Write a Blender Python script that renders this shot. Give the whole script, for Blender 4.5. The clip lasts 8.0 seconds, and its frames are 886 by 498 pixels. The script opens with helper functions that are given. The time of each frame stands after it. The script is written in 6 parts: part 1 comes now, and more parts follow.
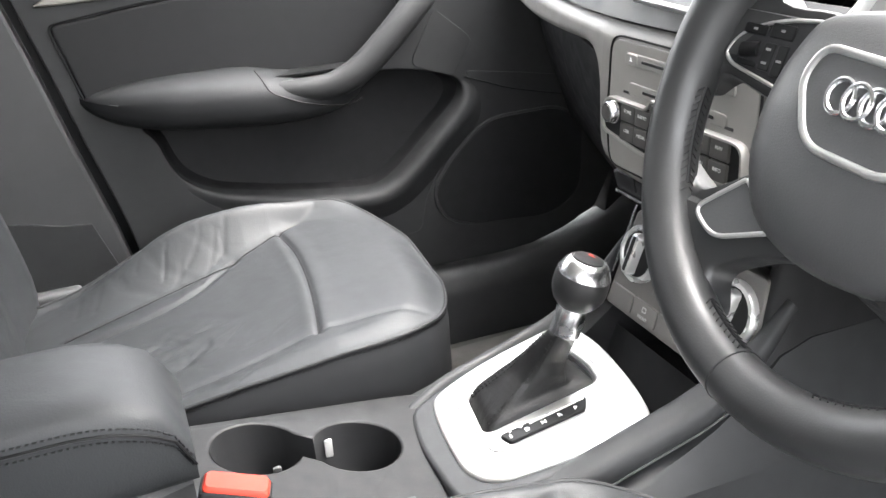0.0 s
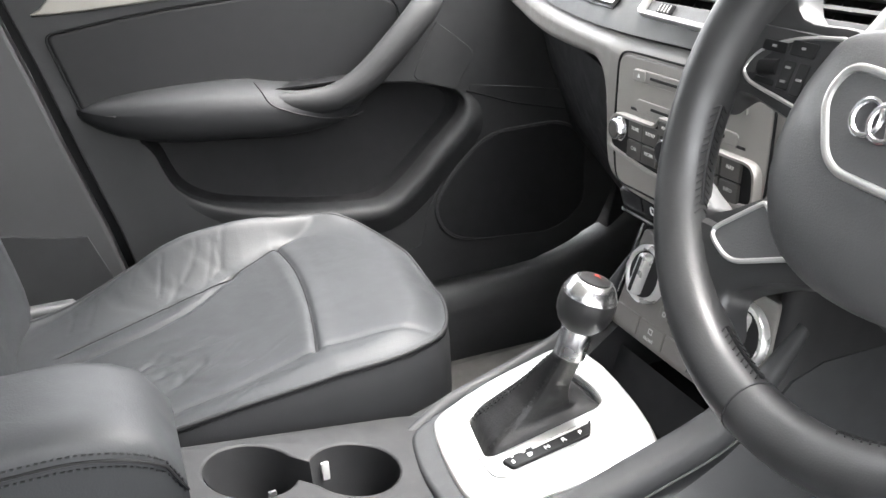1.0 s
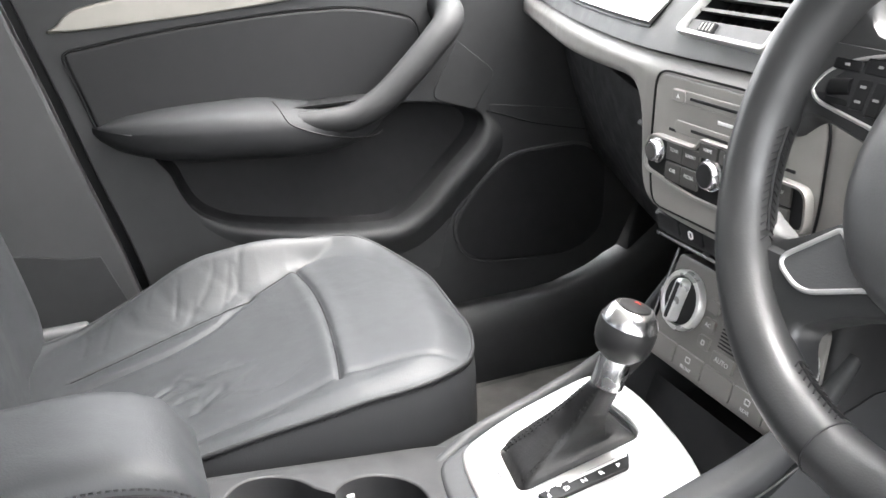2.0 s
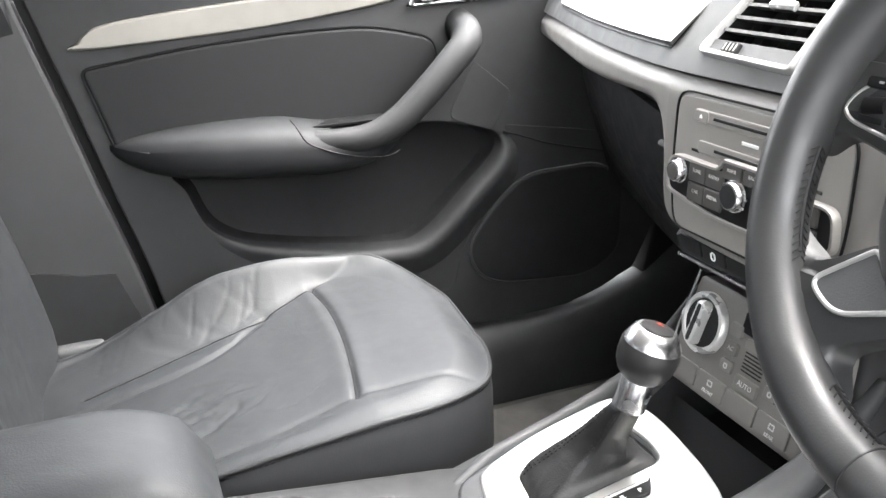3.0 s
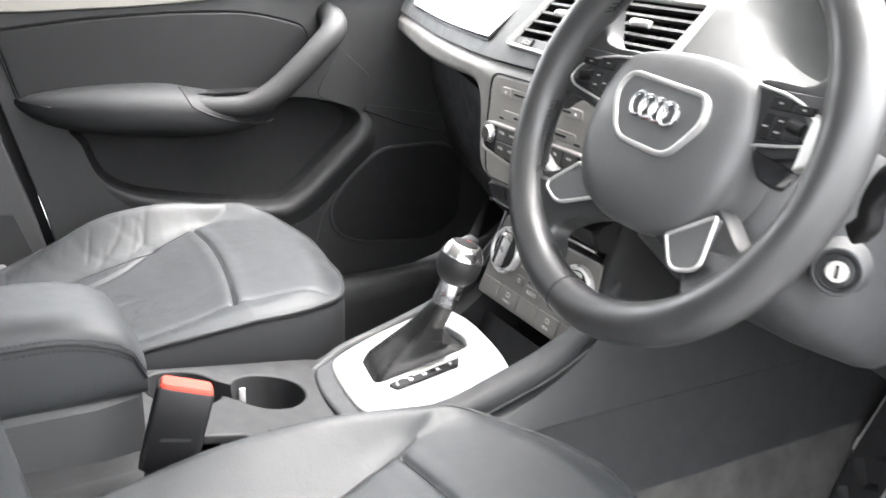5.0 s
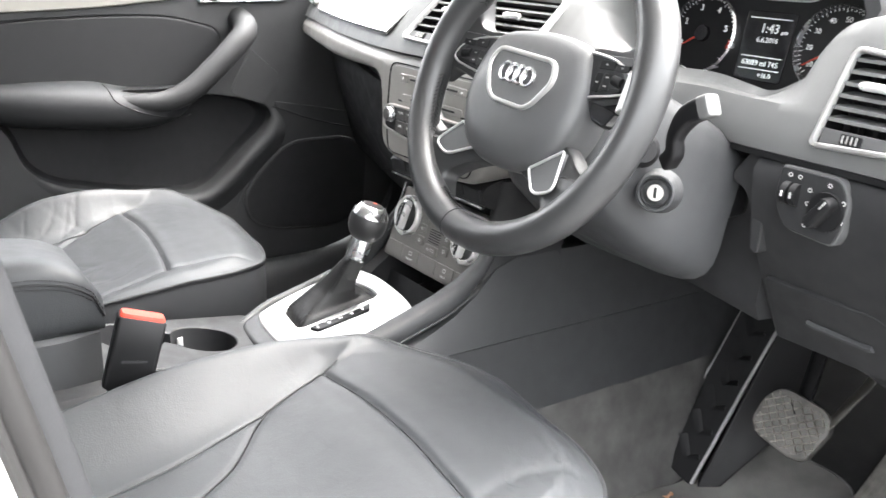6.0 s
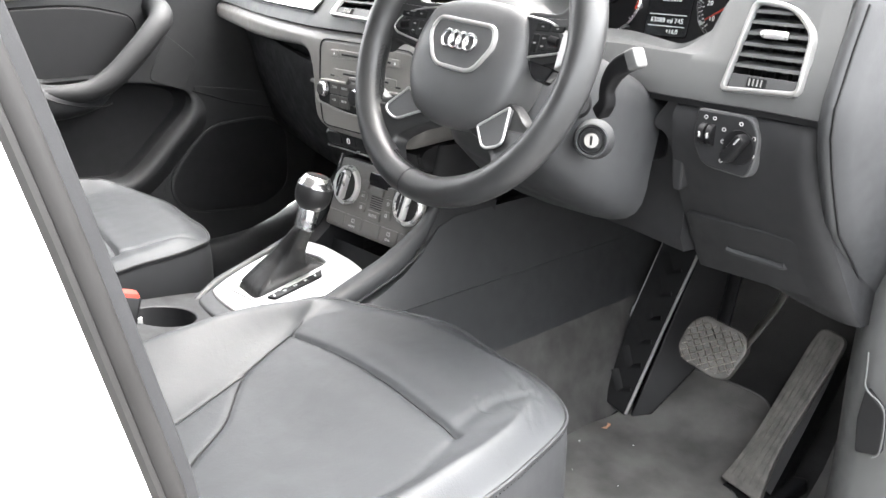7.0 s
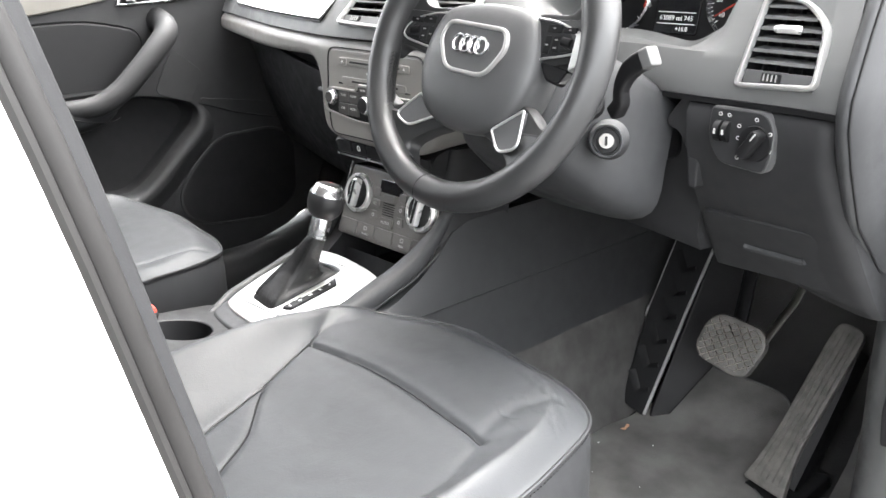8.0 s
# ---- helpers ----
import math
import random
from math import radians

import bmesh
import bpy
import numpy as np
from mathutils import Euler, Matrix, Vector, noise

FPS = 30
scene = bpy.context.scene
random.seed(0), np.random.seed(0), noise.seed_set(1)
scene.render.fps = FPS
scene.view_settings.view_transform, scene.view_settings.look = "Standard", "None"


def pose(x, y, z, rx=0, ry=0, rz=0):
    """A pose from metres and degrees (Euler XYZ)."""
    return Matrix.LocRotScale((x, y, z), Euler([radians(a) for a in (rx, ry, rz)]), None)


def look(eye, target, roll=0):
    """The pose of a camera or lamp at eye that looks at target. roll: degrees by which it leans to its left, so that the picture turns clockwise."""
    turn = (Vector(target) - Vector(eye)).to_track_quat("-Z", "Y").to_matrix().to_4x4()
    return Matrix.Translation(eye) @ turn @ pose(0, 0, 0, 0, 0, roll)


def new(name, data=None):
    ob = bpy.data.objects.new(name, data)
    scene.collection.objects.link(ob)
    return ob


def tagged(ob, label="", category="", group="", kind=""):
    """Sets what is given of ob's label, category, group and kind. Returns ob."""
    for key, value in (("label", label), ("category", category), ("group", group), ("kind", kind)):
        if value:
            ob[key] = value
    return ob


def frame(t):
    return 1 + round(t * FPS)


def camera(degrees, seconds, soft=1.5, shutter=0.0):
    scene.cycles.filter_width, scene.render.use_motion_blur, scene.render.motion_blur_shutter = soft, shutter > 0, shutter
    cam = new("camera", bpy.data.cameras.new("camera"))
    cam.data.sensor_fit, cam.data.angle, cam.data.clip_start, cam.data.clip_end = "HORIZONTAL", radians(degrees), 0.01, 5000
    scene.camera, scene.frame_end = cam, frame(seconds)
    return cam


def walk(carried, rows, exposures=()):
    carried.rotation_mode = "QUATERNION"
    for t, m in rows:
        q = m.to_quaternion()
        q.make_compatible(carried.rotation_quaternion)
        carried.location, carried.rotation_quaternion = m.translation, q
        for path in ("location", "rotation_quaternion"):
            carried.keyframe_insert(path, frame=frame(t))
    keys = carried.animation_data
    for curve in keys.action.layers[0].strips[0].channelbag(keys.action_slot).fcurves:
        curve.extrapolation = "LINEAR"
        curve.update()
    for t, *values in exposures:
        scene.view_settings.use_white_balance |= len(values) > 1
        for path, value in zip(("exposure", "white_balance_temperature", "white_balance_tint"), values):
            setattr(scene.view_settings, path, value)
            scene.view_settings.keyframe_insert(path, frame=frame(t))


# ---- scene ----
cam = camera(52.6, 8.0, soft=1.5, shutter=0.4)
PATH = [
    (0, (0.67, -0.183, 1.175), (-1.053, 0.453, 0.382), -3.8),
    (0.5, (0.659, -0.176, 1.176), (-1.069, 0.453, 0.387), -3.8),
    (1, (0.648, -0.178, 1.172), (-1.083, 0.466, 0.404), -3.2),
    (2.5, (0.603, -0.199, 1.165), (-1.157, 0.439, 0.459), -3.0),
    (3, (0.603, -0.2, 1.163), (-1.167, 0.434, 0.481), -2.7),
    (3.5, (0.635, -0.216, 1.168), (-1.124, 0.465, 0.501), -1.9),
    (4, (0.693, -0.244, 1.168), (-1.037, 0.521, 0.519), -0.1),
    (4.5, (0.760, -0.270, 1.175), (-0.926, 0.580, 0.513), 1.3),
    (5.8, (1.007, -0.373, 1.173), (-0.569, 0.676, 0.528), 3.0),
    (6, (1.024, -0.402, 1.163), (-0.52, 0.702, 0.534), 2.8),
    (6.5, (1.026, -0.479, 1.162), (-0.397, 0.767, 0.514), 2.4),
    (7, (1.05, -0.499, 1.162), (-0.345, 0.769, 0.494), 0.5),
    (7.5, (1.054, -0.503, 1.167), (-0.341, 0.759, 0.488), -0.9),
    (8, (1.038, -0.505, 1.162), (-0.367, 0.756, 0.503), -1.3),
]
walk(cam, [(t, look(eye, target, roll)) for t, eye, target, roll in PATH],
     [(0, 4.18), (1, 4.20), (2.5, 4.38), (4.5, 4.38), (6, 4.42), (6.5, 4.40), (7, 4.24), (7.5, 4.18), (8, 4.10)])

# ---------- light: overcast daylight ----------
from mathutils import geometry

scene.view_settings.exposure = 3.97
world = bpy.data.worlds.new("overcast")
scene.world = world
world.use_nodes = True
wn = world.node_tree.nodes
sky = wn.new("ShaderNodeTexSky")
sky.sky_type, sky.sun_disc = "NISHITA", False
sky.sun_elevation, sky.sun_rotation = radians(66), radians(12)
sky.air_density, sky.dust_density, sky.ozone_density = 1.0, 6.0, 1.0
grey = wn.new("ShaderNodeHueSaturation")
grey.inputs["Saturation"].default_value = 0.12
world.node_tree.links.new(sky.outputs[0], grey.inputs["Color"])
# an overcast sky is three times as bright overhead as at the horizon
way, axes, rise = wn.new("ShaderNodeTexCoord"), wn.new("ShaderNodeSeparateXYZ"), wn.new("ShaderNodeMapRange")
rise.inputs["To Min"].default_value, rise.inputs["To Max"].default_value = 1.1, 1.8
dome = wn.new("ShaderNodeVectorMath")
dome.operation = "SCALE"
world.node_tree.links.new(way.outputs["Generated"], axes.inputs[0])
world.node_tree.links.new(axes.outputs["Z"], rise.inputs["Value"])
world.node_tree.links.new(grey.outputs[0], dome.inputs[0])
world.node_tree.links.new(rise.outputs[0], dome.inputs["Scale"])
world.node_tree.links.new(dome.outputs[0], wn["Background"].inputs[0])
wn["Background"].inputs[1].default_value = 0.15

sun = new("sun", bpy.data.lights.new("sun", "SUN"))
sun.data.energy, sun.data.angle, sun.data.color = 0.3, radians(60), (1.0, 0.98, 0.95)
sun.matrix_world = look((0.4, 1.9, 5.0), (0, 0, 0.7))


# ---------- materials ----------
def surface(name, col, rough=0.5, metal=0.0, grain=0.0, grain_size=0.0015, blotch=0.12, blotch_size=0.08, spec=0.5, crease=0.0, cells=False, smudge=0.08):
    """Principled material with two scales of variation: grain in the relief, blotches in colour and gloss."""
    m = bpy.data.materials.new(name)
    m.use_nodes = True
    t = m.node_tree
    n, l = t.nodes, t.links
    b = n["Principled BSDF"]
    b.inputs["Metallic"].default_value = metal
    b.inputs["Specular IOR Level"].default_value = spec
    co = n.new("ShaderNodeTexCoord")
    big = n.new("ShaderNodeTexNoise")
    big.inputs["Scale"].default_value, big.inputs["Detail"].default_value = 1 / blotch_size, 5
    l.new(co.outputs["Object"], big.inputs["Vector"])
    ramp = n.new("ShaderNodeMapRange")
    ramp.inputs["From Min"].default_value, ramp.inputs["From Max"].default_value = 0.3, 0.7
    ramp.inputs["To Min"].default_value, ramp.inputs["To Max"].default_value = 1 - blotch, 1 + blotch
    l.new(big.outputs["Fac"], ramp.inputs["Value"])
    mix = n.new("ShaderNodeVectorMath")
    mix.operation = "SCALE"
    mix.inputs[0].default_value = col
    l.new(ramp.outputs[0], mix.inputs["Scale"])
    l.new(mix.outputs[0], b.inputs["Base Color"])
    mid = n.new("ShaderNodeTexNoise")
    mid.inputs["Scale"].default_value, mid.inputs["Detail"].default_value = 45, 6
    l.new(co.outputs["Object"], mid.inputs["Vector"])
    rr = n.new("ShaderNodeMapRange")
    rr.inputs["From Min"].default_value, rr.inputs["From Max"].default_value = 0.3, 0.7
    rr.inputs["To Min"].default_value, rr.inputs["To Max"].default_value = max(0.02, rough - smudge), min(1, rough + smudge)
    l.new(mid.outputs["Fac"], rr.inputs["Value"])
    l.new(rr.outputs[0], b.inputs["Roughness"])
    last = None
    if crease:
        cr = n.new("ShaderNodeTexNoise")
        cr.inputs["Scale"].default_value, cr.inputs["Detail"].default_value, cr.inputs["Distortion"].default_value = 22, 3, 0.8
        l.new(co.outputs["Object"], cr.inputs["Vector"])
        bp = n.new("ShaderNodeBump")
        bp.inputs["Strength"].default_value, bp.inputs["Distance"].default_value = crease, 0.004
        l.new(cr.outputs["Fac"], bp.inputs["Height"])
        last = bp
    if grain:
        if cells:
            g = n.new("ShaderNodeTexVoronoi")
            g.inputs["Scale"].default_value = 1 / grain_size
            out = g.outputs["Distance"]
        else:
            g = n.new("ShaderNodeTexNoise")
            g.inputs["Scale"].default_value, g.inputs["Detail"].default_value = 1 / grain_size, 3
            out = g.outputs["Fac"]
        l.new(co.outputs["Object"], g.inputs["Vector"])
        bp = n.new("ShaderNodeBump")
        bp.inputs["Strength"].default_value, bp.inputs["Distance"].default_value = grain, grain_size * 0.4
        l.new(out, bp.inputs["Height"])
        if last:
            l.new(last.outputs[0], bp.inputs["Normal"])
        last = bp
    if last:
        l.new(last.outputs[0], b.inputs["Normal"])
    return m


def brushed(name, col, rough, axis):
    """Brushed metal: noise drawn out along one axis in the gloss and the relief."""
    m = surface(name, col, rough, 1.0, blotch=0.04)
    t = m.node_tree
    n, l = t.nodes, t.links
    b = n["Principled BSDF"]
    co, mp, ns = n.new("ShaderNodeTexCoord"), n.new("ShaderNodeMapping"), n.new("ShaderNodeTexNoise")
    mp.inputs["Scale"].default_value = [6 if i == axis else 900 for i in range(3)]
    ns.inputs["Scale"].default_value, ns.inputs["Detail"].default_value = 1, 2
    l.new(co.outputs["Object"], mp.inputs["Vector"])
    l.new(mp.outputs[0], ns.inputs["Vector"])
    bp = n.new("ShaderNodeBump")
    bp.inputs["Strength"].default_value, bp.inputs["Distance"].default_value = 0.12, 0.0004
    l.new(ns.outputs["Fac"], bp.inputs["Height"])
    l.new(bp.outputs[0], b.inputs["Normal"])
    return m


LEATHER = surface("seat_leather", (0.0202, 0.0214, 0.0228), 0.52, grain=0.16, spec=0.23, grain_size=0.0016, cells=True, blotch=0.06, crease=0.16, smudge=0.04)
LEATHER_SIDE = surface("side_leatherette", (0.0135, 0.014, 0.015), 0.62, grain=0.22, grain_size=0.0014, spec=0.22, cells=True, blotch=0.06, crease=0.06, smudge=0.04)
# side leather once more, darkened to paint the dimmer light on the insert
INSERT_SHADED = surface("shaded_insert_leather", (0.009, 0.0093, 0.0100), 0.55, grain=0.22, grain_size=0.0014, spec=0.28, cells=True, blotch=0.06, crease=0.05, smudge=0.04)
WHEEL_LEATHER = surface("wheel_leather", (0.020, 0.0202, 0.0206), 0.40, spec=0.45, grain=0.08, grain_size=0.0012, cells=True, blotch=0.15, blotch_size=0.05, smudge=0.1)
KNOB = surface("knob_leather", (0.016, 0.016, 0.0165), 0.38, grain=0.08, grain_size=0.0012, cells=True, blotch=0.1, spec=0.4)
BOOT = surface("boot_leather", (0.007, 0.007, 0.0073), 0.50, spec=0.28, grain=0.3, grain_size=0.0013, cells=True, crease=0.6)
PLASTIC = surface("grained_plastic", (0.024, 0.0248, 0.026), 0.55, spec=0.30, grain=0.4, grain_size=0.0012, blotch=0.07)
PLASTIC_DOOR = surface("door_plastic", (0.0250, 0.0255, 0.0265), 0.58, spec=0.3, grain=0.5, grain_size=0.0014, blotch=0.14, blotch_size=0.12)
PLASTIC_PULL = surface("pull_plastic", (0.019, 0.0194, 0.0202), 0.62, spec=0.24, grain=0.4, grain_size=0.0012, blotch=0.08)
PLASTIC_SOFT = surface("soft_touch_plastic", (0.070, 0.071, 0.0705), 0.55, spec=0.28, grain=0.4, grain_size=0.0010, blotch=0.06)
PLASTIC_MID = surface("mid_grey_plastic", (0.044, 0.0445, 0.0455), 0.48, grain=0.35, grain_size=0.0011, blotch=0.07)
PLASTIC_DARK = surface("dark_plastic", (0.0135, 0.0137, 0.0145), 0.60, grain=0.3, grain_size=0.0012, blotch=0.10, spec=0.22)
BLACK = surface("black_plastic", (0.006, 0.006, 0.0065), 0.5, grain=0.15, grain_size=0.001, blotch=0.1, spec=0.18)
GLOSS = surface("gloss_black", (0.008, 0.008, 0.009), 0.12, blotch=0.1)
DASH_GREY = surface("dash_plastic", (0.165, 0.158, 0.149), 0.48, grain=0.35, grain_size=0.0010, blotch=0.05)
STACK = surface("stack_plastic", (0.205, 0.196, 0.185), 0.45, grain=0.2, grain_size=0.0009, blotch=0.05)
RUBBER = surface("seal_rubber", (0.008, 0.0075, 0.0072), 0.55, spec=0.3, grain=0.1, grain_size=0.002, blotch=0.2)
CARPET = surface("carpet", (0.060, 0.059, 0.057), 0.95, grain=1.0, grain_size=0.002, blotch=0.25, blotch_size=0.05, spec=0.1)
# carpet again, its colour darkened for the deep shade behind the pedals
CARPET_SHADED = surface("shaded_carpet", (0.016, 0.016, 0.016), 0.95, grain=1.0, grain_size=0.002, blotch=0.25, blotch_size=0.05, spec=0.1)
MAT = surface("floor_mat", (0.108, 0.105, 0.100), 0.95, grain=1.0, grain_size=0.0022, blotch=0.35, blotch_size=0.09, spec=0.1)
SATIN = surface("satin_silver", (0.50, 0.50, 0.49), 0.38, 0.8, grain=0.05, grain_size=0.0006, blotch=0.03)
BAND_SILVER = surface("band_silver", (0.30, 0.29, 0.275), 0.45, 0.5, grain=0.05, grain_size=0.0006, blotch=0.03)
CHROME = surface("chrome", (0.66, 0.66, 0.67), 0.25, 1.0, blotch=0.03, smudge=0.04)
SILVER = surface("silver_paint", (0.62, 0.62, 0.61), 0.30, 0.6, blotch=0.03)
ALU_Y = brushed("brushed_aluminium_door", (0.24, 0.228, 0.208), 0.45, 1)
ALU_X = brushed("brushed_aluminium_dash", (0.58, 0.57, 0.55), 0.36, 0)
STEEL = surface("pedal_steel", (0.45, 0.42, 0.38), 0.35, 1.0, blotch=0.2)
PEDAL = surface("worn_rubber", (0.072, 0.068, 0.062), 0.6, grain=0.5, grain_size=0.003, blotch=0.4, blotch_size=0.02)
RED = surface("red_plastic", (0.33, 0.026, 0.013), 0.5, spec=0.25, blotch=0.05)
WHITE = surface("white_paint", (0.82, 0.82, 0.81), 0.25, blotch=0.02)
WHITE_MARK = surface("white_print", (0.75, 0.75, 0.74), 0.5, blotch=0.02)
PANEL = surface("panel_plastic", (0.118, 0.113, 0.106), 0.45, grain=0.2, grain_size=0.0009, blotch=0.05)
KEY = surface("key_plastic", (0.048, 0.046, 0.043), 0.5, grain=0.15, grain_size=0.0008, blotch=0.05)
LETTER = surface("grey_print", (0.36, 0.36, 0.35), 0.5, blotch=0.02)
CLOTH = surface("headliner_cloth", (0.42, 0.41, 0.39), 0.95, grain=0.6, grain_size=0.002, blotch=0.05)
LEAF = surface("dry_leaf", (0.45, 0.24, 0.15), 0.7, blotch=0.3, blotch_size=0.004)
PALE = surface("pale_grey_plastic", (0.20, 0.20, 0.195), 0.5, grain=0.2, grain_size=0.001, blotch=0.05)
GROUND = surface("asphalt", (0.055, 0.055, 0.055), 0.9, grain=0.8, grain_size=0.01, blotch=0.2, blotch_size=0.5)
TINT = bpy.data.materials.new("tinted_glass")
TINT.use_nodes = True
tb = TINT.node_tree.nodes["Principled BSDF"]
tb.inputs["Base Color"].default_value = (0.10, 0.11, 0.11, 1)
tb.inputs["Transmission Weight"].default_value, tb.inputs["Roughness"].default_value = 1.0, 0.02
# laminated screen glass, two thirds of the light come through its rake
SCREEN = bpy.data.materials.new("screen_glass")
SCREEN.use_nodes = True
sn, sl = SCREEN.node_tree.nodes, SCREEN.node_tree.links
clear, gloss, both = sn.new("ShaderNodeBsdfTransparent"), sn.new("ShaderNodeBsdfGlossy"), sn.new("ShaderNodeMixShader")
clear.inputs["Color"].default_value = (0.85, 0.843, 0.837, 1)
gloss.inputs["Roughness"].default_value = 0.02
both.inputs["Fac"].default_value = 0.06
sl.new(clear.outputs[0], both.inputs[1])
sl.new(gloss.outputs[0], both.inputs[2])
sl.new(both.outputs[0], sn["Material Output"].inputs["Surface"])
THREAD = surface("thread", (0.022, 0.022, 0.022), 0.7, blotch=0.1)


# ---------- mesh tools ----------
def part(name, bm, material, parent=None, label="", angle=38):
    """One mesh object from a bmesh in world places, under a thing or a part."""
    me = bpy.data.meshes.new(name)
    bmesh.ops.recalc_face_normals(bm, faces=bm.faces)
    bm.to_mesh(me)
    bm.free()
    me.materials.append(material)
    for p in me.polygons:
        p.use_smooth = True
    me.set_sharp_from_angle(angle=radians(angle))
    ob = new(name, me)
    if parent:
        ob.parent = parent
        if parent.parent is None:
            ob.matrix_parent_inverse = parent.matrix_basis.inverted()
    if label:
        tagged(ob, label)
    return ob


def thing(name, at, label, category, group="", kind=""):
    ob = new(name)
    ob.empty_display_size = 0.05
    ob.location = at
    ob.matrix_basis = Matrix.Translation(at)
    return tagged(ob, label, category, group, kind)


def spline(pts, n, closed=False):
    """Catmull-Rom curve through the points, n steps a span."""
    pts = [Vector(p) for p in pts]
    k = len(pts)
    out = []
    for i in range(k if closed else k - 1):
        a, b, c, d = (pts[(i + j) % k] if closed else pts[min(max(i + j, 0), k - 1)] for j in (-1, 0, 1, 2))
        for s in range(n):
            t = s / n
            out.append(0.5 * ((2 * b) + (c - a) * t + (2 * a - 5 * b + 4 * c - d) * t * t + (3 * b - a - 3 * c + d) * t ** 3))
    if not closed:
        out.append(pts[-1])
    return out


def rounded(pts, r, seg=4):
    """Polygon with its corners rounded; r a number or one a corner."""
    pts = [Vector(p) for p in pts]
    k = len(pts)
    out = []
    for i, p in enumerate(pts):
        rad = r[i] if isinstance(r, (list, tuple)) else r
        a, b = (pts[i - 1] - p), (pts[(i + 1) % k] - p)
        d = min(rad, a.length * 0.48, b.length * 0.48)
        if d <= 1e-6:
            out.append(p)
            continue
        s, e = p + a.normalized() * d, p + b.normalized() * d
        for j in range(seg + 1):
            t = j / seg
            out.append((1 - t) ** 2 * s + 2 * t * (1 - t) * p + t * t * e)
    return out


def oval(cx, cy, rx, ry, n=28):
    return [Vector((cx + rx * math.cos(2 * math.pi * i / n), cy + ry * math.sin(2 * math.pi * i / n))) for i in range(n)]


def area(loop):
    return sum(loop[i - 1].x * p.y - p.x * loop[i - 1].y for i, p in enumerate(loop)) / 2


def inset(loop, d):
    k = len(loop)
    out = []
    for i, p in enumerate(loop):
        a, b = p - loop[i - 1], loop[(i + 1) % k] - p
        na, nb = Vector((-a.y, a.x)), Vector((-b.y, b.x))
        nn = (na.normalized() if na.length > 1e-9 else Vector((0, 0))) + (nb.normalized() if nb.length > 1e-9 else Vector((0, 0)))
        out.append(p + (nn.normalized() * d if nn.length > 1e-6 else Vector((0, 0))))
    return out


def slab(out, o, u, v, depth=0.01, bev=0.002, holes=(), bm=None, warp=None):
    """A plate with a rounded front edge: its outline in the plane of u and v through o, with holes; it faces u x v."""
    bm = bm or bmesh.new()
    o, u, v = Vector(o), Vector(u).normalized(), Vector(v).normalized()
    n = u.cross(v)
    loops = []
    for i, lp in enumerate((out, *holes)):
        lp = [Vector(p[:2]) for p in lp]
        if (area(lp) > 0) != (i == 0):
            lp.reverse()
        loops.append(lp)
    levels = [(0, -depth), (0, -bev), (bev * 0.3, -bev * 0.3), (bev, 0), (bev * 1.3, 0)] if bev > 0 else [(0, -depth), (0, 0)]
    front, back = [], []
    for lp in loops:
        rings = []
        for d, h in levels:
            pts = inset(lp, d)
            ring = []
            for p in pts:
                w = o + u * p.x + v * p.y + n * h
                ring.append(bm.verts.new(warp(w) if warp else w))
            rings.append(ring)
        for a, b in zip(rings, rings[1:]):
            for i in range(len(a)):
                j = (i + 1) % len(a)
                bm.faces.new((a[i], a[j], b[j], b[i]))
        front.append((rings[-1], inset(lp, levels[-1][0])))
        back.append((rings[0], lp))
    for sets in (front, back):
        verts = [w for ring, _ in sets for w in ring]
        for tri in geometry.tessellate_polygon([[p.to_3d() for p in lp] for _, lp in sets]):
            try:
                bm.faces.new([verts[i] for i in tri])
            except ValueError:
                pass
    return bm


def loft(rings, caps=True, closed=True, bm=None):
    bm = bm or bmesh.new()
    vs = [[bm.verts.new(p) for p in ring] for ring in rings]
    for a, b in zip(vs, vs[1:]):
        k = len(a)
        for i in range(k if closed else k - 1):
            j = (i + 1) % k
            bm.faces.new((a[i], a[j], b[j], b[i]))
    if caps:
        bm.faces.new(list(reversed(vs[0])))
        bm.faces.new(vs[-1])
    return bm


def tube(path, r, seg=10, closed=False, bm=None, flat=None, up=None):
    """A round bar along a path; r a number or one a point; flat: (a, b) stretches across and along up."""
    path = [Vector(p) for p in path]
    k = len(path)
    rings = []
    side = None
    for i, p in enumerate(path):
        d = (path[(i + 1) % k] - path[i - 1]) if closed else (path[min(i + 1, k - 1)] - path[max(i - 1, 0)])
        d.normalize()
        if up is not None:
            side = d.cross(Vector(up)).normalized()
        elif side is None:
            side = d.orthogonal().normalized()
        else:
            side = (side - d * side.dot(d)).normalized()
        w = d.cross(side) if up is None else side.cross(d)
        rad = r[i] if isinstance(r, (list, tuple)) else r
        fa, fb = flat or (1, 1)
        rings.append([p + side * (rad * fa * math.cos(2 * math.pi * j / seg)) + w * (rad * fb * math.sin(2 * math.pi * j / seg)) for j in range(seg)])
    if closed:
        rings.append(rings[0])
        bm = loft(rings, caps=False, bm=bm)
        bmesh.ops.remove_doubles(bm, verts=bm.verts, dist=1e-6)
        return bm
    return loft(rings, bm=bm)


def turned(profile, o, axis, seg=28, bm=None):
    """A turned body: (radius, height) along an axis from o."""
    axis = Vector(axis).normalized()
    a = axis.orthogonal().normalized()
    b = axis.cross(a)
    o = Vector(o)
    rings = [[o + axis * h + (a * math.cos(2 * math.pi * j / seg) + b * math.sin(2 * math.pi * j / seg)) * max(r, 1e-4) for j in range(seg)] for r, h in profile]
    return loft(rings, bm=bm)


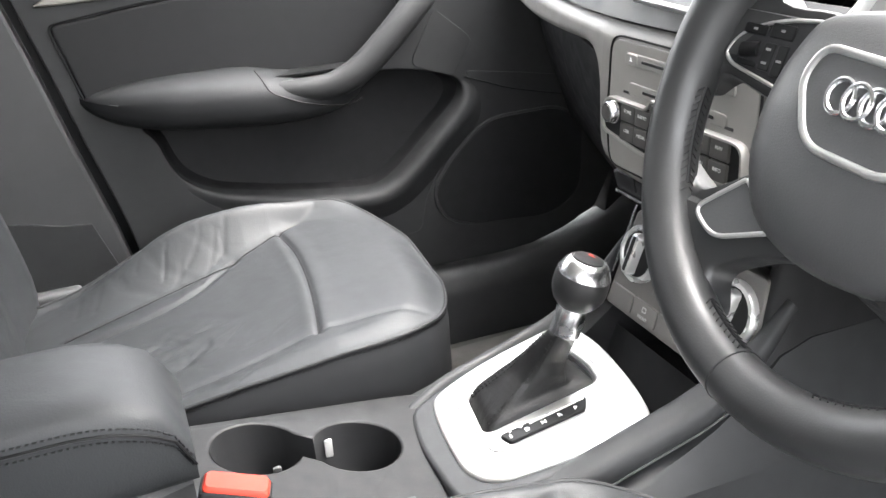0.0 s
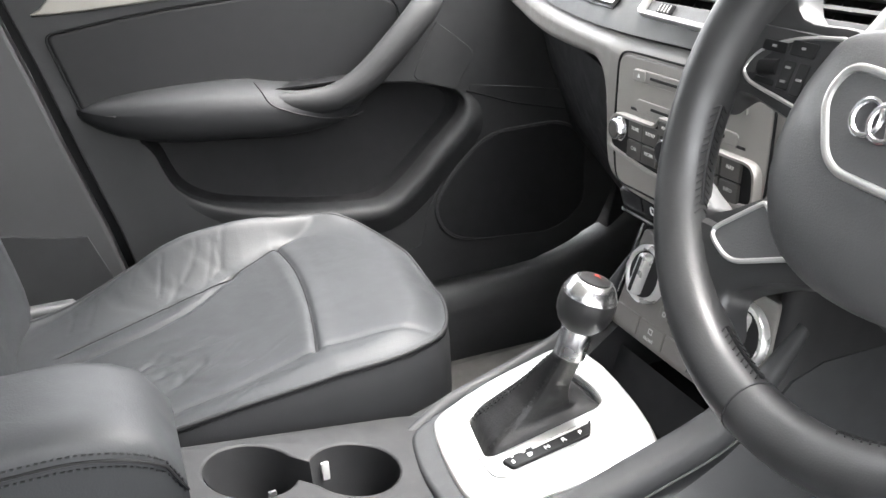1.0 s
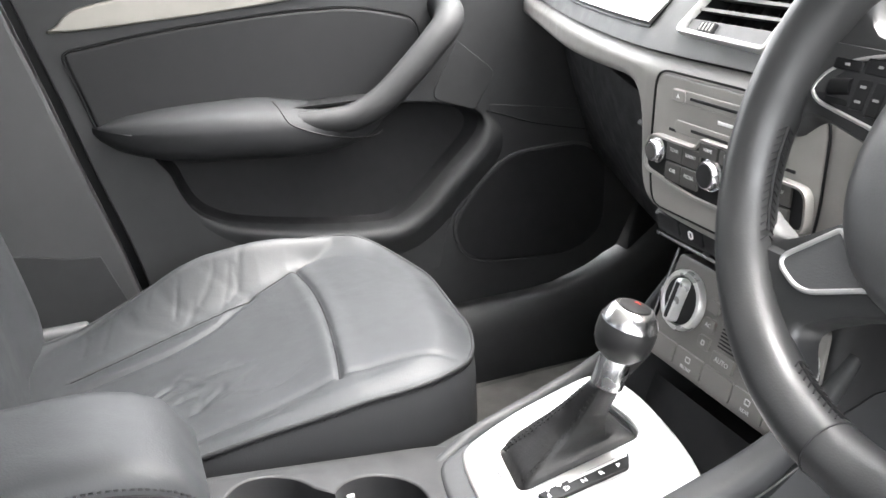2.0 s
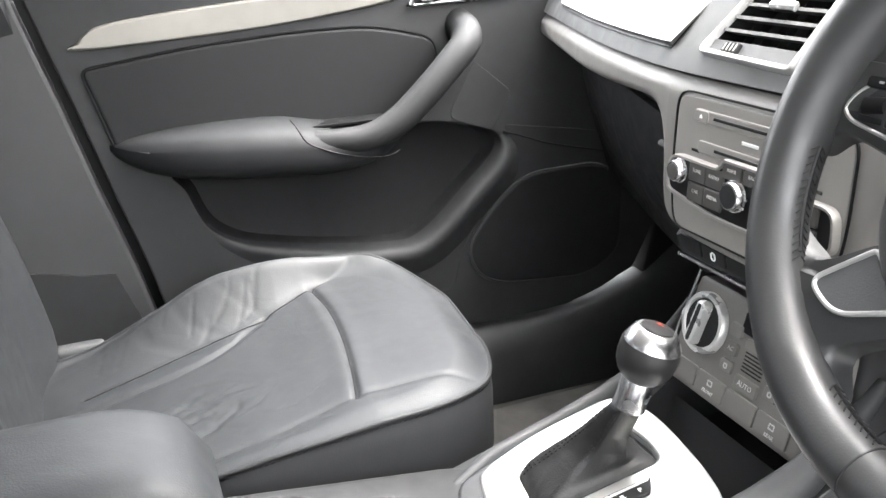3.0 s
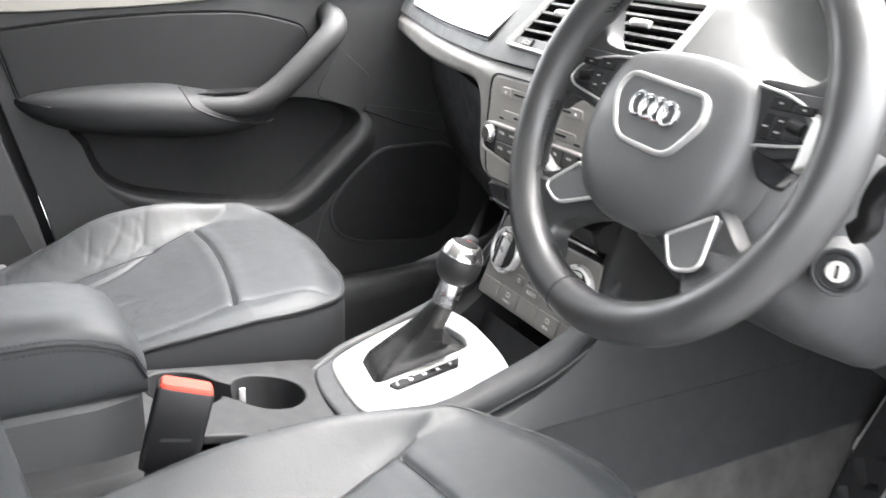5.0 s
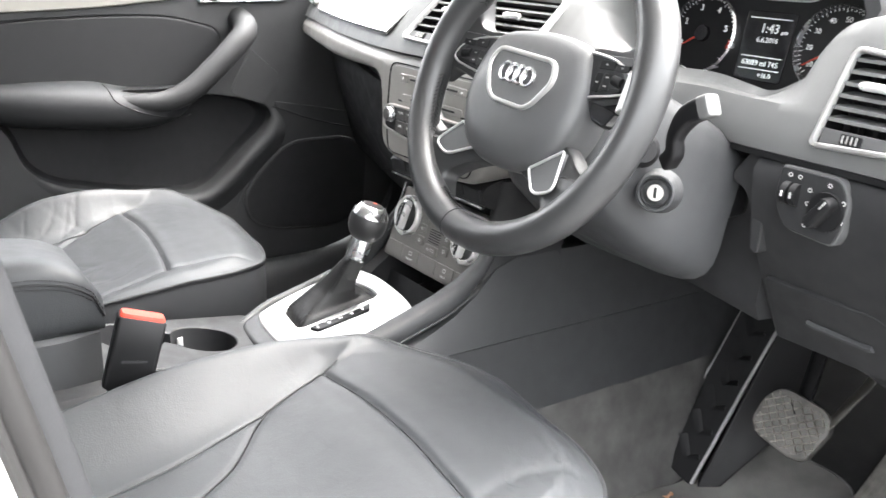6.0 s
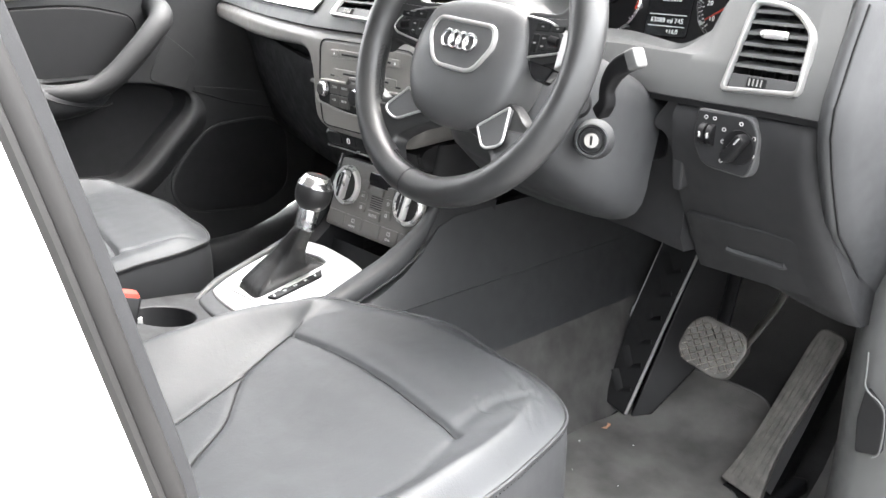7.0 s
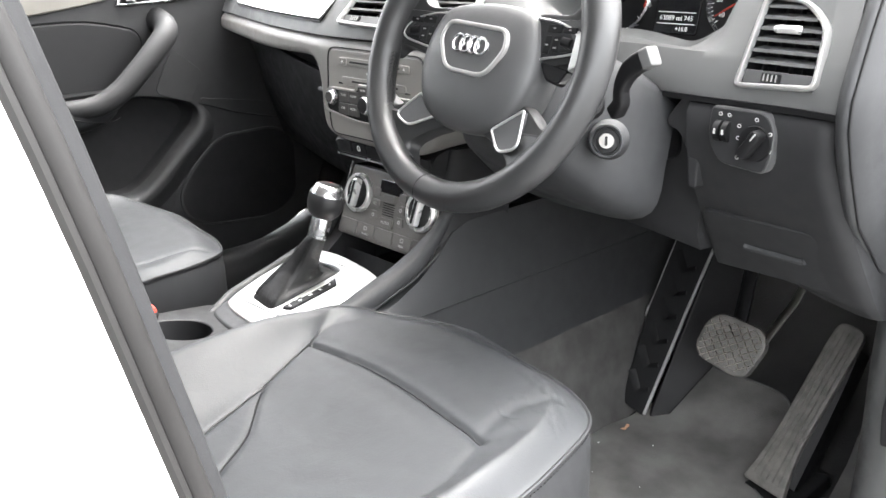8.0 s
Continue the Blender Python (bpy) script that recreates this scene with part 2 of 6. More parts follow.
def block(x0, x1, y0, y1, z0, z1, bev=0.003, seg=2, bm=None):
    b2 = bmesh.new()
    bmesh.ops.create_cube(b2, size=1, matrix=Matrix.Translation(((x0 + x1) / 2, (y0 + y1) / 2, (z0 + z1) / 2)) @ Matrix.Diagonal((x1 - x0, y1 - y0, z1 - z0, 1)))
    if bev:
        bmesh.ops.bevel(b2, geom=b2.edges[:], offset=bev, segments=seg, profile=0.6, affect="EDGES")
    if bm is None:
        return b2
    me = bpy.data.meshes.new("join")
    b2.to_mesh(me)
    b2.free()
    bm.from_mesh(me)
    bpy.data.meshes.remove(me)
    return bm


def lettering(name, text, o, u, v, size, material, parent, align="CENTER", depth=0.0003):
    """Raised writing in the built-in font, as a mesh."""
    c = bpy.data.curves.new(name, "FONT")
    c.body, c.size, c.align_x, c.align_y, c.extrude, c.resolution_u = text, size, align, "CENTER", depth, 2
    tmp = bpy.data.objects.new(name, c)
    me = bpy.data.meshes.new_from_object(tmp)
    bpy.data.objects.remove(tmp)
    u, v = Vector(u).normalized(), Vector(v).normalized()
    n = u.cross(v)
    me.transform(Matrix(((u.x, v.x, n.x, o[0]), (u.y, v.y, n.y, o[1]), (u.z, v.z, n.z, o[2]), (0, 0, 0, 1))))
    bm = bmesh.new()
    bm.from_mesh(me)
    bpy.data.meshes.remove(me)
    return part(name, bm, material, parent)


def lerp(xs, ys, x):
    return float(np.interp(x, xs, ys))


def stitches(name, path, r, length, gap, parent, material=None):
    """A row of short threads along a path, joined."""
    path = [Vector(p) for p in path]
    bm = bmesh.new()
    run = 0.0
    start = None
    for a, b in zip(path, path[1:]):
        seg = (b - a).length
        pos = 0.0
        while pos < seg:
            step = min(seg - pos, 0.0008)
            ph = run % (length + gap)
            p = a.lerp(b, pos / seg)
            if ph < length:
                if start is None:
                    start = p.copy()
                end = p.copy()
            elif start is not None:
                if (end - start).length > length * 0.5:
                    tube([start, end], r, 5, bm=bm)
                start = None
            run += step
            pos += step
    return part(name, bm, material or THREAD, parent)


def smooth(a, b, x):
    t = np.clip((x - a) / (b - a), 0, 1)
    return t * t * (3 - 2 * t)


# ---------- ground and body shell ----------
bm = bmesh.new()
bmesh.ops.create_grid(bm, x_segments=8, y_segments=8, size=400)
ground = tagged(part("ground", bm, GROUND), "grey asphalt ground outside the car", "ground", kind="structure")

CAR = tagged(thing("car_body", (0, 0.2, 0.0), "white painted body of a right-hand-drive car, its driver's door open", "car", kind="structure"), kind="structure")
# floor pan, firewall, and an unseen rear bulkhead and roof added to close the cabin
part("floor", block(-0.80, 0.80, -1.3, 1.15, 0.30, 0.352, 0.004), CARPET, CAR, "dark carpeted car floor")
part("firewall", slab(rounded([(-0.80, 0.34), (0.80, 0.34), (0.80, 1.05), (-0.80, 1.05)], 0.02), (0, 1.10, 0), (1, 0, 0), (0, 0.25, 1), 0.03, 0.004), CARPET_SHADED, CAR)
part("rear_wall", block(-0.80, 0.76, -1.30, -1.26, 0.34, 1.02, 0.005), CLOTH, CAR)
# the roof, out of view, reaches forward to shade the front seats
roof_rings = []
for y, z, w in ((-1.3, 1.54, 0.62), (-0.8, 1.57, 0.64), (-0.4, 1.575, 0.64), (-0.15, 1.57, 0.64), (0.05, 1.55, 0.63), (0.20, 1.515, 0.62)):
    roof_rings.append([(-w - 0.08, y, z - 0.09), (-w, y, z - 0.02), (-w * 0.5, y, z + 0.01), (0, y, z + 0.02), (w * 0.5, y, z + 0.01), (w, y, z - 0.02), (w + 0.08, y, z - 0.09),
                       (w + 0.02, y, z - 0.10), (w * 0.5, y, z - 0.03), (0, y, z - 0.02), (-w * 0.5, y, z - 0.03), (-w - 0.02, y, z - 0.10)])
part("roof", loft(roof_rings), CLOTH, CAR, "unseen pale cloth headliner under the roof, added to shade the seats")
# side walls behind the front seats
part("side_wall", block(-0.84, -0.80, -1.3, -0.30, 0.34, 1.05, 0.004), PLASTIC, CAR)
# out of view: pillars, and a pane added to dim light on the dashboard
part("windscreen_pillar", tube(spline([(-0.72, 0.98, 1.08), (-0.675, 0.60, 1.31), (-0.63, 0.18, 1.48)], 6), 0.035, 10), PLASTIC_SOFT, CAR)
part("windscreen_pillar", tube(spline([(0.76, 0.98, 1.08), (0.715, 0.60, 1.31), (0.67, 0.18, 1.48)], 6), 0.035, 10), PLASTIC_SOFT, CAR)
part("windscreen", loft([[(-w, y, z), (-w * 0.5, y + 0.03, z + 0.02), (0, y + 0.04, z + 0.03), (w * 0.5, y + 0.03, z + 0.02), (w, y, z), (w, y - 0.003, z - 0.005), (w * 0.5, y + 0.027, z + 0.015), (0, y + 0.037, z + 0.025), (-w * 0.5, y + 0.027, z + 0.015), (-w, y - 0.003, z - 0.005)] for y, z, w in ((0.99, 1.09, 0.73), (0.60, 1.315, 0.69), (0.19, 1.49, 0.64))]), SCREEN, CAR, "unseen laminated windscreen, added to dim the light on the dashboard")
part("bonnet", loft([[(x, y, z + 0.02 * math.cos(x * 1.6)) for x in np.linspace(-0.85, 0.85, 15)] + [(x, y, z - 0.05) for x in np.linspace(0.85, -0.85, 15)] for y, z in ((1.05, 1.07), (1.5, 1.02), (1.9, 0.93), (2.05, 0.78))]), WHITE, CAR)
# left centre pillar above the waist, tinted rear side glass and rear window: unseen, added to keep light off armrest
# and seats
part("left_pillar_upper", loft([[(-0.78 + 0.16 * k, y - 0.10, z), (-0.78 + 0.16 * k, y, z), (-0.755 + 0.16 * k, y - 0.01, z), (-0.75 + 0.16 * k, y - 0.09, z)] for k, y, z in ((0, -0.30, 1.04), (0.45, -0.345, 1.26), (1, -0.41, 1.48))]), PLASTIC, CAR)
part("rear_side_glass", loft([[(-0.79 + 0.15 * k, -1.28, z), (-0.79 + 0.15 * k, -0.39, z), (-0.785 + 0.15 * k, -0.39, z), (-0.785 + 0.15 * k, -1.28, z)] for k, z in ((0, 1.04), (1, 1.47))]), TINT, CAR, "unseen dark rear side glass, added to block light")
part("rear_glass", loft([[(-0.78 + 0.1 * k, -1.29 + 0.005 * q, z) for q in (0, 1)] + [(0.74 - 0.1 * k, -1.29 + 0.005 * q, z) for q in (1, 0)] for k, z in ((0, 1.02), (1, 1.50))]), TINT, CAR, "unseen dark rear window, added to block light")
# sills
part("left_sill", loft([[(-0.80, y, 0.34), (-0.80, y, z), (-0.775, y, z + 0.012), (-0.74, y, z + 0.012), (-0.715, y, z), (-0.70, y, z - 0.03), (-0.695, y, 0.34)] for y, z in ((-0.9, 0.47), (0.1, 0.47), (0.45, 0.472), (0.58, 0.485), (0.68, 0.52), (0.75, 0.57), (0.82, 0.66))]), PLASTIC_DOOR, CAR, "grey plastic sill trim", angle=60)
part("right_sill", loft([[(0.66, y, 0.34), (0.665, y, z - 0.01), (0.69, y, z), (0.76, y, z), (0.80, y, z - 0.02), (0.86, y, z - 0.04), (0.86, y, 0.30)] for y, z in ((-0.45, 0.47), (0.2, 0.47), (0.45, 0.48), (0.55, 0.50))]), PALE, CAR, "pale grey plastic sill trim", angle=60)

# left centre pillar trim behind the passenger door
pil = [(-0.60, 1.12), (-0.315, 1.12), (-0.292, 1.03), (-0.268, 0.94), (-0.242, 0.83), (-0.205, 0.69), (-0.165, 0.50), (-0.16, 0.34), (-0.60, 0.34)]
part("left_pillar_trim", slab(pil, (-0.752, 0, 0), (0, 1, 0), (0, 0, 1), 0.05, 0.006), PLASTIC_MID, CAR, "grey plastic pillar trim")
part("left_pillar_lower", slab(spline([(-0.60, 0.735), (-0.34, 0.710), (-0.28, 0.695), (-0.238, 0.690), (-0.17, 0.49), (-0.165, 0.34), (-0.60, 0.34)], 1), (-0.747, 0, 0), (0, 1, 0), (0, 0, 1), 0.01, 0.001), PLASTIC_DOOR, CAR)
# black strip set back in the gap paints its shadow
part("left_pillar_shadow_gap", slab([(-0.32, 1.12), (-0.22, 0.69), (-0.165, 0.48), (-0.14, 0.48), (-0.19, 0.69), (-0.27, 1.12)], (-0.785, 0, 0), (0, 1, 0), (0, 0, 1), 0.01, 0.001), BLACK, CAR, "black strip standing in for the shadow in the door gap")

# right centre pillar: painted flange, seal, trim
def pillar_at(z):
    return lerp((0.30, 0.85, 1.05, 1.135, 1.5), (-0.26, -0.296, -0.342, -0.363, -0.452), z)


zs = list(np.linspace(0.32, 1.48, 24))
deep = lambda z: 0.6 if z < 1.08 else 0.16
tum = lambda z: 0.0 if z < 1.0 else -(z - 1.0) ** 2 * 0.35
part("right_pillar_outer", loft([[(0.655 + tum(z), pillar_at(z) - 0.040, z), (0.675 + tum(z), pillar_at(z) - 0.062, z), (0.690 + tum(z), pillar_at(z) - 0.10, z), (0.700 + tum(z), pillar_at(z) - deep(z), z), (0.650 + tum(z), pillar_at(z) - deep(z), z), (0.642 + tum(z), pillar_at(z) - 0.035, z)] for z in zs]), WHITE, CAR, "glossy white paint of the rear door and pillar", angle=50)
part("right_pillar_seal", tube([(0.647 + tum(z), pillar_at(z) - 0.029, z) for z in zs], 0.0085, 12), RUBBER, CAR, "grey rubber door seal with a fluted lip")
part("right_pillar_lip", tube([(0.652 + tum(z), pillar_at(z) - 0.037, z) for z in zs], 0.0045, 8), RUBBER, CAR)
part("right_pillar_trim", loft([[(0.646 + tum(z), pillar_at(z) - 0.024, z), (0.6435 + tum(z), pillar_at(z) - 0.013, z), (0.637 + tum(z), pillar_at(z) - 0.010, z), (0.630 + tum(z), pillar_at(z) - 0.016, z), (0.614 + tum(z), pillar_at(z) - 0.045, z), (0.608 + tum(z), pillar_at(z) - 0.2, z), (0.64 + tum(z), pillar_at(z) - 0.2, z)] for z in zs]), PLASTIC_DARK, CAR, "dark grey plastic pillar trim", angle=60)

# kick panels at both sides of the footwell
part("left_kick_panel", slab(rounded([(0.66, 0.34), (1.10, 0.34), (1.10, 1.0), (0.72, 1.0), (0.72, 0.70), (0.68, 0.55)], 0.03, 4), (-0.742, 0, 0), (0, 1, 0), (0, 0, 1), 0.05, 0.006), PLASTIC_DARK, CAR)
part("right_kick_panel", loft([[(0.655, y0, z), (0.677, y0 - 0.03, z), (0.703, y0 - 0.055, z), (0.755, y0 - 0.06, z), (0.78, y0 - 0.03, z), (0.80, 1.1, z), (0.655, 1.1, z)] for z, y0 in ((0.345, 0.50), (0.40, 0.515), (0.47, 0.53), (0.56, 0.535), (0.66, 0.53), (0.74, 0.535), (0.80, 0.55), (1.0, 0.55))]), PLASTIC_SOFT, CAR, "grey kick panel beside the pedals", angle=55)
rec = rounded([(0.702, 0.678), (0.728, 0.656), (0.7305, 0.602), (0.702, 0.594), (0.698, 0.638)], 0.006, 4)


# ---------- passenger door ----------
DOOR = thing("passenger_door", (-0.76, 0.2, 0.48), "closed car door trimmed in dark grey plastic and leather", "car door")
U, V = (0, 1, 0), (0, 0, 1)
door_out = rounded([(-0.300, 1.12), (-0.277, 1.03), (-0.252, 0.94), (-0.225, 0.83), (-0.188, 0.69), (-0.150, 0.492), (0.52, 0.492), (0.66, 0.54), (0.72, 0.70), (0.72, 1.12)], [0, 0.02, 0.02, 0.02, 0.02, 0.02, 0.08, 0.08, 0.05, 0], 5)
pocket_out = spline([(-0.128, 0.845), (-0.118, 0.80), (-0.096, 0.744), (-0.055, 0.712), (0.0, 0.695), (0.10, 0.675), (0.205, 0.662), (0.245, 0.668), (0.284, 0.695), (0.335, 0.742), (0.382, 0.786), (0.394, 0.815), (0.380, 0.836), (0.34, 0.85), (0.25, 0.865), (0.05, 0.865)], 4, closed=True)
part("door_panel", slab(door_out, (-0.745, 0, 0), U, V, 0.03, 0.003, holes=[pocket_out]), PLASTIC_DOOR, DOOR)
part("door_shell", slab(door_out, (-0.80, 0, 0), U, V, 0.06, 0.004), WHITE, DOOR)
# map pocket: a bowl behind the opening, in darker plastic to paint its shade
rings = []
cy, cz = 0.13, 0.765
for k, (s, d) in enumerate(((1.0, -0.746), (0.994, -0.765), (0.98, -0.785), (0.94, -0.796), (0.80, -0.798), (0.5, -0.7985), (0.0, -0.7985))):
    rings.append([(d, cy + (p.x - cy) * s, cz + (p.y - cz) * s) for p in pocket_out])
part("pocket", loft(rings, caps=False), PLASTIC_DARK, DOOR, "moulded map pocket, darkened for the shade inside it")
# rolled lip along the lower and front edge of the pocket, dying away into the panel
lip = [Vector((p.x, p.y)) for p in pocket_out[4:48]]
rings = []
for i, p in enumerate(lip):
    d = lip[min(i + 1, len(lip) - 1)] - lip[max(i - 1, 0)]
    o = Vector((d.y, -d.x)).normalized()
    e = float(smooth(3, 20, i) * smooth(len(lip) - 1, len(lip) - 9, i))
    rings.append([(x0 + (x1 - x0) * e, p.x + o.x * q * (0.3 + 0.7 * e), p.y + o.y * q * (0.3 + 0.7 * e)) for q, x0, x1 in ((-0.004, -0.765, -0.765), (-0.001, -0.752, -0.748), (0.001, -0.747, -0.736), (0.006, -0.746, -0.729), (0.014, -0.746, -0.7265), (0.024, -0.746, -0.729), (0.036, -0.746, -0.736), (0.050, -0.747, -0.743), (0.062, -0.7475, -0.7475))])
part("pocket_lip", loft(rings, caps=False, closed=False), PLASTIC_DOOR, DOOR, "rolled lip of the map pocket", angle=75)
# speaker grille
spk = rounded([(0.438, 0.755), (0.375, 0.705), (0.326, 0.64), (0.345, 0.585), (0.395, 0.562), (0.56, 0.548), (0.625, 0.585), (0.63, 0.72), (0.58, 0.757)], 0.035, 5)
part("speaker_grille", slab(spk, (-0.7405, 0, 0), U, V, 0.008, 0.004), PLASTIC_DARK, DOOR, "dark perforated speaker grille")
part("speaker_bezel", tube([(-0.7435, p.x, p.y) for p in spk], 0.0035, 6, closed=True), PLASTIC_DOOR, DOOR)
# front part of the panel, darker and set back to the footwell
part("front_cover", slab(rounded([(0.350, 0.955), (0.418, 0.897), (0.378, 0.838), (0.30, 0.866)], [0.004, 0.016, 0.008, 0.02], 4), (-0.7430, 0, 0), U, V, 0.006, 0.0015), PLASTIC_DOOR, DOOR)
part("lower_cover", slab(rounded([(0.40, 0.845), (0.52, 0.825), (0.70, 0.79), (0.715, 0.66), (0.655, 0.545), (0.52, 0.497), (0.18, 0.497), (0.18, 0.555), (0.30, 0.57), (0.315, 0.63), (0.36, 0.71), (0.43, 0.775)], 0.01, 3), (-0.7440, 0, 0), U, V, 0.006, 0.0009), PLASTIC_DOOR, DOOR)
part("panel_crease", tube(spline([(-0.7432, 0.398, 0.834), (-0.7432, 0.44, 0.819), (-0.7432, 0.497, 0.799), (-0.7432, 0.633, 0.767)], 4), 0.0013, 6), BLACK, DOOR, "dark joint between the door panels")
# leather insert, in the darkened copy of the side leather
ins = rounded([(-0.236, 0.993), (-0.10, 1.011), (0.06, 1.021), (0.185, 1.021), (0.280, 0.996), (0.288, 0.958), (0.22, 0.878), (-0.204, 0.868)], [0.012, 0.05, 0.05, 0.05, 0.03, 0.02, 0.02, 0.01], 6)
part("insert", slab(ins, (-0.7405, 0, 0), U, V, 0.012, 0.004), INSERT_SHADED, DOOR, "dark grey leather door insert, toned down further for shade")
part("insert_seam", tube([(-0.7428, p.x, p.y) for p in inset(ins if area(ins) > 0 else ins[::-1], -0.0022)], 0.0014, 6, closed=True), BLACK, DOOR)
# trim strip
strip = spline([(-0.239, 1.021), (-0.234, 1.032), (-0.221, 1.044), (-0.198, 1.053), (-0.12, 1.063), (0.02, 1.074), (0.16, 1.081), (0.258, 1.086), (0.250, 1.072), (0.228, 1.060), (0.18, 1.050), (0.05, 1.035), (-0.09, 1.026)], 5, closed=True)
part("trim_strip", slab(strip, (-0.737, 0, 0), U, V, 0.010, 0.003), ALU_Y, DOOR, "brushed aluminium door trim strip")
# release handle in its chrome surround
cup = rounded([(0.238, 1.044), (0.262, 1.082), (0.30, 1.104), (0.47, 1.104), (0.462, 1.068), (0.42, 1.050)], 0.015, 5)
cup_in = inset([Vector(p) for p in (cup if area(cup) > 0 else cup[::-1])], 0.006)
HANDLE = part("release_surround", slab(cup, (-0.735, 0, 0), U, V, 0.012, 0.003, holes=[cup_in]), CHROME, DOOR, "chrome surround of the release handle")
part("release_cup", slab(cup_in, (-0.743, 0, 0), U, V, 0.004, 0.0), BLACK, HANDLE)
part("release_lever", tube(spline([(-0.735, 0.262, 1.056), (-0.728, 0.31, 1.075), (-0.727, 0.37, 1.088), (-0.733, 0.43, 1.094)], 6), [0.004, 0.006] + [0.009] * 16 + [0.005], 10, flat=(0.8, 1.3)), CHROME, HANDLE, "chrome release lever")

# armrest: leather pad, then a plastic grip that turns up into the pull
def arm_ring(y, out, top, low, n=22):
    cx, cz, hz = -0.748, (top + low) / 2, (top - low) / 2
    pts = []
    for i in range(n):
        a = math.pi * 2 * i / n
        c, s = math.cos(a), math.sin(a)
        e = 0.62
        sx, sz = abs(c) ** e * (1 if c > 0 else -1), abs(s) ** e * (1 if s > 0 else -1)
        pts.append((cx + (out if sx > 0 else 0.02) * sx, y, cz + hz * sz - 0.012 * max(0, sx) * (0.4 if s > 0 else -0.6)))
    return pts


stations = [(-0.216, 0.004, 0.884, 0.874), (-0.208, 0.014, 0.889, 0.864), (-0.192, 0.028, 0.894, 0.852), (-0.165, 0.044, 0.899, 0.838), (-0.125, 0.062, 0.903, 0.826), (-0.07, 0.078, 0.905, 0.818), (0.0, 0.084, 0.905, 0.813), (0.035, 0.086, 0.902, 0.810), (0.075, 0.086, 0.893, 0.808), (0.11, 0.085, 0.887, 0.809), (0.145, 0.081, 0.884, 0.813), (0.175, 0.072, 0.878, 0.821), (0.195, 0.058, 0.870, 0.832), (0.212, 0.034, 0.860, 0.845), (0.218, 0.010, 0.856, 0.852)]
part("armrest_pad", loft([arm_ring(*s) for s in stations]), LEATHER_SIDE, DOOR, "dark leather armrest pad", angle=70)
pull_path = spline([(-0.690, 0.055, 0.868), (-0.680, 0.10, 0.866), (-0.672, 0.15, 0.869), (-0.668, 0.195, 0.889), (-0.668, 0.24, 0.926), (-0.672, 0.283, 0.965), (-0.684, 0.312, 0.990), (-0.71, 0.325, 1.004), (-0.75, 0.328, 1.012)], 5)
rad = [lerp((0, 0.15, 0.35, 0.6, 0.9, 1), (0.016, 0.020, 0.0235, 0.024, 0.026, 0.027), i / (len(pull_path) - 1)) for i in range(len(pull_path))]
part("pull_handle", tube(pull_path, rad, 14, flat=(1.0, 0.92)), PLASTIC_PULL, DOOR, "curved grey pull handle")
part("grip_seam", tube(spline([(-0.690, 0.036, 0.9035), (-0.668, 0.040, 0.896), (-0.6615, 0.052, 0.874), (-0.6615, 0.075, 0.861), (-0.6625, 0.102, 0.850), (-0.6655, 0.14, 0.840), (-0.674, 0.178, 0.836), (-0.69, 0.20, 0.838)], 6), 0.0013, 6), BLACK, DOOR)
part("switch_plate", slab(rounded([(0.062, 0.0), (0.185, 0.0), (0.205, 0.05), (0.052, 0.05)], 0.008), (-0.745, 0, 0.884), (0, 1, 0), (1, 0, 0.02), 0.004, 0.001), BLACK, DOOR)
part("window_switch", block(-0.727, -0.711, 0.112, 0.150, 0.878, 0.8875, 0.003), PLASTIC_DOOR, DOOR, "window switch with a silver mark")
part("switch_mark", block(-0.7225, -0.7205, 0.118, 0.146, 0.8870, 0.8880, 0.0), PALE, DOOR)


# ---------- seats ----------
def near(px, py, line):
    """Distance of points to a polyline."""
    best = np.full(px.shape, 9.0)
    for a, b in zip(line, line[1:]):
        dx, dy = b[0] - a[0], b[1] - a[1]
        t = np.clip(((px - a[0]) * dx + (py - a[1]) * dy) / (dx * dx + dy * dy + 1e-12), 0, 1)
        best = np.minimum(best, np.hypot(px - a[0] - t * dx, py - a[1] - t * dy))
    return best


Y0 = -0.40


def cushion_top(s, y, cross, dz, folds, tilt, edges):
    """Height of the cushion; s across from its middle, positive to the door."""
    z = 0.704 + dz + 0.008 * smooth(0.0, 0.10, y) + tilt * np.minimum(y, 0.0)
    out = np.where(s > 0, np.interp(y, *edges[0][:2]), np.interp(y, *edges[1][:2]))
    low, high = np.where(s > 0, edges[0][2], edges[1][2]), np.where(s > 0, edges[0][3], edges[1][3])
    fall = np.where(s > 0, 0.10 + 0.90 * smooth(-0.30, -0.09, y), 1.0) if edges[0][3] > 0.06 else 1.0
    bol = fall * smooth(0.0, 1.0, (np.abs(s) - out) / np.maximum(0.212 - out, 0.035))
    z = z + bol * (low + (high - low) * smooth(0.11, -0.06, y)) * smooth(0.185, 0.10, y)
    z = z - 0.008 * (1 - bol) * smooth(0.01, -0.08, y) * (1 - (s / 0.15) ** 2 * 0.6)
    cross = [tuple(p) for p in spline([(a, b, 0) for a, b in cross], 5)]
    yo = (cross[0][1] + cross[-1][1]) / 2
    d = near(s, y, cross)
    z = z - 0.0042 * np.exp(-(d / 0.0034) ** 2) + 0.0012 * np.exp(-((d - 0.012) / 0.010) ** 2)
    for line, depth, width in folds:
        z = z - depth * np.exp(-(near(s, y, line) / width) ** 2)
    return z


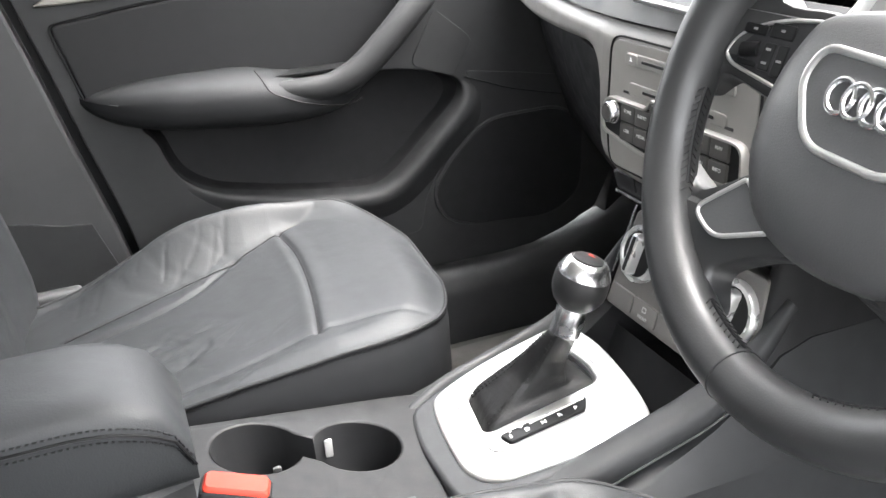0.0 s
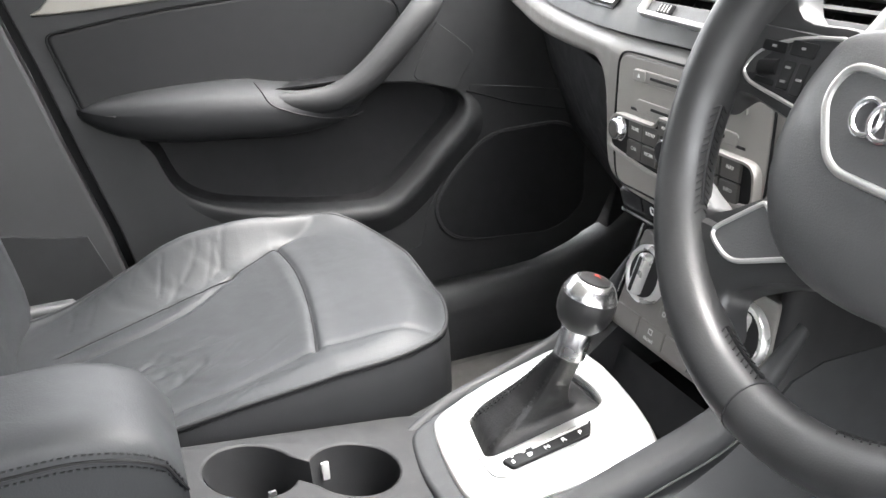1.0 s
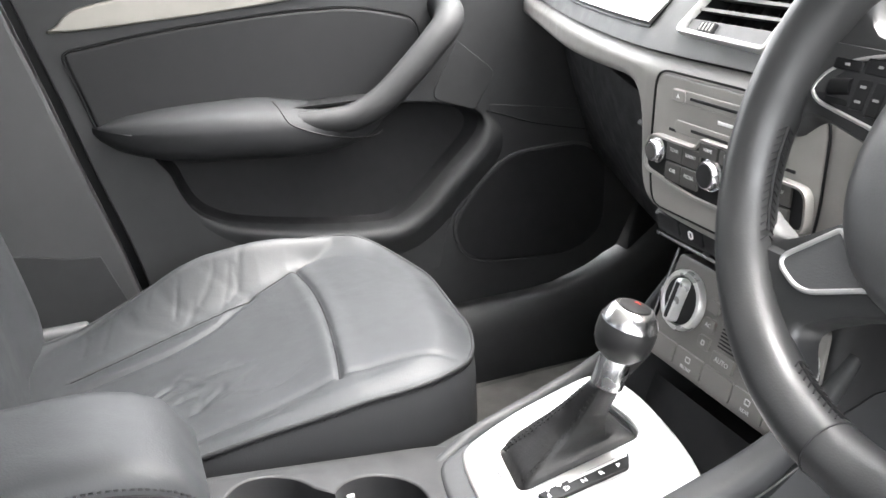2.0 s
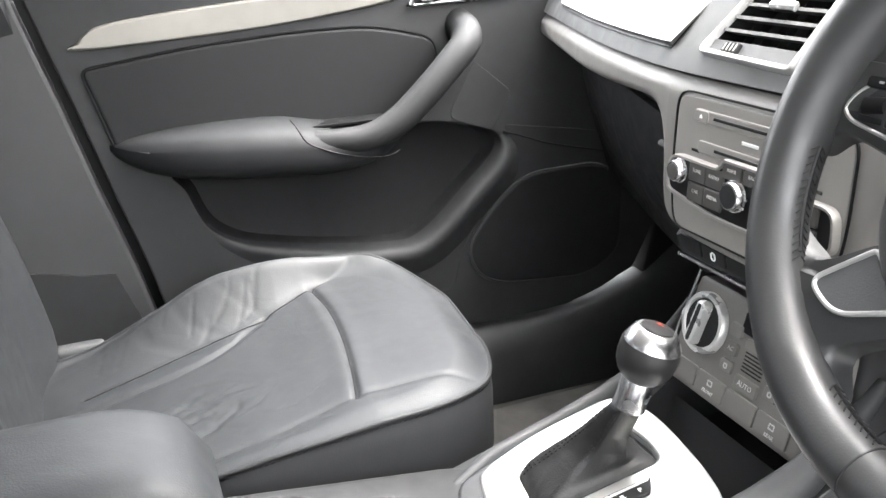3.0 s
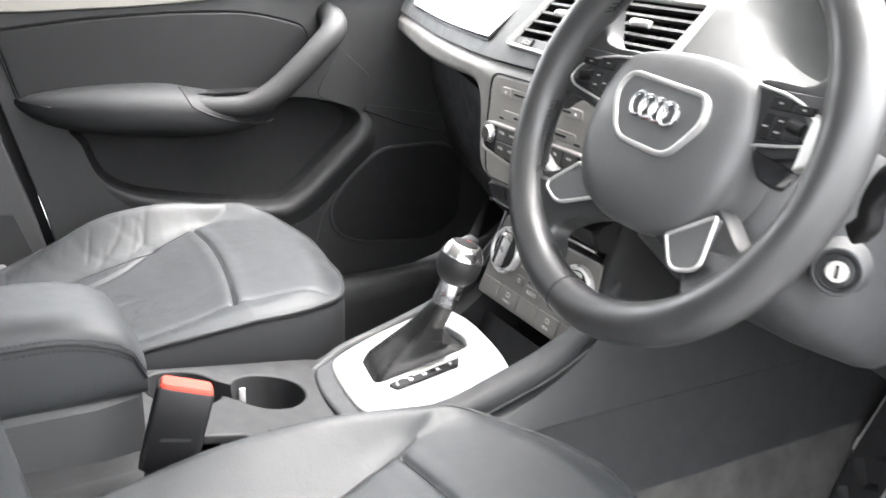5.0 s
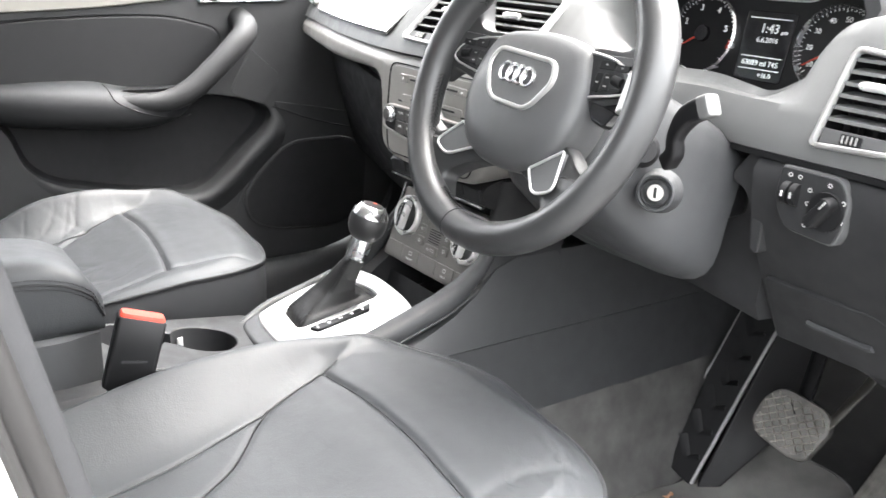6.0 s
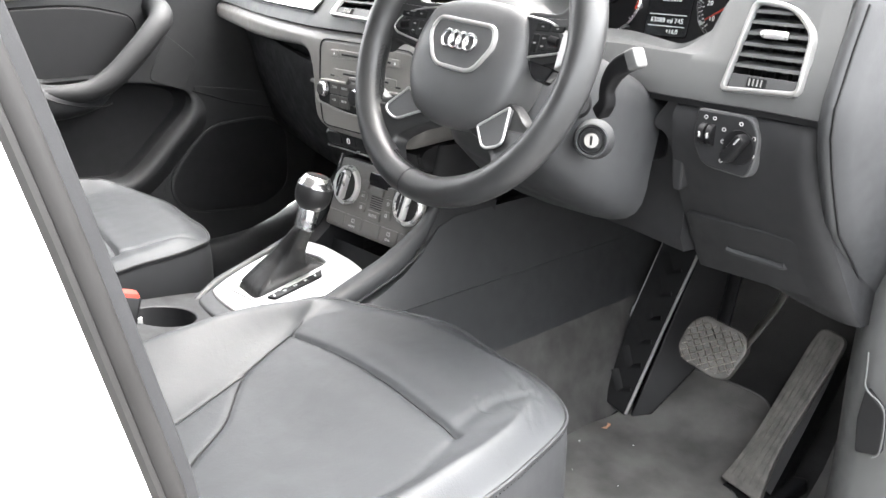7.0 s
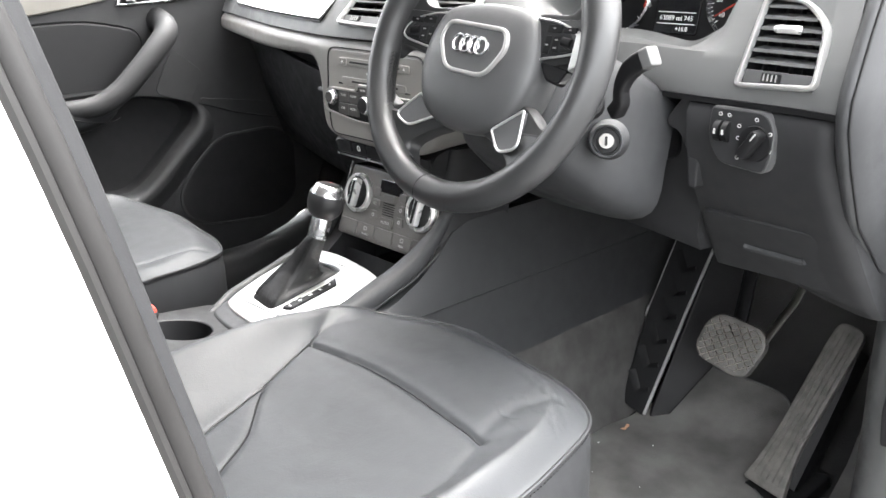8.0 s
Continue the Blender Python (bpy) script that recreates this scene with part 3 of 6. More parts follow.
def car_seat(name, cx, side, dz, folds, tilt, W, Y1, taper, cross, seams, edges, rim, label):
    """A front seat; side is +1 where its door lies at +x."""
    T = thing(name, (cx, -0.1, 0.36), label, "car seat", "front seats")
    N = 240
    g = np.linspace(-1, 1, N)
    a, b = np.meshgrid(g, g)
    p = 7.0
    k = np.maximum(np.abs(a), np.abs(b)) / np.maximum((np.abs(a) ** p + np.abs(b) ** p) ** (1 / p), 1e-9)
    s, yy = a * k * W, (Y0 + Y1) / 2 + b * k * (Y1 - Y0) / 2
    s = s * (1 - taper * smooth(-0.06, 0.17, yy))
    s = s * (1 - 0.16 * smooth(-0.12, -0.38, yy))
    yy = yy - 0.030 * smooth(0.05, 0.20, np.abs(s)) * smooth(0.0, 0.15, yy)
    z = cushion_top(s, yy, cross, dz, folds, tilt, edges)
    m = np.maximum(np.abs(a), np.abs(b))
    edge = (1 - m) * W
    r = 0.034
    drop = np.where(edge < r, r - np.sqrt(np.maximum(r * r - (r - edge) ** 2, 0)), 0.0)
    k2 = np.clip(1 - edge / 0.030, 0, 1) ** 1.5
    rim = (rim[0] + (rim[1] - rim[0]) * smooth(0.06, -0.06, s)) * (0.35 + 0.65 * smooth(0.18, 0.09, yy)) * (1 - 0.9 * smooth(-0.10, -0.30, yy))
    z_edge = 0.684 + rim + dz + tilt * 0.55 * np.minimum(yy, 0.0)
    z = (z - drop * np.maximum(0.85 - 20 * rim, 0.05)) * (1 - k2) + z_edge * k2
    bm = bmesh.new()
    vs = [[bm.verts.new((cx + side * s[i, j], yy[i, j], z[i, j])) for j in range(N)] for i in range(N)]
    for i in range(N - 1):
        for j in range(N - 1):
            bm.faces.new((vs[i][j], vs[i][j + 1], vs[i + 1][j + 1], vs[i + 1][j]))
    part("cushion", bm, LEATHER, T, "dark grey leather cushion with piped edge and sewn seams", angle=80)
    # sewn seams: dark lines at the bottom of the grooves
    for ln in [cross] + seams:
        ln = [p for p in spline([(p, q, 0) for p, q in ln], 8) if abs(p.x) < 0.170]
        sa, ya = np.array([p.x for p in ln]), np.array([p.y for p in ln])
        za = cushion_top(sa, ya, cross, dz, folds, tilt, edges)
        part("seam", tube([(cx + side * p, q, h + 0.0004) for p, q, h in zip(sa, ya, za)], 0.0011, 5), BLACK, T)
    ring = [(i, 0) for i in range(N)] + [(N - 1, j) for j in range(1, N)] + [(i, N - 1) for i in range(N - 2, -1, -1)] + [(0, j) for j in range(N - 2, 0, -1)]
    edge_pts = [Vector((cx + side * s[i, j], yy[i, j], z[i, j])) for i, j in ring]
    mid = Vector((cx, (Y0 + Y1) / 2, 0))
    pip = []
    for q in edge_pts[::2]:
        o = (q - mid).to_2d().normalized()
        pip.append(q + Vector((o.x * 0.0015, o.y * 0.0015, -0.001)))
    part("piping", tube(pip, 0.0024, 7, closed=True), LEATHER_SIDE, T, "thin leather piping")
    part("edge_seam", tube([q + Vector((0, 0, -0.0034)) for q in pip], 0.0014, 5, closed=True), BLACK, T)
    rings = []
    for h, out in ((0.0, -0.001), (-0.006, 0.0015), (-0.03, 0.004), (-0.09, 0.004), (-0.14, -0.004), (-0.17, -0.02)):
        rr = []
        for q in edge_pts[::2]:
            o = (q - mid).to_2d().normalized()
            zq = q.z + h if h > -0.1 else 0.70 + dz + h
            rr.append((q.x + o.x * out, q.y + o.y * out, zq))
        rings.append(rr)
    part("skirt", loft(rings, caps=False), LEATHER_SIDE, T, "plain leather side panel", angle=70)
    st = []
    for q in edge_pts:
        o = (q - mid).to_2d().normalized()
        st.append(q + Vector((o.x * 0.0022, o.y * 0.0022, -0.0065)))
    stitches("edge_stitch", st[N // 3:], 0.0008, 0.004, 0.0022, T, BLACK)
    # base, rails
    part("base", block(cx - 0.17, cx + 0.17, -0.24, 0.09, 0.38, 0.56, 0.02), BLACK, T)
    for sx in (-0.16, 0.16):
        part("rail", block(cx + sx - 0.02, cx + sx + 0.02, -0.35, 0.10, 0.345, 0.385, 0.004), BLACK, T)
    # backrest, leaning back
    rings = []
    for h in np.linspace(0, 1, 22):
        zc = 0.60 + dz + 0.66 * h
        yc = (-0.385 if side < 0 else -0.345) - 0.19 * h + 0.03 * math.sin(h * math.pi)
        w = lerp((0, 0.15, 0.35, 0.7, 1), (0.215, 0.245, 0.255, 0.24, 0.19), h)
        rr = []
        for i in range(40):
            an = 2 * math.pi * i / 40
            c, sn = math.cos(an), math.sin(an)
            px = w * abs(c) ** 0.55 * (1 if c > 0 else -1)
            dep = 0.055 + 0.050 * smooth(0.12, 0.22, abs(px)) * (1 - 0.5 * h) if sn > 0 else 0.075
            rr.append((cx + px, yc + float(dep) * abs(sn) ** 0.6 * (1 if sn > 0 else -1), zc))
        rings.append(rr)
    part("backrest", loft(rings), LEATHER, T, "leather backrest with raised bolsters", angle=70)
    # block added for the bright spot where cushion meets backrest
    sx = cx + (0.20 * side if side < 0 else -0.19)
    part("bright_spot_block", block(sx - 0.012, sx + 0.012, -0.33, -0.262, 0.60 + dz, 0.668 + dz, 0.008, 3), PLASTIC_MID, T, "grey block for a bright spot at the seat joint")
    return T


def curve(*pts):
    return [(p.x, p.y) for p in spline([(a, b, 0) for a, b in pts], 5)]


p_far = curve((0.192, 0.072), (0.176, 0.040), (0.158, 0.010), (0.136, -0.04), (0.122, -0.075), (0.108, -0.14), (0.092, -0.21), (0.075, -0.29))
p_near = curve((-0.182, 0.135), (-0.166, 0.11), (-0.152, 0.06), (-0.148, -0.013), (-0.153, -0.07), (-0.160, -0.13), (-0.165, -0.29))
p_flap = curve((0.124, -0.060), (0.108, -0.085), (0.080, -0.12), (0.058, -0.18), (0.045, -0.29))
p_edges = (((-0.29, -0.21, -0.14, -0.04, 0.01, 0.072), (0.075, 0.092, 0.108, 0.136, 0.158, 0.185), 0.040, 0.066), ((-0.29, -0.13, 0.0, 0.06, 0.135), (0.165, 0.160, 0.148, 0.152, 0.180), 0.001, 0.009))
p_folds = [(p_far, 0.0016, 0.0034), (p_near, 0.0020, 0.0055), (p_flap, 0.0042, 0.006),
           ([(0.135, -0.06), (0.165, -0.10), (0.195, -0.13)], 0.0007, 0.006), ([(0.12, -0.12), (0.15, -0.16), (0.195, -0.18)], 0.0009, 0.007), ([(0.11, -0.17), (0.14, -0.21), (0.19, -0.23)], 0.0009, 0.007),
           ([(-0.06, -0.13), (-0.03, -0.17), (0.0, -0.19)], 0.0014, 0.009), ([(-0.10, -0.09), (-0.07, -0.13), (-0.06, -0.18)], 0.0016, 0.009), ([(-0.03, -0.09), (0.01, -0.13), (0.02, -0.18)], 0.0010, 0.008), ([(-0.12, -0.13), (-0.09, -0.17)], 0.0014, 0.007)]
d_in = curve((-0.190, 0.088), (-0.176, 0.065), (-0.156, 0.034), (-0.138, -0.01), (-0.121, -0.052), (-0.100, -0.111), (-0.082, -0.171), (-0.06, -0.29))
d_flap = curve((-0.117, -0.058), (-0.098, -0.078), (-0.072, -0.10), (-0.046, -0.125), (-0.02, -0.165), (0.0, -0.20), (0.02, -0.29))
d_out = curve((0.146, 0.024), (0.160, -0.02), (0.166, -0.06), (0.156, -0.12), (0.142, -0.17), (0.12, -0.29))
d_edges = (((-0.29, -0.17, -0.06, 0.024, 0.155), (0.12, 0.142, 0.160, 0.146, 0.152), 0.005, 0.019), ((-0.29, -0.171, -0.111, -0.052, 0.034, 0.088), (0.06, 0.082, 0.100, 0.121, 0.150, 0.178), 0.037, 0.044))
d_folds = [(d_in, 0.0020, 0.0036), (d_flap, 0.0022, 0.0045), (d_out, 0.0016, 0.006), (curve((0.140, 0.024), (0.132, 0.06), (0.134, 0.10), (0.152, 0.155)), 0.0022, 0.009),
           (curve((0.155, 0.04), (0.170, 0.09), (0.160, 0.125)), 0.0010, 0.009), (curve((0.105, 0.165), (0.120, 0.125), (0.150, 0.10)), 0.0009, 0.007), (curve((0.085, 0.15), (0.12, 0.14), (0.16, 0.135)), 0.0008, 0.006),
           (curve((0.05, -0.13), (0.10, -0.10), (0.17, -0.09)), 0.001, 0.016)]
rnd = random.Random(7)


def wrinkles(n, s_at, y_at, way, long, deep_by):
    """Short fine creases scattered round a spot, all running roughly one way."""
    out = []
    for _ in range(n):
        a, b = rnd.gauss(*s_at), rnd.gauss(*y_at)
        an, ln = radians(way + rnd.gauss(0, 16)), long * rnd.uniform(0.5, 1.4)
        bend = rnd.gauss(0, 0.18) * ln
        p, q = (a - ln / 2 * math.cos(an), b - ln / 2 * math.sin(an)), (a + ln / 2 * math.cos(an), b + ln / 2 * math.sin(an))
        out.append(([p, ((p[0] + q[0]) / 2 - bend * math.sin(an), (p[1] + q[1]) / 2 + bend * math.cos(an)), q], deep_by * rnd.uniform(0.5, 1.3), rnd.uniform(0.0022, 0.0045)))
    return out


p_folds += wrinkles(16, (-0.085, 0.028), (-0.150, 0.030), 60, 0.060, 0.0007) + wrinkles(12, (-0.03, 0.03), (-0.185, 0.03), 75, 0.055, 0.0009)
p_folds += wrinkles(12, (0.150, 0.022), (-0.150, 0.055), 25, 0.060, 0.0007) + wrinkles(6, (-0.165, 0.012), (-0.12, 0.05), 80, 0.05, 0.0008)
d_folds += wrinkles(9, (0.150, 0.018), (0.115, 0.028), 140, 0.055, 0.0009)
car_seat("passenger_seat", -0.363, -1, 0.0, p_folds, 0.17, 0.208, 0.166, 0.04, [(-0.152, -0.012), (-0.093, -0.001), (-0.005, 0.011), (0.083, 0.016), (0.158, 0.010)], [p_far], p_edges, (0.046, 0.017), "dark grey leather front passenger seat with creased cushion")
car_seat("driver_seat", 0.352, 1, -0.004, d_folds, 0.07, 0.217, 0.204, 0.10, [(-0.150, 0.031), (-0.073, 0.041), (0.012, 0.040), (0.088, 0.031), (0.146, 0.024)], [d_in, d_flap], d_edges, (0.0, 0.039), "dark grey leather driver's seat with worn front corner")


# ---------- centre console ----------
CONSOLE = thing("centre_console", (0, 0.0, 0.36), "dark grey plastic centre console with cup holders and side rails", "console")


def deck(y):
    return lerp((-0.35, -0.20, -0.14, -0.07, 0.0, 0.05, 0.085), (0.700, 0.692, 0.683, 0.668, 0.654, 0.648, 0.648), y)


def rail_z(y):
    return lerp((0.03, 0.07, 0.14, 0.20, 0.245, 0.275, 0.30, 0.318, 0.335), (0.648, 0.660, 0.684, 0.706, 0.724, 0.743, 0.762, 0.782, 0.805), y)


# lower tunnel body
rings = []
for y in np.linspace(-0.45, 0.06, 10):
    z = deck(y) - 0.075
    rings.append([(-0.14, y, 0.34), (-0.135, y, z - 0.01), (-0.125, y, z), (0.125, y, z), (0.135, y, z - 0.01), (0.14, y, 0.34)])
part("body", loft(rings), PLASTIC, CONSOLE)
rings = []
for y in np.linspace(0.061, 0.36, 14):
    z = rail_z(y) - 0.04
    w = lerp((0.06, 0.36), (0.118, 0.128), y)
    w -= 0.012
    rings.append([(-w - 0.01, y, 0.34), (-w - 0.006, y, z - 0.05), (-w, y, z), (-w + 0.02, y, z - 0.005), (-w + 0.022, y, 0.60), (w - 0.022, y, 0.60), (w - 0.02, y, z - 0.005), (w, y, z), (w + 0.006, y, z - 0.05), (w + 0.01, y, 0.34)])
part("tunnel", loft(rings), PLASTIC_DARK, CONSOLE)
# deck with cup openings
CUPS = [(-0.060, -0.114, 0.043), (-0.048, -0.021, 0.043)]
a0, a1 = CUPS
hole = []
for t in np.linspace(math.radians(117), math.radians(423), 26):
    hole.append(Vector((a0[0] + 0.043 * math.cos(t), a0[1] + 0.043 * math.sin(t))))
for t in np.linspace(math.radians(-63), math.radians(243), 26):
    hole.append(Vector((a1[0] + 0.043 * math.cos(t), a1[1] + 0.043 * math.sin(t))))
slot = rounded([(0.050, -0.135), (0.082, -0.135), (0.082, -0.075), (0.050, -0.075)], 0.006, 3)
deck_out = rounded([(-0.130, -0.36), (0.130, -0.36), (0.130, 0.055), (0.112, 0.082), (0.04, 0.066), (-0.04, 0.066), (-0.112, 0.082), (-0.130, 0.055)], 0.012, 4)


def on_deck(w):
    return Vector((w.x, w.y, w.z + deck(w.y)))


bm = bmesh.new()
slab(deck_out, (0, 0, 0), (1, 0, 0), (0, 1, 0), 0.010, 0.003, holes=[hole, slot], warp=on_deck, bm=bm)
bmesh.ops.triangulate(bm, faces=bm.faces[:])
part("deck", bm, PLASTIC_DARK, CONSOLE, "grey plastic deck with cup openings", angle=50)
rings = []
for sc, dz in ((1.0, -0.001), (0.985, -0.02), (0.97, -0.055), (0.93, -0.062), (0.5, -0.063)):
    rr = []
    for p in hole:
        c = a0 if p.y < -0.068 else a1
        q = Vector((c[0] + (p.x - c[0]) * sc, c[1] + (p.y - c[1]) * sc))
        rr.append((q.x, q.y, deck(p.y) + dz))
    rings.append(rr)
part("cup_holder", loft(rings + [[(a0[0] if p.y < -0.068 else a1[0], a0[1] if p.y < -0.068 else a1[1], deck(p.y) - 0.063) for p in hole]], caps=False), PLASTIC_DARK, CONSOLE, "dark cup holder well", angle=50)
part("slot_well", block(0.048, 0.084, -0.137, -0.073, 0.62, 0.655, 0.002), BLACK, CONSOLE)
for i, (cx, cy, r) in enumerate(CUPS):
    zz = deck(cy)
    qx, qy = (cx + 0.030, cy + 0.012) if i == 0 else (cx - 0.030, cy - 0.022)
    part("cup_clip", block(qx - 0.002, qx + 0.002, qy - 0.004, qy + 0.004, zz - 0.026, zz - 0.006, 0.0018), SILVER if i else PLASTIC_MID, CONSOLE, "small sprung cup clip")
part("deck_line", tube([(0.045, -0.05, deck(-0.05) + 0.0002), (0.055, 0.0, deck(0) + 0.0002)], 0.001, 5), BLACK, CONSOLE)
part("brake_switch", block(0.052, 0.080, -0.030, 0.004, deck(-0.01) - 0.002, deck(-0.01) + 0.006, 0.003), PLASTIC, CONSOLE)
part("switch_mark", block(0.055, 0.0585, -0.022, -0.006, deck(-0.01) + 0.006, deck(-0.01) + 0.0066, 0.0), SILVER, CONSOLE)
# rails that sweep up to the climate panel: a thin one on the passenger's side, a broad one on the driver's side
def rail_at(sg, y):
    """Centre line, top and half width of a rail."""
    if sg < 0:
        return lerp((0.035, 0.10, 0.235, 0.30, 0.335), (0.094, 0.1135, 0.125, 0.116, 0.108), y), lerp((0.03, 0.10, 0.18, 0.235, 0.27, 0.30, 0.318, 0.335), (0.640, 0.668, 0.687, 0.702, 0.724, 0.757, 0.782, 0.805), y), 0.0080
    return lerp((0.035, 0.10, 0.20, 0.26, 0.335), (0.090, 0.104, 0.114, 0.122, 0.129), y), rail_z(y) + lerp((0.035, 0.10, 0.25, 0.335), (-0.020, 0.004, 0.008, 0.006), y), 0.0175


for sg in (-1, 1):
    rings = []
    for y in np.linspace(0.035, 0.335, 26):
        w, z, wide = rail_at(sg, y)
        slope = math.atan2(rail_at(sg, y + 0.01)[1] - rail_at(sg, y - 0.01)[1], 0.02)
        rr = []
        for i in range(18):
            an = 2 * math.pi * i / 18
            px, pz = wide * abs(math.cos(an)) ** 0.75 * (1 if math.cos(an) > 0 else -1), 0.0165 * abs(math.sin(an)) ** 0.75 * (1 if math.sin(an) > 0 else -1)
            k = lerp((0.25, 0.335), (1.0, 0.35), y)
            rr.append((sg * (w + px * k), y - math.sin(slope) * pz * k, z - 0.018 * k + math.cos(slope) * pz * k))
        rings.append(rr)
    part("rail", loft(rings), PLASTIC, CONSOLE, "soft grey console rail", angle=60)
    part("rail_seam", tube([(sg * (rail_at(sg, y)[0] + rail_at(sg, y)[2] + 0.001), y, rail_at(sg, y)[1] - 0.024) for y in np.linspace(0.10, 0.29, 20)], 0.0009, 5), PLASTIC_MID, CONSOLE)
    top = lambda y: min(rail_z(y), 0.80) - 0.03
    part("side_panel", loft([[(sg * (0.136 + 0.016 * (1 - k)), y, 0.656 + max(0.0, top(y) - 0.656) * k) for k in np.linspace(0, 1, 5)] + [(sg * (0.12 + 0.016 * (1 - k)), y, 0.656 + max(0.0, top(y) - 0.656) * k) for k in np.linspace(1, 0, 5)] for y in np.linspace(0.16, 1.04, 28)]), PLASTIC, CONSOLE, "grey tunnel side panel")
    part("side_panel_lower", loft([[(sg * 0.150, y, min(0.654, rail_z(y) - 0.03)), (sg * 0.156, y, 0.615), (sg * 0.168, y, 0.56), (sg * 0.172, y, 0.54), (sg * 0.14, y, 0.54), (sg * 0.13, y, min(0.654, rail_z(y) - 0.03))] for y in np.linspace(0.06, 1.04, 12)]), PLASTIC, CONSOLE, "grey lower tunnel panel")

# selector surround
SHIFT = thing("gear_selector", (0, 0.17, 0.66), "automatic gear selector with leather boot in a satin silver surround", "gear lever")


def plate_z(x, y):
    return 0.6640 + (y - 0.06) * 0.215 + 0.08 * x


def on_plate(w):
    return Vector((w.x, w.y, w.z + plate_z(w.x, w.y)))


sur = spline([(-0.078, 0.071), (-0.050, 0.064), (0.007, 0.0565), (0.050, 0.056), (0.080, 0.075), (0.094, 0.13), (0.100, 0.185), (0.101, 0.210), (0.088, 0.2215), (0.050, 0.233), (0.009, 0.2410), (-0.035, 0.2475), (-0.070, 0.2490), (-0.104, 0.244), (-0.117, 0.225), (-0.1170, 0.195), (-0.1120, 0.145), (-0.1005, 0.100), (-0.090, 0.079)], 4, closed=True)
boot_hole = rounded([(-0.067, 0.104), (0.009, 0.091), (0.0115, 0.213), (-0.020, 0.221), (-0.066, 0.221)], 0.012, 4)
gate = rounded([(0.0255, 0.099), (0.0425, 0.103), (0.0475, 0.178), (0.0285, 0.190)], 0.003, 3)
bm = slab(sur, (0, 0, 0), (1, 0, 0), (0, 1, 0), 0.014, 0.003, holes=[boot_hole], warp=on_plate)
part("surround", bm, SATIN, SHIFT, "satin silver selector surround", angle=50)
lip = spline([(-0.112, 0.13), (-0.1065, 0.100), (-0.099, 0.072), (-0.083, 0.049), (-0.0275, 0.0375), (0.023, 0.0355), (0.070, 0.037), (0.092, 0.052), (0.102, 0.10), (0.104, 0.16), (0.080, 0.205), (0.0, 0.222), (-0.090, 0.222), (-0.113, 0.18)], 4, closed=True)
part("border", slab(lip, (0, 0, -0.004), (1, 0, 0), (0, 1, 0), 0.014, 0.004, holes=[inset(boot_hole if area(boot_hole) > 0 else boot_hole[::-1], -0.002)], warp=on_plate), PLASTIC, SHIFT, "dark grey border of the selector", angle=50)
part("surround_rim", tube([on_plate(Vector((p.x, p.y, 0.0004))) for p in rounded([(-0.078, 0.090), (0.048, 0.084), (0.0535, 0.198), (0.028, 0.222), (-0.076, 0.230)], 0.020, 6)], 0.0011, 6, closed=True), SATIN, SHIFT)
g2 = slab(gate, (0, 0, 0.0035), (1, 0, 0), (0, 1, 0), 0.006, 0.001, warp=on_plate)
GATE = part("gate_plate", g2, BLACK, SHIFT, "black gate plate with selector letters")
for i, ch in enumerate("PRNDS"):
    y = 0.172 - i * 0.0165
    lettering("letter", ch, on_plate(Vector((0.0405 - 0.0011 * i, y, 0.0042))), (0.06, 1, 0.215), (-1, 0.06, -0.08), 0.0074, WHITE_MARK, GATE)
part("gate_line", slab(rounded([(0.0292, 0.128), (0.0318, 0.128), (0.0338, 0.184), (0.0312, 0.186)], 0.0005, 2), (0, 0, 0.0048), (1, 0, 0), (0, 1, 0), 0.001, 0.0, warp=on_plate), SILVER, GATE)
lettering("letter", "+", on_plate(Vector((0.0300, 0.119, 0.0046))), (0, 1, 0.215), (-1, 0, -0.08), 0.009, WHITE_MARK, GATE)
lettering("letter", "-", on_plate(Vector((0.0290, 0.108, 0.0046))), (0, 1, 0.215), (-1, 0, -0.08), 0.009, WHITE_MARK, GATE)
# boot: folded leather from the opening to the collar
rings = []
base = [Vector((p.x, min(p.y, 0.213))) for p in boot_hole]
part("pit", slab(inset(boot_hole if area(boot_hole) > 0 else boot_hole[::-1], -0.001), (0, 0, -0.010), (1, 0, 0), (0, 1, 0), 0.003, 0.0, warp=on_plate), BLACK, SHIFT)
for h in np.linspace(0, 1, 24):
    tx, ty = -0.029 + 0.035 * h, 0.153 + 0.0265 * h
    s = lerp((0, 0.10, 0.22, 0.4, 0.6, 0.8, 1), (0.99, 0.92, 0.74, 0.52, 0.37, 0.29, 0.235), h)
    rr = []
    for p in base:
        d = p - Vector((-0.029, 0.153))
        an = math.atan2(d.y, d.x)
        q = d.lerp(d.normalized() * 0.062, min(1, h * 2.4)) * s
        # slack folds on the driver's side, taut to the rear
        slack = smooth(-0.5, 1.2, math.cos(an - 0.5))
        wob = 1 + (0.02 + 0.20 * slack) * math.sin(an * 5 + h * 8) * math.sin(h * math.pi) ** 1.2
        z = plate_z(p.x, p.y) * (1 - h) + 0.760 * h - (0.004 if h == 0 else 0)
        z -= (0.026 * slack - 0.006 * (1 - slack)) * math.sin(h * math.pi)
        q *= 1 - 0.40 * slack * math.sin(h * math.pi) ** 0.7
        rr.append((tx + q.x * wob, ty + q.y * wob, z))
    rings.append(rr)
part("boot", loft(rings), BOOT, SHIFT, "creased black leather boot", angle=75)
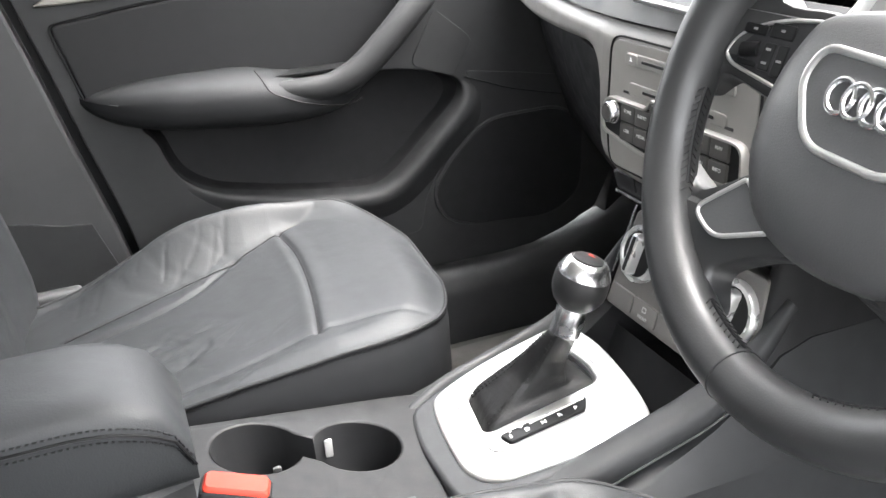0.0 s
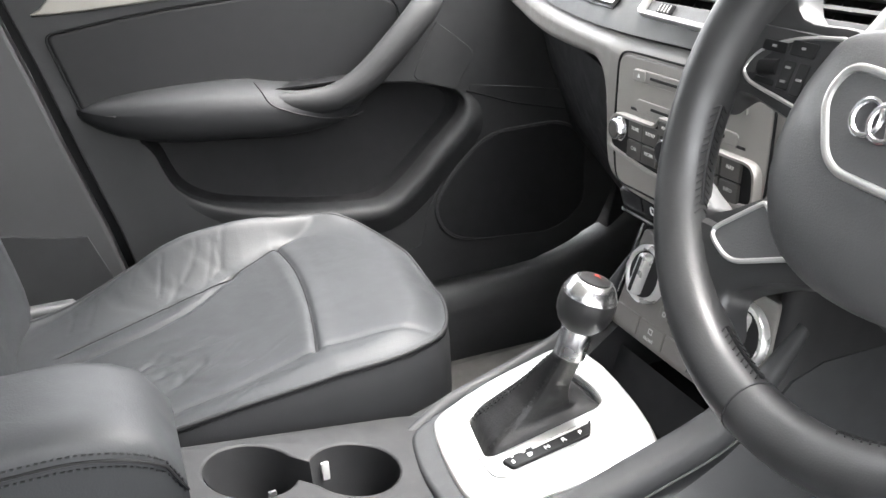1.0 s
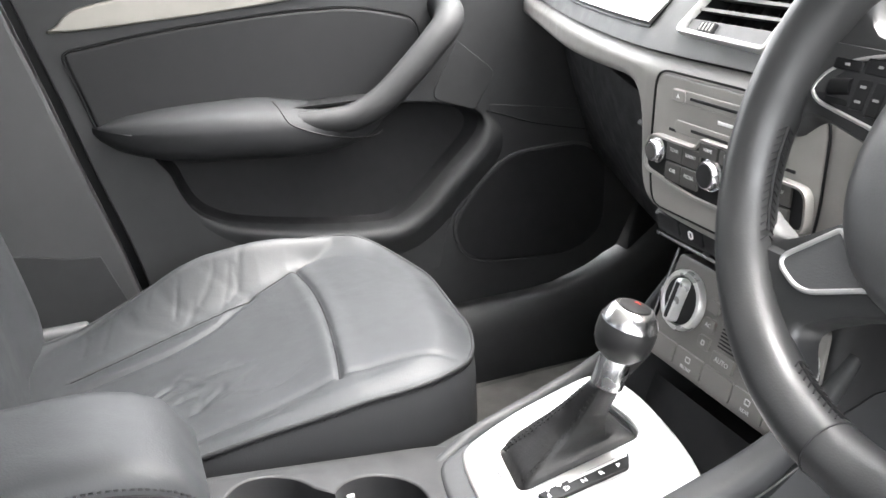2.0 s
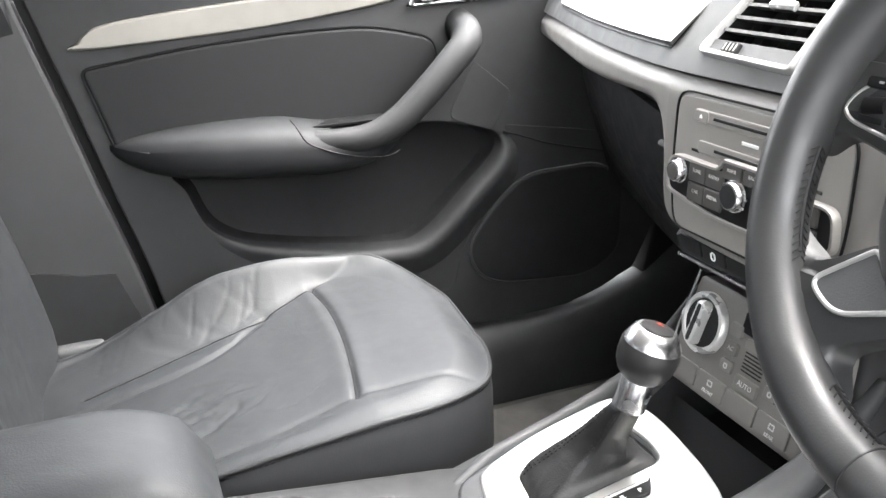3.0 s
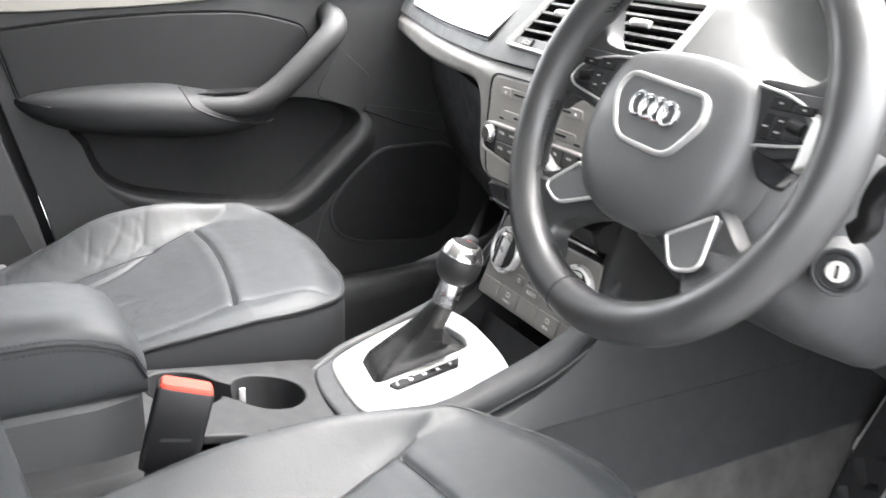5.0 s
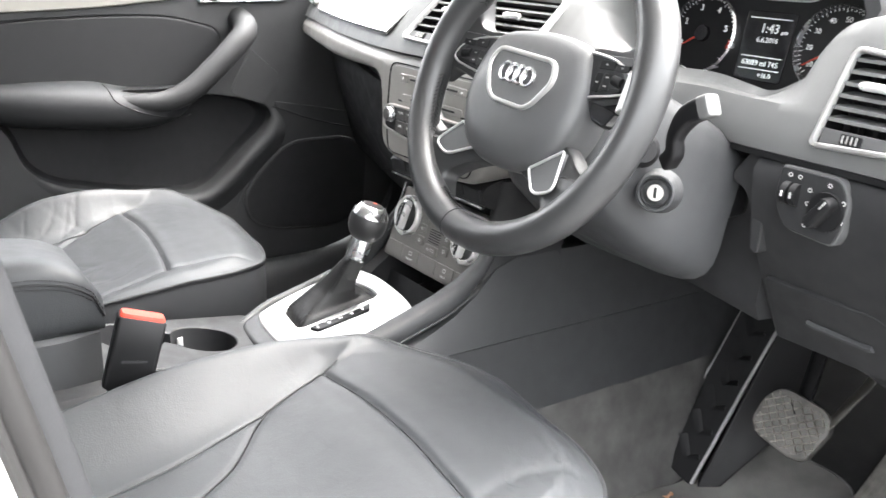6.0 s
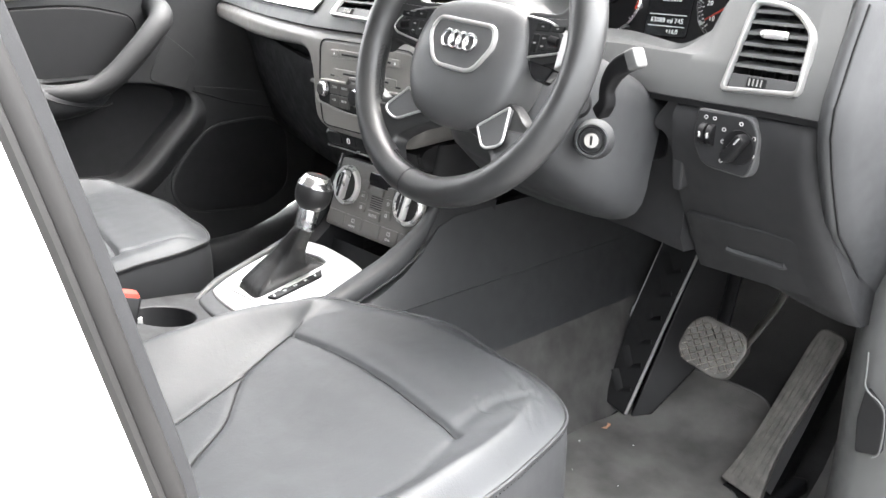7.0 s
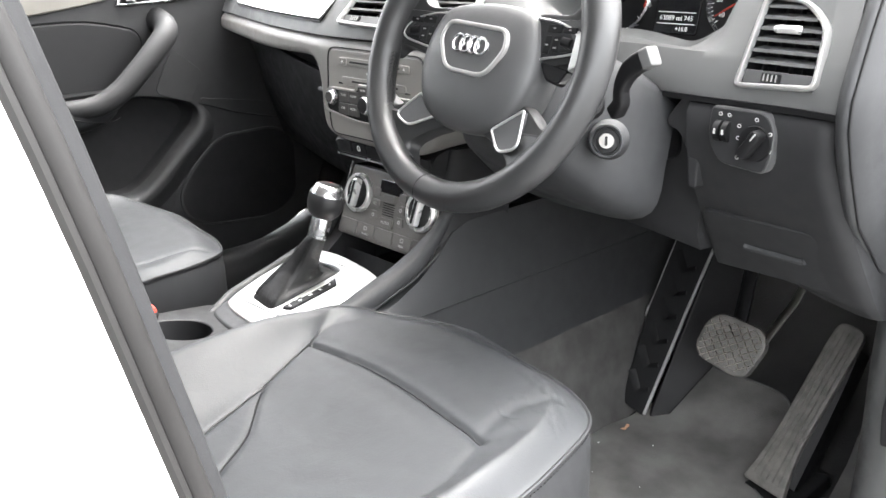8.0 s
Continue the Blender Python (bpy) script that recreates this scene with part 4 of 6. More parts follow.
for k, dx in ((4, -0.0015), (4, 0.0025), (6, -0.0015), (6, 0.0015)):
    stitches("boot_stitch", [Vector(r[k]) + Vector((0.0004 + dx, -0.0010, 0.0010)) for r in rings[1:-1]], 0.0006, 0.0030, 0.0022, SHIFT, BLACK)
ax = Vector((0.12, 0.27, 0.955)).normalized()
o = Vector((0.0038, 0.1737, 0.7391))
part("collar", turned([(0.0125, 0.0175), (0.0150, 0.0200), (0.0146, 0.032), (0.0152, 0.0495), (0.0142, 0.0515)], o, ax), CHROME, SHIFT, "chrome collar")
part("knob", turned([(0.0135, 0.0475), (0.0160, 0.0495), (0.0215, 0.0550), (0.0250, 0.0620), (0.0265, 0.0700), (0.0264, 0.0775), (0.0255, 0.0832), (0.018, 0.0836)], o, ax), KNOB, SHIFT, "black leather gear knob", angle=60)
part("knob_cap", turned([(0.0256, 0.0828), (0.0253, 0.0845), (0.0213, 0.0930), (0.0178, 0.0972), (0.0160, 0.0980), (0.0146, 0.0976), (0.01, 0.0976)], o, ax), CHROME, SHIFT, "polished chrome knob cap", angle=60)
part("knob_badge", turned([(0.0145, 0.0970), (0.0142, 0.0988), (0.010, 0.0999), (0.001, 0.1004)], o, ax), BLACK, SHIFT)
top_mark = o + ax * 0.1002
part("knob_mark", slab(rounded([(-0.0065, 0.002), (0.0005, 0.002), (0.0005, 0.006), (-0.0065, 0.006)], 0.001, 3), top_mark, (1, 0, -0.126), (0, 1, -0.283), 0.0012, 0.0003), RED, SHIFT, "red mark on the knob")

# armrest over the console
ARM = thing("storage_box", (0, -0.28, 0.66), "leather-topped storage box between the front seats, double stitched", "storage box")


BX = 0.010


def arm_box(inset_d, z0, z1, r):
    rings = []
    for y in np.linspace(0, 1, 16):
        yy = -0.472 + 0.30 * y
        e = max(0.0, (y - 0.70) / 0.30)
        top = z1 - 0.052 * (1 - math.sqrt(max(0, 1 - e * e)))
        w = 0.066 - inset_d - 0.010 * e ** 3
        rr = []
        for i in range(64):
            an = 2 * math.pi * i / 64
            c, s = math.cos(an), math.sin(an)
            rr.append((BX + w * abs(c) ** 0.34 * (1 if c > 0 else -1), yy, (z0 + top) / 2 + (top - z0) / 2 * abs(s) ** 0.50 * (1 if s > 0 else -1)))
        rings.append(rr)
    return rings


part("pad", loft(arm_box(0, 0.743, 0.837, 0.02)), LEATHER, ARM, "leather armrest pad", angle=70)
for sg in (-1, 1):
    for dz in (-0.016, -0.021, -0.026):
        path = []
        for y in np.linspace(0.1, 1, 24):
            yy = -0.472 + 0.30 * y
            e = max(0.0, (y - 0.70) / 0.30)
            top = 0.837 - 0.052 * (1 - math.sqrt(max(0, 1 - e * e)))
            h = (top - 0.743) / 2
            sn = min(1.0, abs(h + dz) / h) ** 2
            path.append(Vector((BX + sg * (0.066 - 0.010 * e ** 3) * (1 - sn * sn) ** 0.17 + sg * 0.0006, yy, top + dz)))
        if dz == -0.021:
            part("seam", tube(path, 0.0013, 6), BLACK, ARM)
        else:
            stitches("stitch", path, 0.0008, 0.0036, 0.0014, ARM, BLACK)
rings = []
for y in np.linspace(-0.472, -0.177, 8):
    t = lerp((-0.472, -0.212, -0.177), (0, 0, 0.012), y)
    rings.append([(BX - 0.066 + t, y, 0.62), (BX - 0.062 + t, y, 0.743), (BX - 0.056 + t, y, 0.749), (BX + 0.056 - t, y, 0.749), (BX + 0.062 - t, y, 0.743), (BX + 0.068 - t, y, 0.62)])
part("box", loft(rings), PLASTIC, ARM, "grey plastic armrest bin")


# ---------- dashboard ----------
DASH = thing("dashboard", (0, 0.5, 0.9), "two-tone grey moulded dashboard wrapping round to the doors", "dashboard")


FACE = spline([(-0.74, 0.470, 0), (-0.60, 0.426, 0), (-0.40, 0.362, 0), (-0.25, 0.324, 0), (-0.13, 0.304, 0), (0.0, 0.302, 0), (0.13, 0.304, 0), (0.22, 0.325, 0), (0.35, 0.395, 0), (0.46, 0.378, 0), (0.60, 0.372, 0), (0.66, 0.362, 0), (0.70, 0.36, 0)], 8)


def face(x):
    return lerp([p.x for p in FACE], [p.y for p in FACE], x)


BROW = spline([(-0.74, 1.115, 0), (0.15, 1.125, 0), (0.20, 1.114, 0), (0.24, 1.075, 0), (0.29, 1.047, 0), (0.36, 1.042, 0), (0.42, 1.037, 0), (0.452, 1.036, 0), (0.474, 1.047, 0), (0.497, 1.066, 0), (0.515, 1.104, 0), (0.56, 1.125, 0), (0.70, 1.120, 0)], 8)


def brow(x):
    return lerp([p.x for p in BROW], [p.y for p in BROW], x)


rings = []
for x in np.linspace(-0.735, 0.655, 240):
    f, b = face(x), brow(x)
    k = (b - 1.02) / 0.11
    wide = min(1.0, max(0.0, (1.105 - b) / 0.04))
    r = float(smooth(0.40, 0.46, x))
    c = 0.004 * float(smooth(0.170, 0.148, abs(x)))
    q = float(smooth(0.262, 0.225, x))
    c += 0.016 * q
    prof = [(f + 0.045, 0.985), (f + 0.002 + c, 0.9865), (f - 0.004 + c, 0.989), (f - 0.0045 + c, 0.994), (f - 0.001 + c + 0.002 * q, 1.012 - 0.002 * q), (f + 0.003 + c * 0.6 - 0.001 * q, 1.028 - 0.0095 * q), (f + 0.006 - 0.004 * q, 1.036 - 0.0135 * q), (f + 0.010 - 0.001 * q, 1.036 + 0.006 * k - 0.003 * q), (f + (0.012 + 0.046 * k) * (1 - r) + 0.026 * r, 1.036 + (b - 1.036) * 0.82), (f + (0.014 + 0.060 * k) * (1 - r) + 0.038 * r, b - 0.001), (f + 0.03 + 0.065 * k, b + 0.006), (f + 0.085 + 0.035 * k, b + 0.008 if b > 1.1 else b - 0.020 * wide),
            (f + 0.20, b + 0.010 - 0.045 * wide), (1.0, 1.10 - 0.09 * wide), (1.0, 0.95), (f + 0.10, 0.96)]
    rings.append([(x, y, z) for y, z in prof])
UPPER = part("upper_dash", loft(rings), PLASTIC_SOFT, DASH, "grey soft-touch upper dashboard", angle=42)
# front of the dashboard: one moulding that runs across and turns down into the centre stack
half = [(-0.735, 0.985), (-0.60, 0.983), (-0.45, 0.982), (-0.35, 0.983), (-0.25, 0.986), (-0.195, 0.988), (-0.168, 0.986), (-0.151, 0.976), (-0.141, 0.957), (-0.136, 0.932), (-0.132, 0.905), (-0.125, 0.886), (-0.110, 0.874), (-0.080, 0.868), (0.0, 0.866)]
LOW = spline([(x, z, 0) for x, z in half + [(-x, z) for x, z in half[-2:4:-1]] + [(0.248, 0.986)]], 7)
low_line = [(p.x, p.y) for p in LOW]


rings = []
for p in LOW:
    x, rise_by = p.x, np.linspace(0, 1, 26) ** 1.5
    z = p.y + (1.022 - p.y) * rise_by
    y = (face(x) - 0.304 if abs(x) > 0.13 else 0.0) + 0.2411 + 0.06 * z + 45.0 * np.maximum(z - 1.004, 0) ** 2
    # the lower edge is rounded to 11 mm
    gap = np.clip(0.011 - near(np.full(26, x), z, low_line), 0, 0.011)
    y = y + 0.011 - np.sqrt(0.011 ** 2 - gap ** 2)
    rings.append([(x, y[0] + 0.09, p.y + 0.004), (x, y[0] + 0.012, p.y + 0.0005)] + [(x, b, c) for b, c in zip(y, z)])
part("dash_front", loft(rings, caps=False, closed=False), DASH_GREY, DASH, "grey-brown dashboard front flowing into the centre stack", angle=60)
# lower dash, passenger side: recess above the glovebox
rings = []
for x in np.linspace(-0.735, -0.128, 30):
    f = face(x)
    rings.append([(x, f + 0.060, 0.988), (x, f + 0.062, 0.955), (x, f + 0.075, 0.93), (x, f + 0.090, 0.86), (x, f + 0.13, 0.74), (x, f + 0.16, 0.72), (x, 0.95, 0.72), (x, 0.95, 0.985)])
part("lower_dash", loft(rings), PLASTIC_DARK, DASH, "dark lower dashboard")
rings = []
for x in np.linspace(-0.66, -0.147, 20):
    f = face(x) + 0.030
    g = lerp((-0.66, -0.147), (0.036, 0.0), x)
    rings.append([(x, f + 0.030, 0.9445 + g), (x, f + 0.022, 0.9425 + g), (x, f + 0.0205, 0.938 + g), (x, f + 0.026, 0.912 + g * 0.6), (x, f + 0.038, 0.875 + g * 0.3), (x, f + 0.060, 0.825), (x, f + 0.090, 0.765), (x, f + 0.105, 0.760), (x, f + 0.11, 0.941)])
GLOVE = part("glovebox_lid", loft(rings), PLASTIC_DARK, DASH, "closed dark glovebox lid", angle=40)
part("glovebox_catch", tube(spline([(-0.236, 0.365, 0.922), (-0.213, 0.361, 0.923), (-0.190, 0.358, 0.924)], 4), 0.0042, 10, flat=(1.0, 0.7)), PLASTIC_SOFT, GLOVE, "grey glovebox catch")
# trim inlay on the passenger side
bm = bmesh.new()
top, low = [], []
for x in np.linspace(-0.655, -0.147, 40):
    f = face(x)
    e = min(1, (x + 0.655) / 0.05)
    low.append(Vector((x, f + 0.0095 + 0.016 * (1 - e), 1.0425 + 0.018 * (1 - e))))
    top.append(Vector((x + 0.004 + 0.018 * (x + 0.655) / 0.508, f + 0.0470 - 0.006 * (1 - e), 1.0935 - 0.012 * (1 - e))))
outr = [low, [p + Vector((0, -0.0035, 0.004)) for p in low], [p + Vector((0, -0.004, -0.003)) for p in top], top]
grid = []
for k, row in enumerate(outr):
    grid.append([bm.verts.new(p) for p in row])
for a, b in zip(grid, grid[1:]):
    for i in range(len(a) - 1):
        bm.faces.new((a[i], a[i + 1], b[i + 1], b[i]))
for e in (0, -1):
    bm.faces.new([g[e] for g in grid])
part("trim_inlay", bm, ALU_X, DASH, "brushed aluminium dashboard inlay")
part("inlay_edge", tube([p + Vector((0, -0.002, -0.002)) for p in low] + [p + Vector((0, -0.001, 0.001)) for p in reversed(top)], 0.0007, 6, closed=True), BLACK, DASH)


CUT = bmesh.new()


# a black line deepens the groove's shade
part("dash_groove", tube([(x, face(x) + 0.0105, 1.0200) for x in np.linspace(-0.72, 0.245, 50)], 0.0022, 6), BLACK, DASH, "black line for the shade in the groove across the dashboard")


def vent(o, u, v, out, slats, label, wheel=0.42):
    """An air vent: silver frame, dark throat, slats, slider and thumb wheel."""
    T = thing("air_vent", o, label, "air vent", "dashboard vents")
    out = [Vector(p) for p in out]
    if area(out) < 0:
        out.reverse()
    inner = inset(out, 0.0055)
    o, u, v = Vector(o), Vector(u).normalized(), Vector(v).normalized()
    n = u.cross(v)
    loft([[o + u * p.x + v * p.y + n * h for p in inset(out, 0.003)] for h in (0.05, -0.042)], bm=CUT)
    part("frame", slab(out, o + n * 0.004, u, v, 0.02, 0.003, holes=[inner]), SATIN, T, "satin silver vent frame")
    part("throat", slab(inset(out, 0.004), o - n * 0.030, u, v, 0.006, 0.0), BLACK, T)
    rim = [[o + u * p.x + v * p.y - n * h for p in inset(out, 0.0052 + h * 0.1)] for h in (-0.002, 0.03)]
    part("duct", loft(rim, caps=False), BLACK, T)
    lo, hi = min(p.y for p in inner), max(p.y for p in inner)
    zs = lo + (hi - lo) * 0.17
    def span(y):
        xs = []
        for a, b in zip(inner, inner[1:] + inner[:1]):
            if (a.y - y) * (b.y - y) < 0:
                xs.append(a.x + (b.x - a.x) * (y - a.y) / (b.y - a.y))
        return (min(xs), max(xs)) if len(xs) > 1 else None
    # plinth with the thumb wheel
    s = span(zs)
    part("plinth", slab([(s[0], lo - 0.001), (s[1], lo - 0.001), (s[1], zs), (s[0], zs)], o - n * 0.001, u, v, 0.02, 0.001), PLASTIC_MID, T)
    mid = s[0] + (s[1] - s[0]) * wheel
    part("thumb_wheel", slab(rounded([(mid - 0.011, lo + 0.0025), (mid + 0.011, lo + 0.0025), (mid + 0.011, zs - 0.002), (mid - 0.011, zs - 0.002)], 0.002), o + n * 0.002, u, v, 0.01, 0.001), BLACK, T)
    for k in range(4):
        part("wheel_rib", slab([(mid - 0.008 + k * 0.0048, lo + 0.004), (mid - 0.0066 + k * 0.0048, lo + 0.004), (mid - 0.0066 + k * 0.0048, zs - 0.0035), (mid - 0.008 + k * 0.0048, zs - 0.0035)], o + n * 0.0028, u, v, 0.002, 0.0), PALE, T)
    for k in range(slats):
        y = zs + (hi - zs) * (k + 0.75) / (slats + 0.35)
        s = span(y)
        if not s:
            continue
        a, b = o + u * (s[0] + 0.001) + v * y, o + u * (s[1] - 0.001) + v * y
        d = -n * 0.016 + v * 0.006
        w = v * 0.0016
        S = part("slat", loft([[a + w, a - w, a - w + d, a + w + d], [b + w, b - w, b - w + d, b + w + d]]), PLASTIC_SOFT, T)
        if k == slats // 2:
            c = a.lerp(b, 0.5)
            part("slider", tube([c - u * 0.014 + n * 0.002, c - u * 0.010 + n * 0.004, c + u * 0.010 + n * 0.004, c + u * 0.014 + n * 0.002], 0.0042, 10, flat=(1, 1)), SILVER, T, "silver vent slider")
    for k in range(5):
        x = min(p.x for p in inner) + (max(p.x for p in inner) - min(p.x for p in inner)) * (k + 0.7) / 5.4
        a, b = o + u * x + v * (zs) - n * 0.020, o + u * x + v * (hi - 0.004) - n * 0.020
        w, d = u * 0.0008, -n * 0.008
        part("vane", loft([[a + w, a - w, a - w + d, a + w + d], [b + w, b - w, b - w + d, b + w + d]]), PLASTIC_DARK, T)
    return T


tilt = (0, 0.80, 1)
cv = rounded([(-0.069, -0.049), (0.058, -0.053), (0.064, 0.046), (-0.040, 0.043)], [0.010, 0.008, 0.010, 0.02], 5)
cvr = rounded([(-0.075, -0.043), (0.060, -0.043), (0.074, 0.044), (-0.075, 0.044)], [0.008, 0.012, 0.012, 0.01], 5)
vent((-0.030, 0.3390, 1.080), (1, 0.0, 0), tilt, cv, 5, "centre air vent with satin frame and dark slats", 0.27)
vent((0.112, 0.3400, 1.081), (1, 0.03, 0), tilt, cvr, 5, "centre air vent with satin frame and dark slats")
dv = rounded([(-0.050, -0.050), (0.046, -0.044), (0.046, 0.020), (0.018, 0.046), (-0.032, 0.050)], [0.010, 0.012, 0.012, 0.02, 0.012], 5)
vent((0.582, 0.3785, 1.051), (1, -0.10, 0), (0, 0.26, 1), dv, 6, "driver's side air vent with satin frame and dark slats")
pv = rounded([(-0.030, -0.024), (0.030, -0.026), (0.034, 0.030), (-0.020, 0.030)], 0.008, 4)
vent((-0.695, 0.478, 1.072), (1, -0.33, 0), (0, 0.55, 1), pv, 4, "passenger's side air vent with satin frame")

# openings of the vents through the upper dash
bmesh.ops.recalc_face_normals(CUT, faces=CUT.faces)
cut_mesh = bpy.data.meshes.new("cut")
CUT.to_mesh(cut_mesh)
CUT.free()
cutter = new("cut", cut_mesh)
mod = UPPER.modifiers.new("openings", "BOOLEAN")
mod.operation, mod.solver, mod.object = "DIFFERENCE", "EXACT", cutter
bpy.context.view_layer.update()
cut_dash = bpy.data.meshes.new_from_object(UPPER.evaluated_get(bpy.context.evaluated_depsgraph_get()))
UPPER.modifiers.clear()
UPPER.data = cut_dash
cut_dash.set_sharp_from_angle(angle=radians(42))
bpy.data.objects.remove(cutter)

# centre stack
STACKT = thing("centre_stack", (0, 0.30, 0.85), "grey-brown centre stack with radio, disc slots and climate panel", "centre stack")
N2, V2 = (1, 0, 0), (0, 0.06, 1)
st_out = rounded([(-0.112, 0.865), (0.112, 0.865), (0.126, 0.92), (0.125, 1.020), (-0.125, 1.020), (-0.124, 0.92)], [0.04, 0.04, 0.03, 0.034, 0.034, 0.03], 8)


def on_stack(x, z, d=0.0):
    return Vector((x, 0.2965 - 0.0564 + 0.06 * z - d, z))


def stack_slab(pts, d, depth=0.006, bev=0.001, r=0.003, holes=()):
    return slab(rounded(pts, r, 4), on_stack(0, 0, d), N2, V2, depth, bev, holes=holes)


def rect(x, z, w, h):
    return [(x - w / 2, z - h / 2), (x + w / 2, z - h / 2), (x + w / 2, z + h / 2), (x - w / 2, z + h / 2)]


part("radio_plate", slab(inset(st_out if area(st_out) > 0 else st_out[::-1], 0.014), on_stack(0, 0, 0.0005), N2, V2, 0.01, 0.0015), STACK, STACKT, "grey-brown radio front plate")
part("plate_gap", tube([on_stack(p.x, p.y, 0.0) for p in inset(st_out if area(st_out) > 0 else st_out[::-1], 0.0125)], 0.0012, 5, closed=True), BLACK, STACKT)
for z, w in ((0.990, 0.165), (0.962, 0.15)):
    part("disc_slot", stack_slab(rect(0.0, z, w, 0.012), 0.0015, r=0.005), STACK, STACKT)
    part("slot_mouth", stack_slab(rect(0.004, z, w * 0.72, 0.0032), 0.0022, r=0.001), BLACK, STACKT)
for sg in (-1, 1):
    part("eject_key", stack_slab(rect(sg * 0.072, 0.990, 0.020, 0.011), 0.0028), STACK, STACKT)
    part("eject_mark", slab([(sg * 0.072 - 0.0022, 0.9885), (sg * 0.072 + 0.0022, 0.9885), (sg * 0.072, 0.992)], on_stack(0, 0, 0.0032), N2, V2, 0.001, 0.0), WHITE_MARK, STACKT)
    part("clip_slot", stack_slab(rect(sg * 0.078, 0.957, 0.012, 0.003), 0.0012, r=0.001), BLACK, STACKT)
part("radio_mark", stack_slab(rect(-0.004, 0.9765, 0.022, 0.0034), 0.0012, r=0.0003), WHITE_MARK, STACKT, "illegible maker's mark")
band_out = rounded([(-0.110, 0.914), (-0.107, 0.951), (-0.034, 0.951), (-0.028, 0.961), (0.028, 0.961), (0.034, 0.951), (0.107, 0.951), (0.110, 0.914), (0.034, 0.904), (-0.034, 0.904)], [0.012, 0.014, 0.006, 0.004, 0.004, 0.006, 0.014, 0.012, 0.02, 0.02], 4)
band_in = inset(band_out if area(band_out) > 0 else band_out[::-1], 0.0032)
BAND = part("key_band", slab(band_out, on_stack(0, 0, 0.009), N2, V2, 0.009, 0.002, holes=[band_in]), BAND_SILVER, STACKT, "satin silver frame round the radio keys")
part("key_bed", slab(band_in, on_stack(0, 0, 0.006), N2, V2, 0.006, 0.0), BLACK, BAND)
keys = [(-0.062, 0.940, "TONE"), (-0.037, 0.940, "RADIO"), (-0.062, 0.921, "CAR"), (-0.037, 0.921, "MEDIA"), (0.052, 0.940, "TEL"), (0.078, 0.940, "NAV"), (0.052, 0.921, "MENU"), (0.078, 0.921, "INFO")]
for x, z, w in keys:
    K = part("radio_key", stack_slab(rect(x, z, 0.0245, 0.0175), 0.0085, r=0.002), KEY, BAND)
    lettering("key_word", w, on_stack(x, z, 0.0087), N2, V2, 0.0048, LETTER, BAND)
for x in (-0.014, 0.014):
    part("seek_key", stack_slab(rect(x, 0.951, 0.026, 0.013), 0.0085, r=0.002), KEY, BAND)
for x, w in ((-0.014, "NAME"), (0.014, "BACK")):
    lettering("key_word", w, on_stack(x, 0.951, 0.0087), N2, V2, 0.0045, LETTER, BAND)
BN = Vector((1, 0, 0)).cross(Vector((0, 0.06, 1)).normalized())
part("volume_knob", turned([(0.0122, 0.004), (0.0122, 0.0075), (0.0108, 0.0085), (0.0102, 0.0135), (0.0092, 0.0150), (0.0075, 0.0152)], on_stack(-0.090, 0.934), BN), CHROME, STACKT, "knurled chrome volume knob")
part("knob_face", turned([(0.0078, 0.0146), (0.0074, 0.0156), (0.001, 0.0158)], on_stack(-0.090, 0.934), BN), KEY, STACKT)
part("control_knob", turned([(0.0150, 0.004), (0.0150, 0.0075), (0.0134, 0.0085), (0.0128, 0.0130), (0.0118, 0.0145), (0.0100, 0.0148)], on_stack(-0.008, 0.930), BN), CHROME, STACKT, "chrome menu control knob")
part("knob_face", turned([(0.0108, 0.0142), (0.0104, 0.0152), (0.001, 0.0155)], on_stack(-0.008, 0.930), BN), PLASTIC_DARK, STACKT)
# switch row with a chrome edge
part("switch_housing", loft([[(x, 0.338, 0.876), (x, 0.315, 0.869), (x, 0.307, 0.860), (x, 0.312, 0.843), (x, 0.333, 0.833), (x, 0.37, 0.833), (x, 0.37, 0.876)] for x in (-0.116, -0.112, -0.05, 0.05, 0.112, 0.116)]), PLASTIC_DARK, STACKT)
part("chrome_edge", block(-0.114, 0.114, 0.3080, 0.3125, 0.8385, 0.8425, 0.001), CHROME, STACKT, "thin chrome strip")
for k in range(6):
    x = -0.092 + k * 0.0368
    part("switch_key", slab(rounded(rect(x, 0, 0.034, 0.017), 0.002, 3), (0, 0.3065, 0.8555), (1, 0, 0), (0, -0.20, 1), 0.004, 0.001), PLASTIC_DARK, STACKT)
part("switch_mark", slab(rounded(rect(-0.055, 0, 0.007, 0.009), 0.003, 4), (0, 0.3056, 0.8555), (1, 0, 0), (0, -0.20, 1), 0.001, 0.0, holes=[rounded(rect(-0.055, 0, 0.004, 0.006), 0.002, 4)]), WHITE_MARK, STACKT)

# climate panel, tipped back
CLIM = thing("climate_panel", (0, 0.31, 0.75), "grey climate control panel with two silver dials", "climate control")
VC = Vector((0, 0.28, 1)).normalized()
OC = Vector((0.012, 0.3045, 0.764))


def on_clim(x, h, d=0.0):
    n = Vector((1, 0, 0)).cross(VC)
    return OC + Vector((x * 0.91, 0, 0)) + VC * h + n * d


def clim_slab(pts, d, depth=0.006, bev=0.001, r=0.003, holes=()):
    return slab(rounded([(p[0] * 0.91, p[1]) for p in pts], r, 4), on_clim(0, 0, d), (1, 0, 0), VC, depth, bev, holes=[[Vector((p[0] * 0.91, p[1])) for p in h] for h in holes])


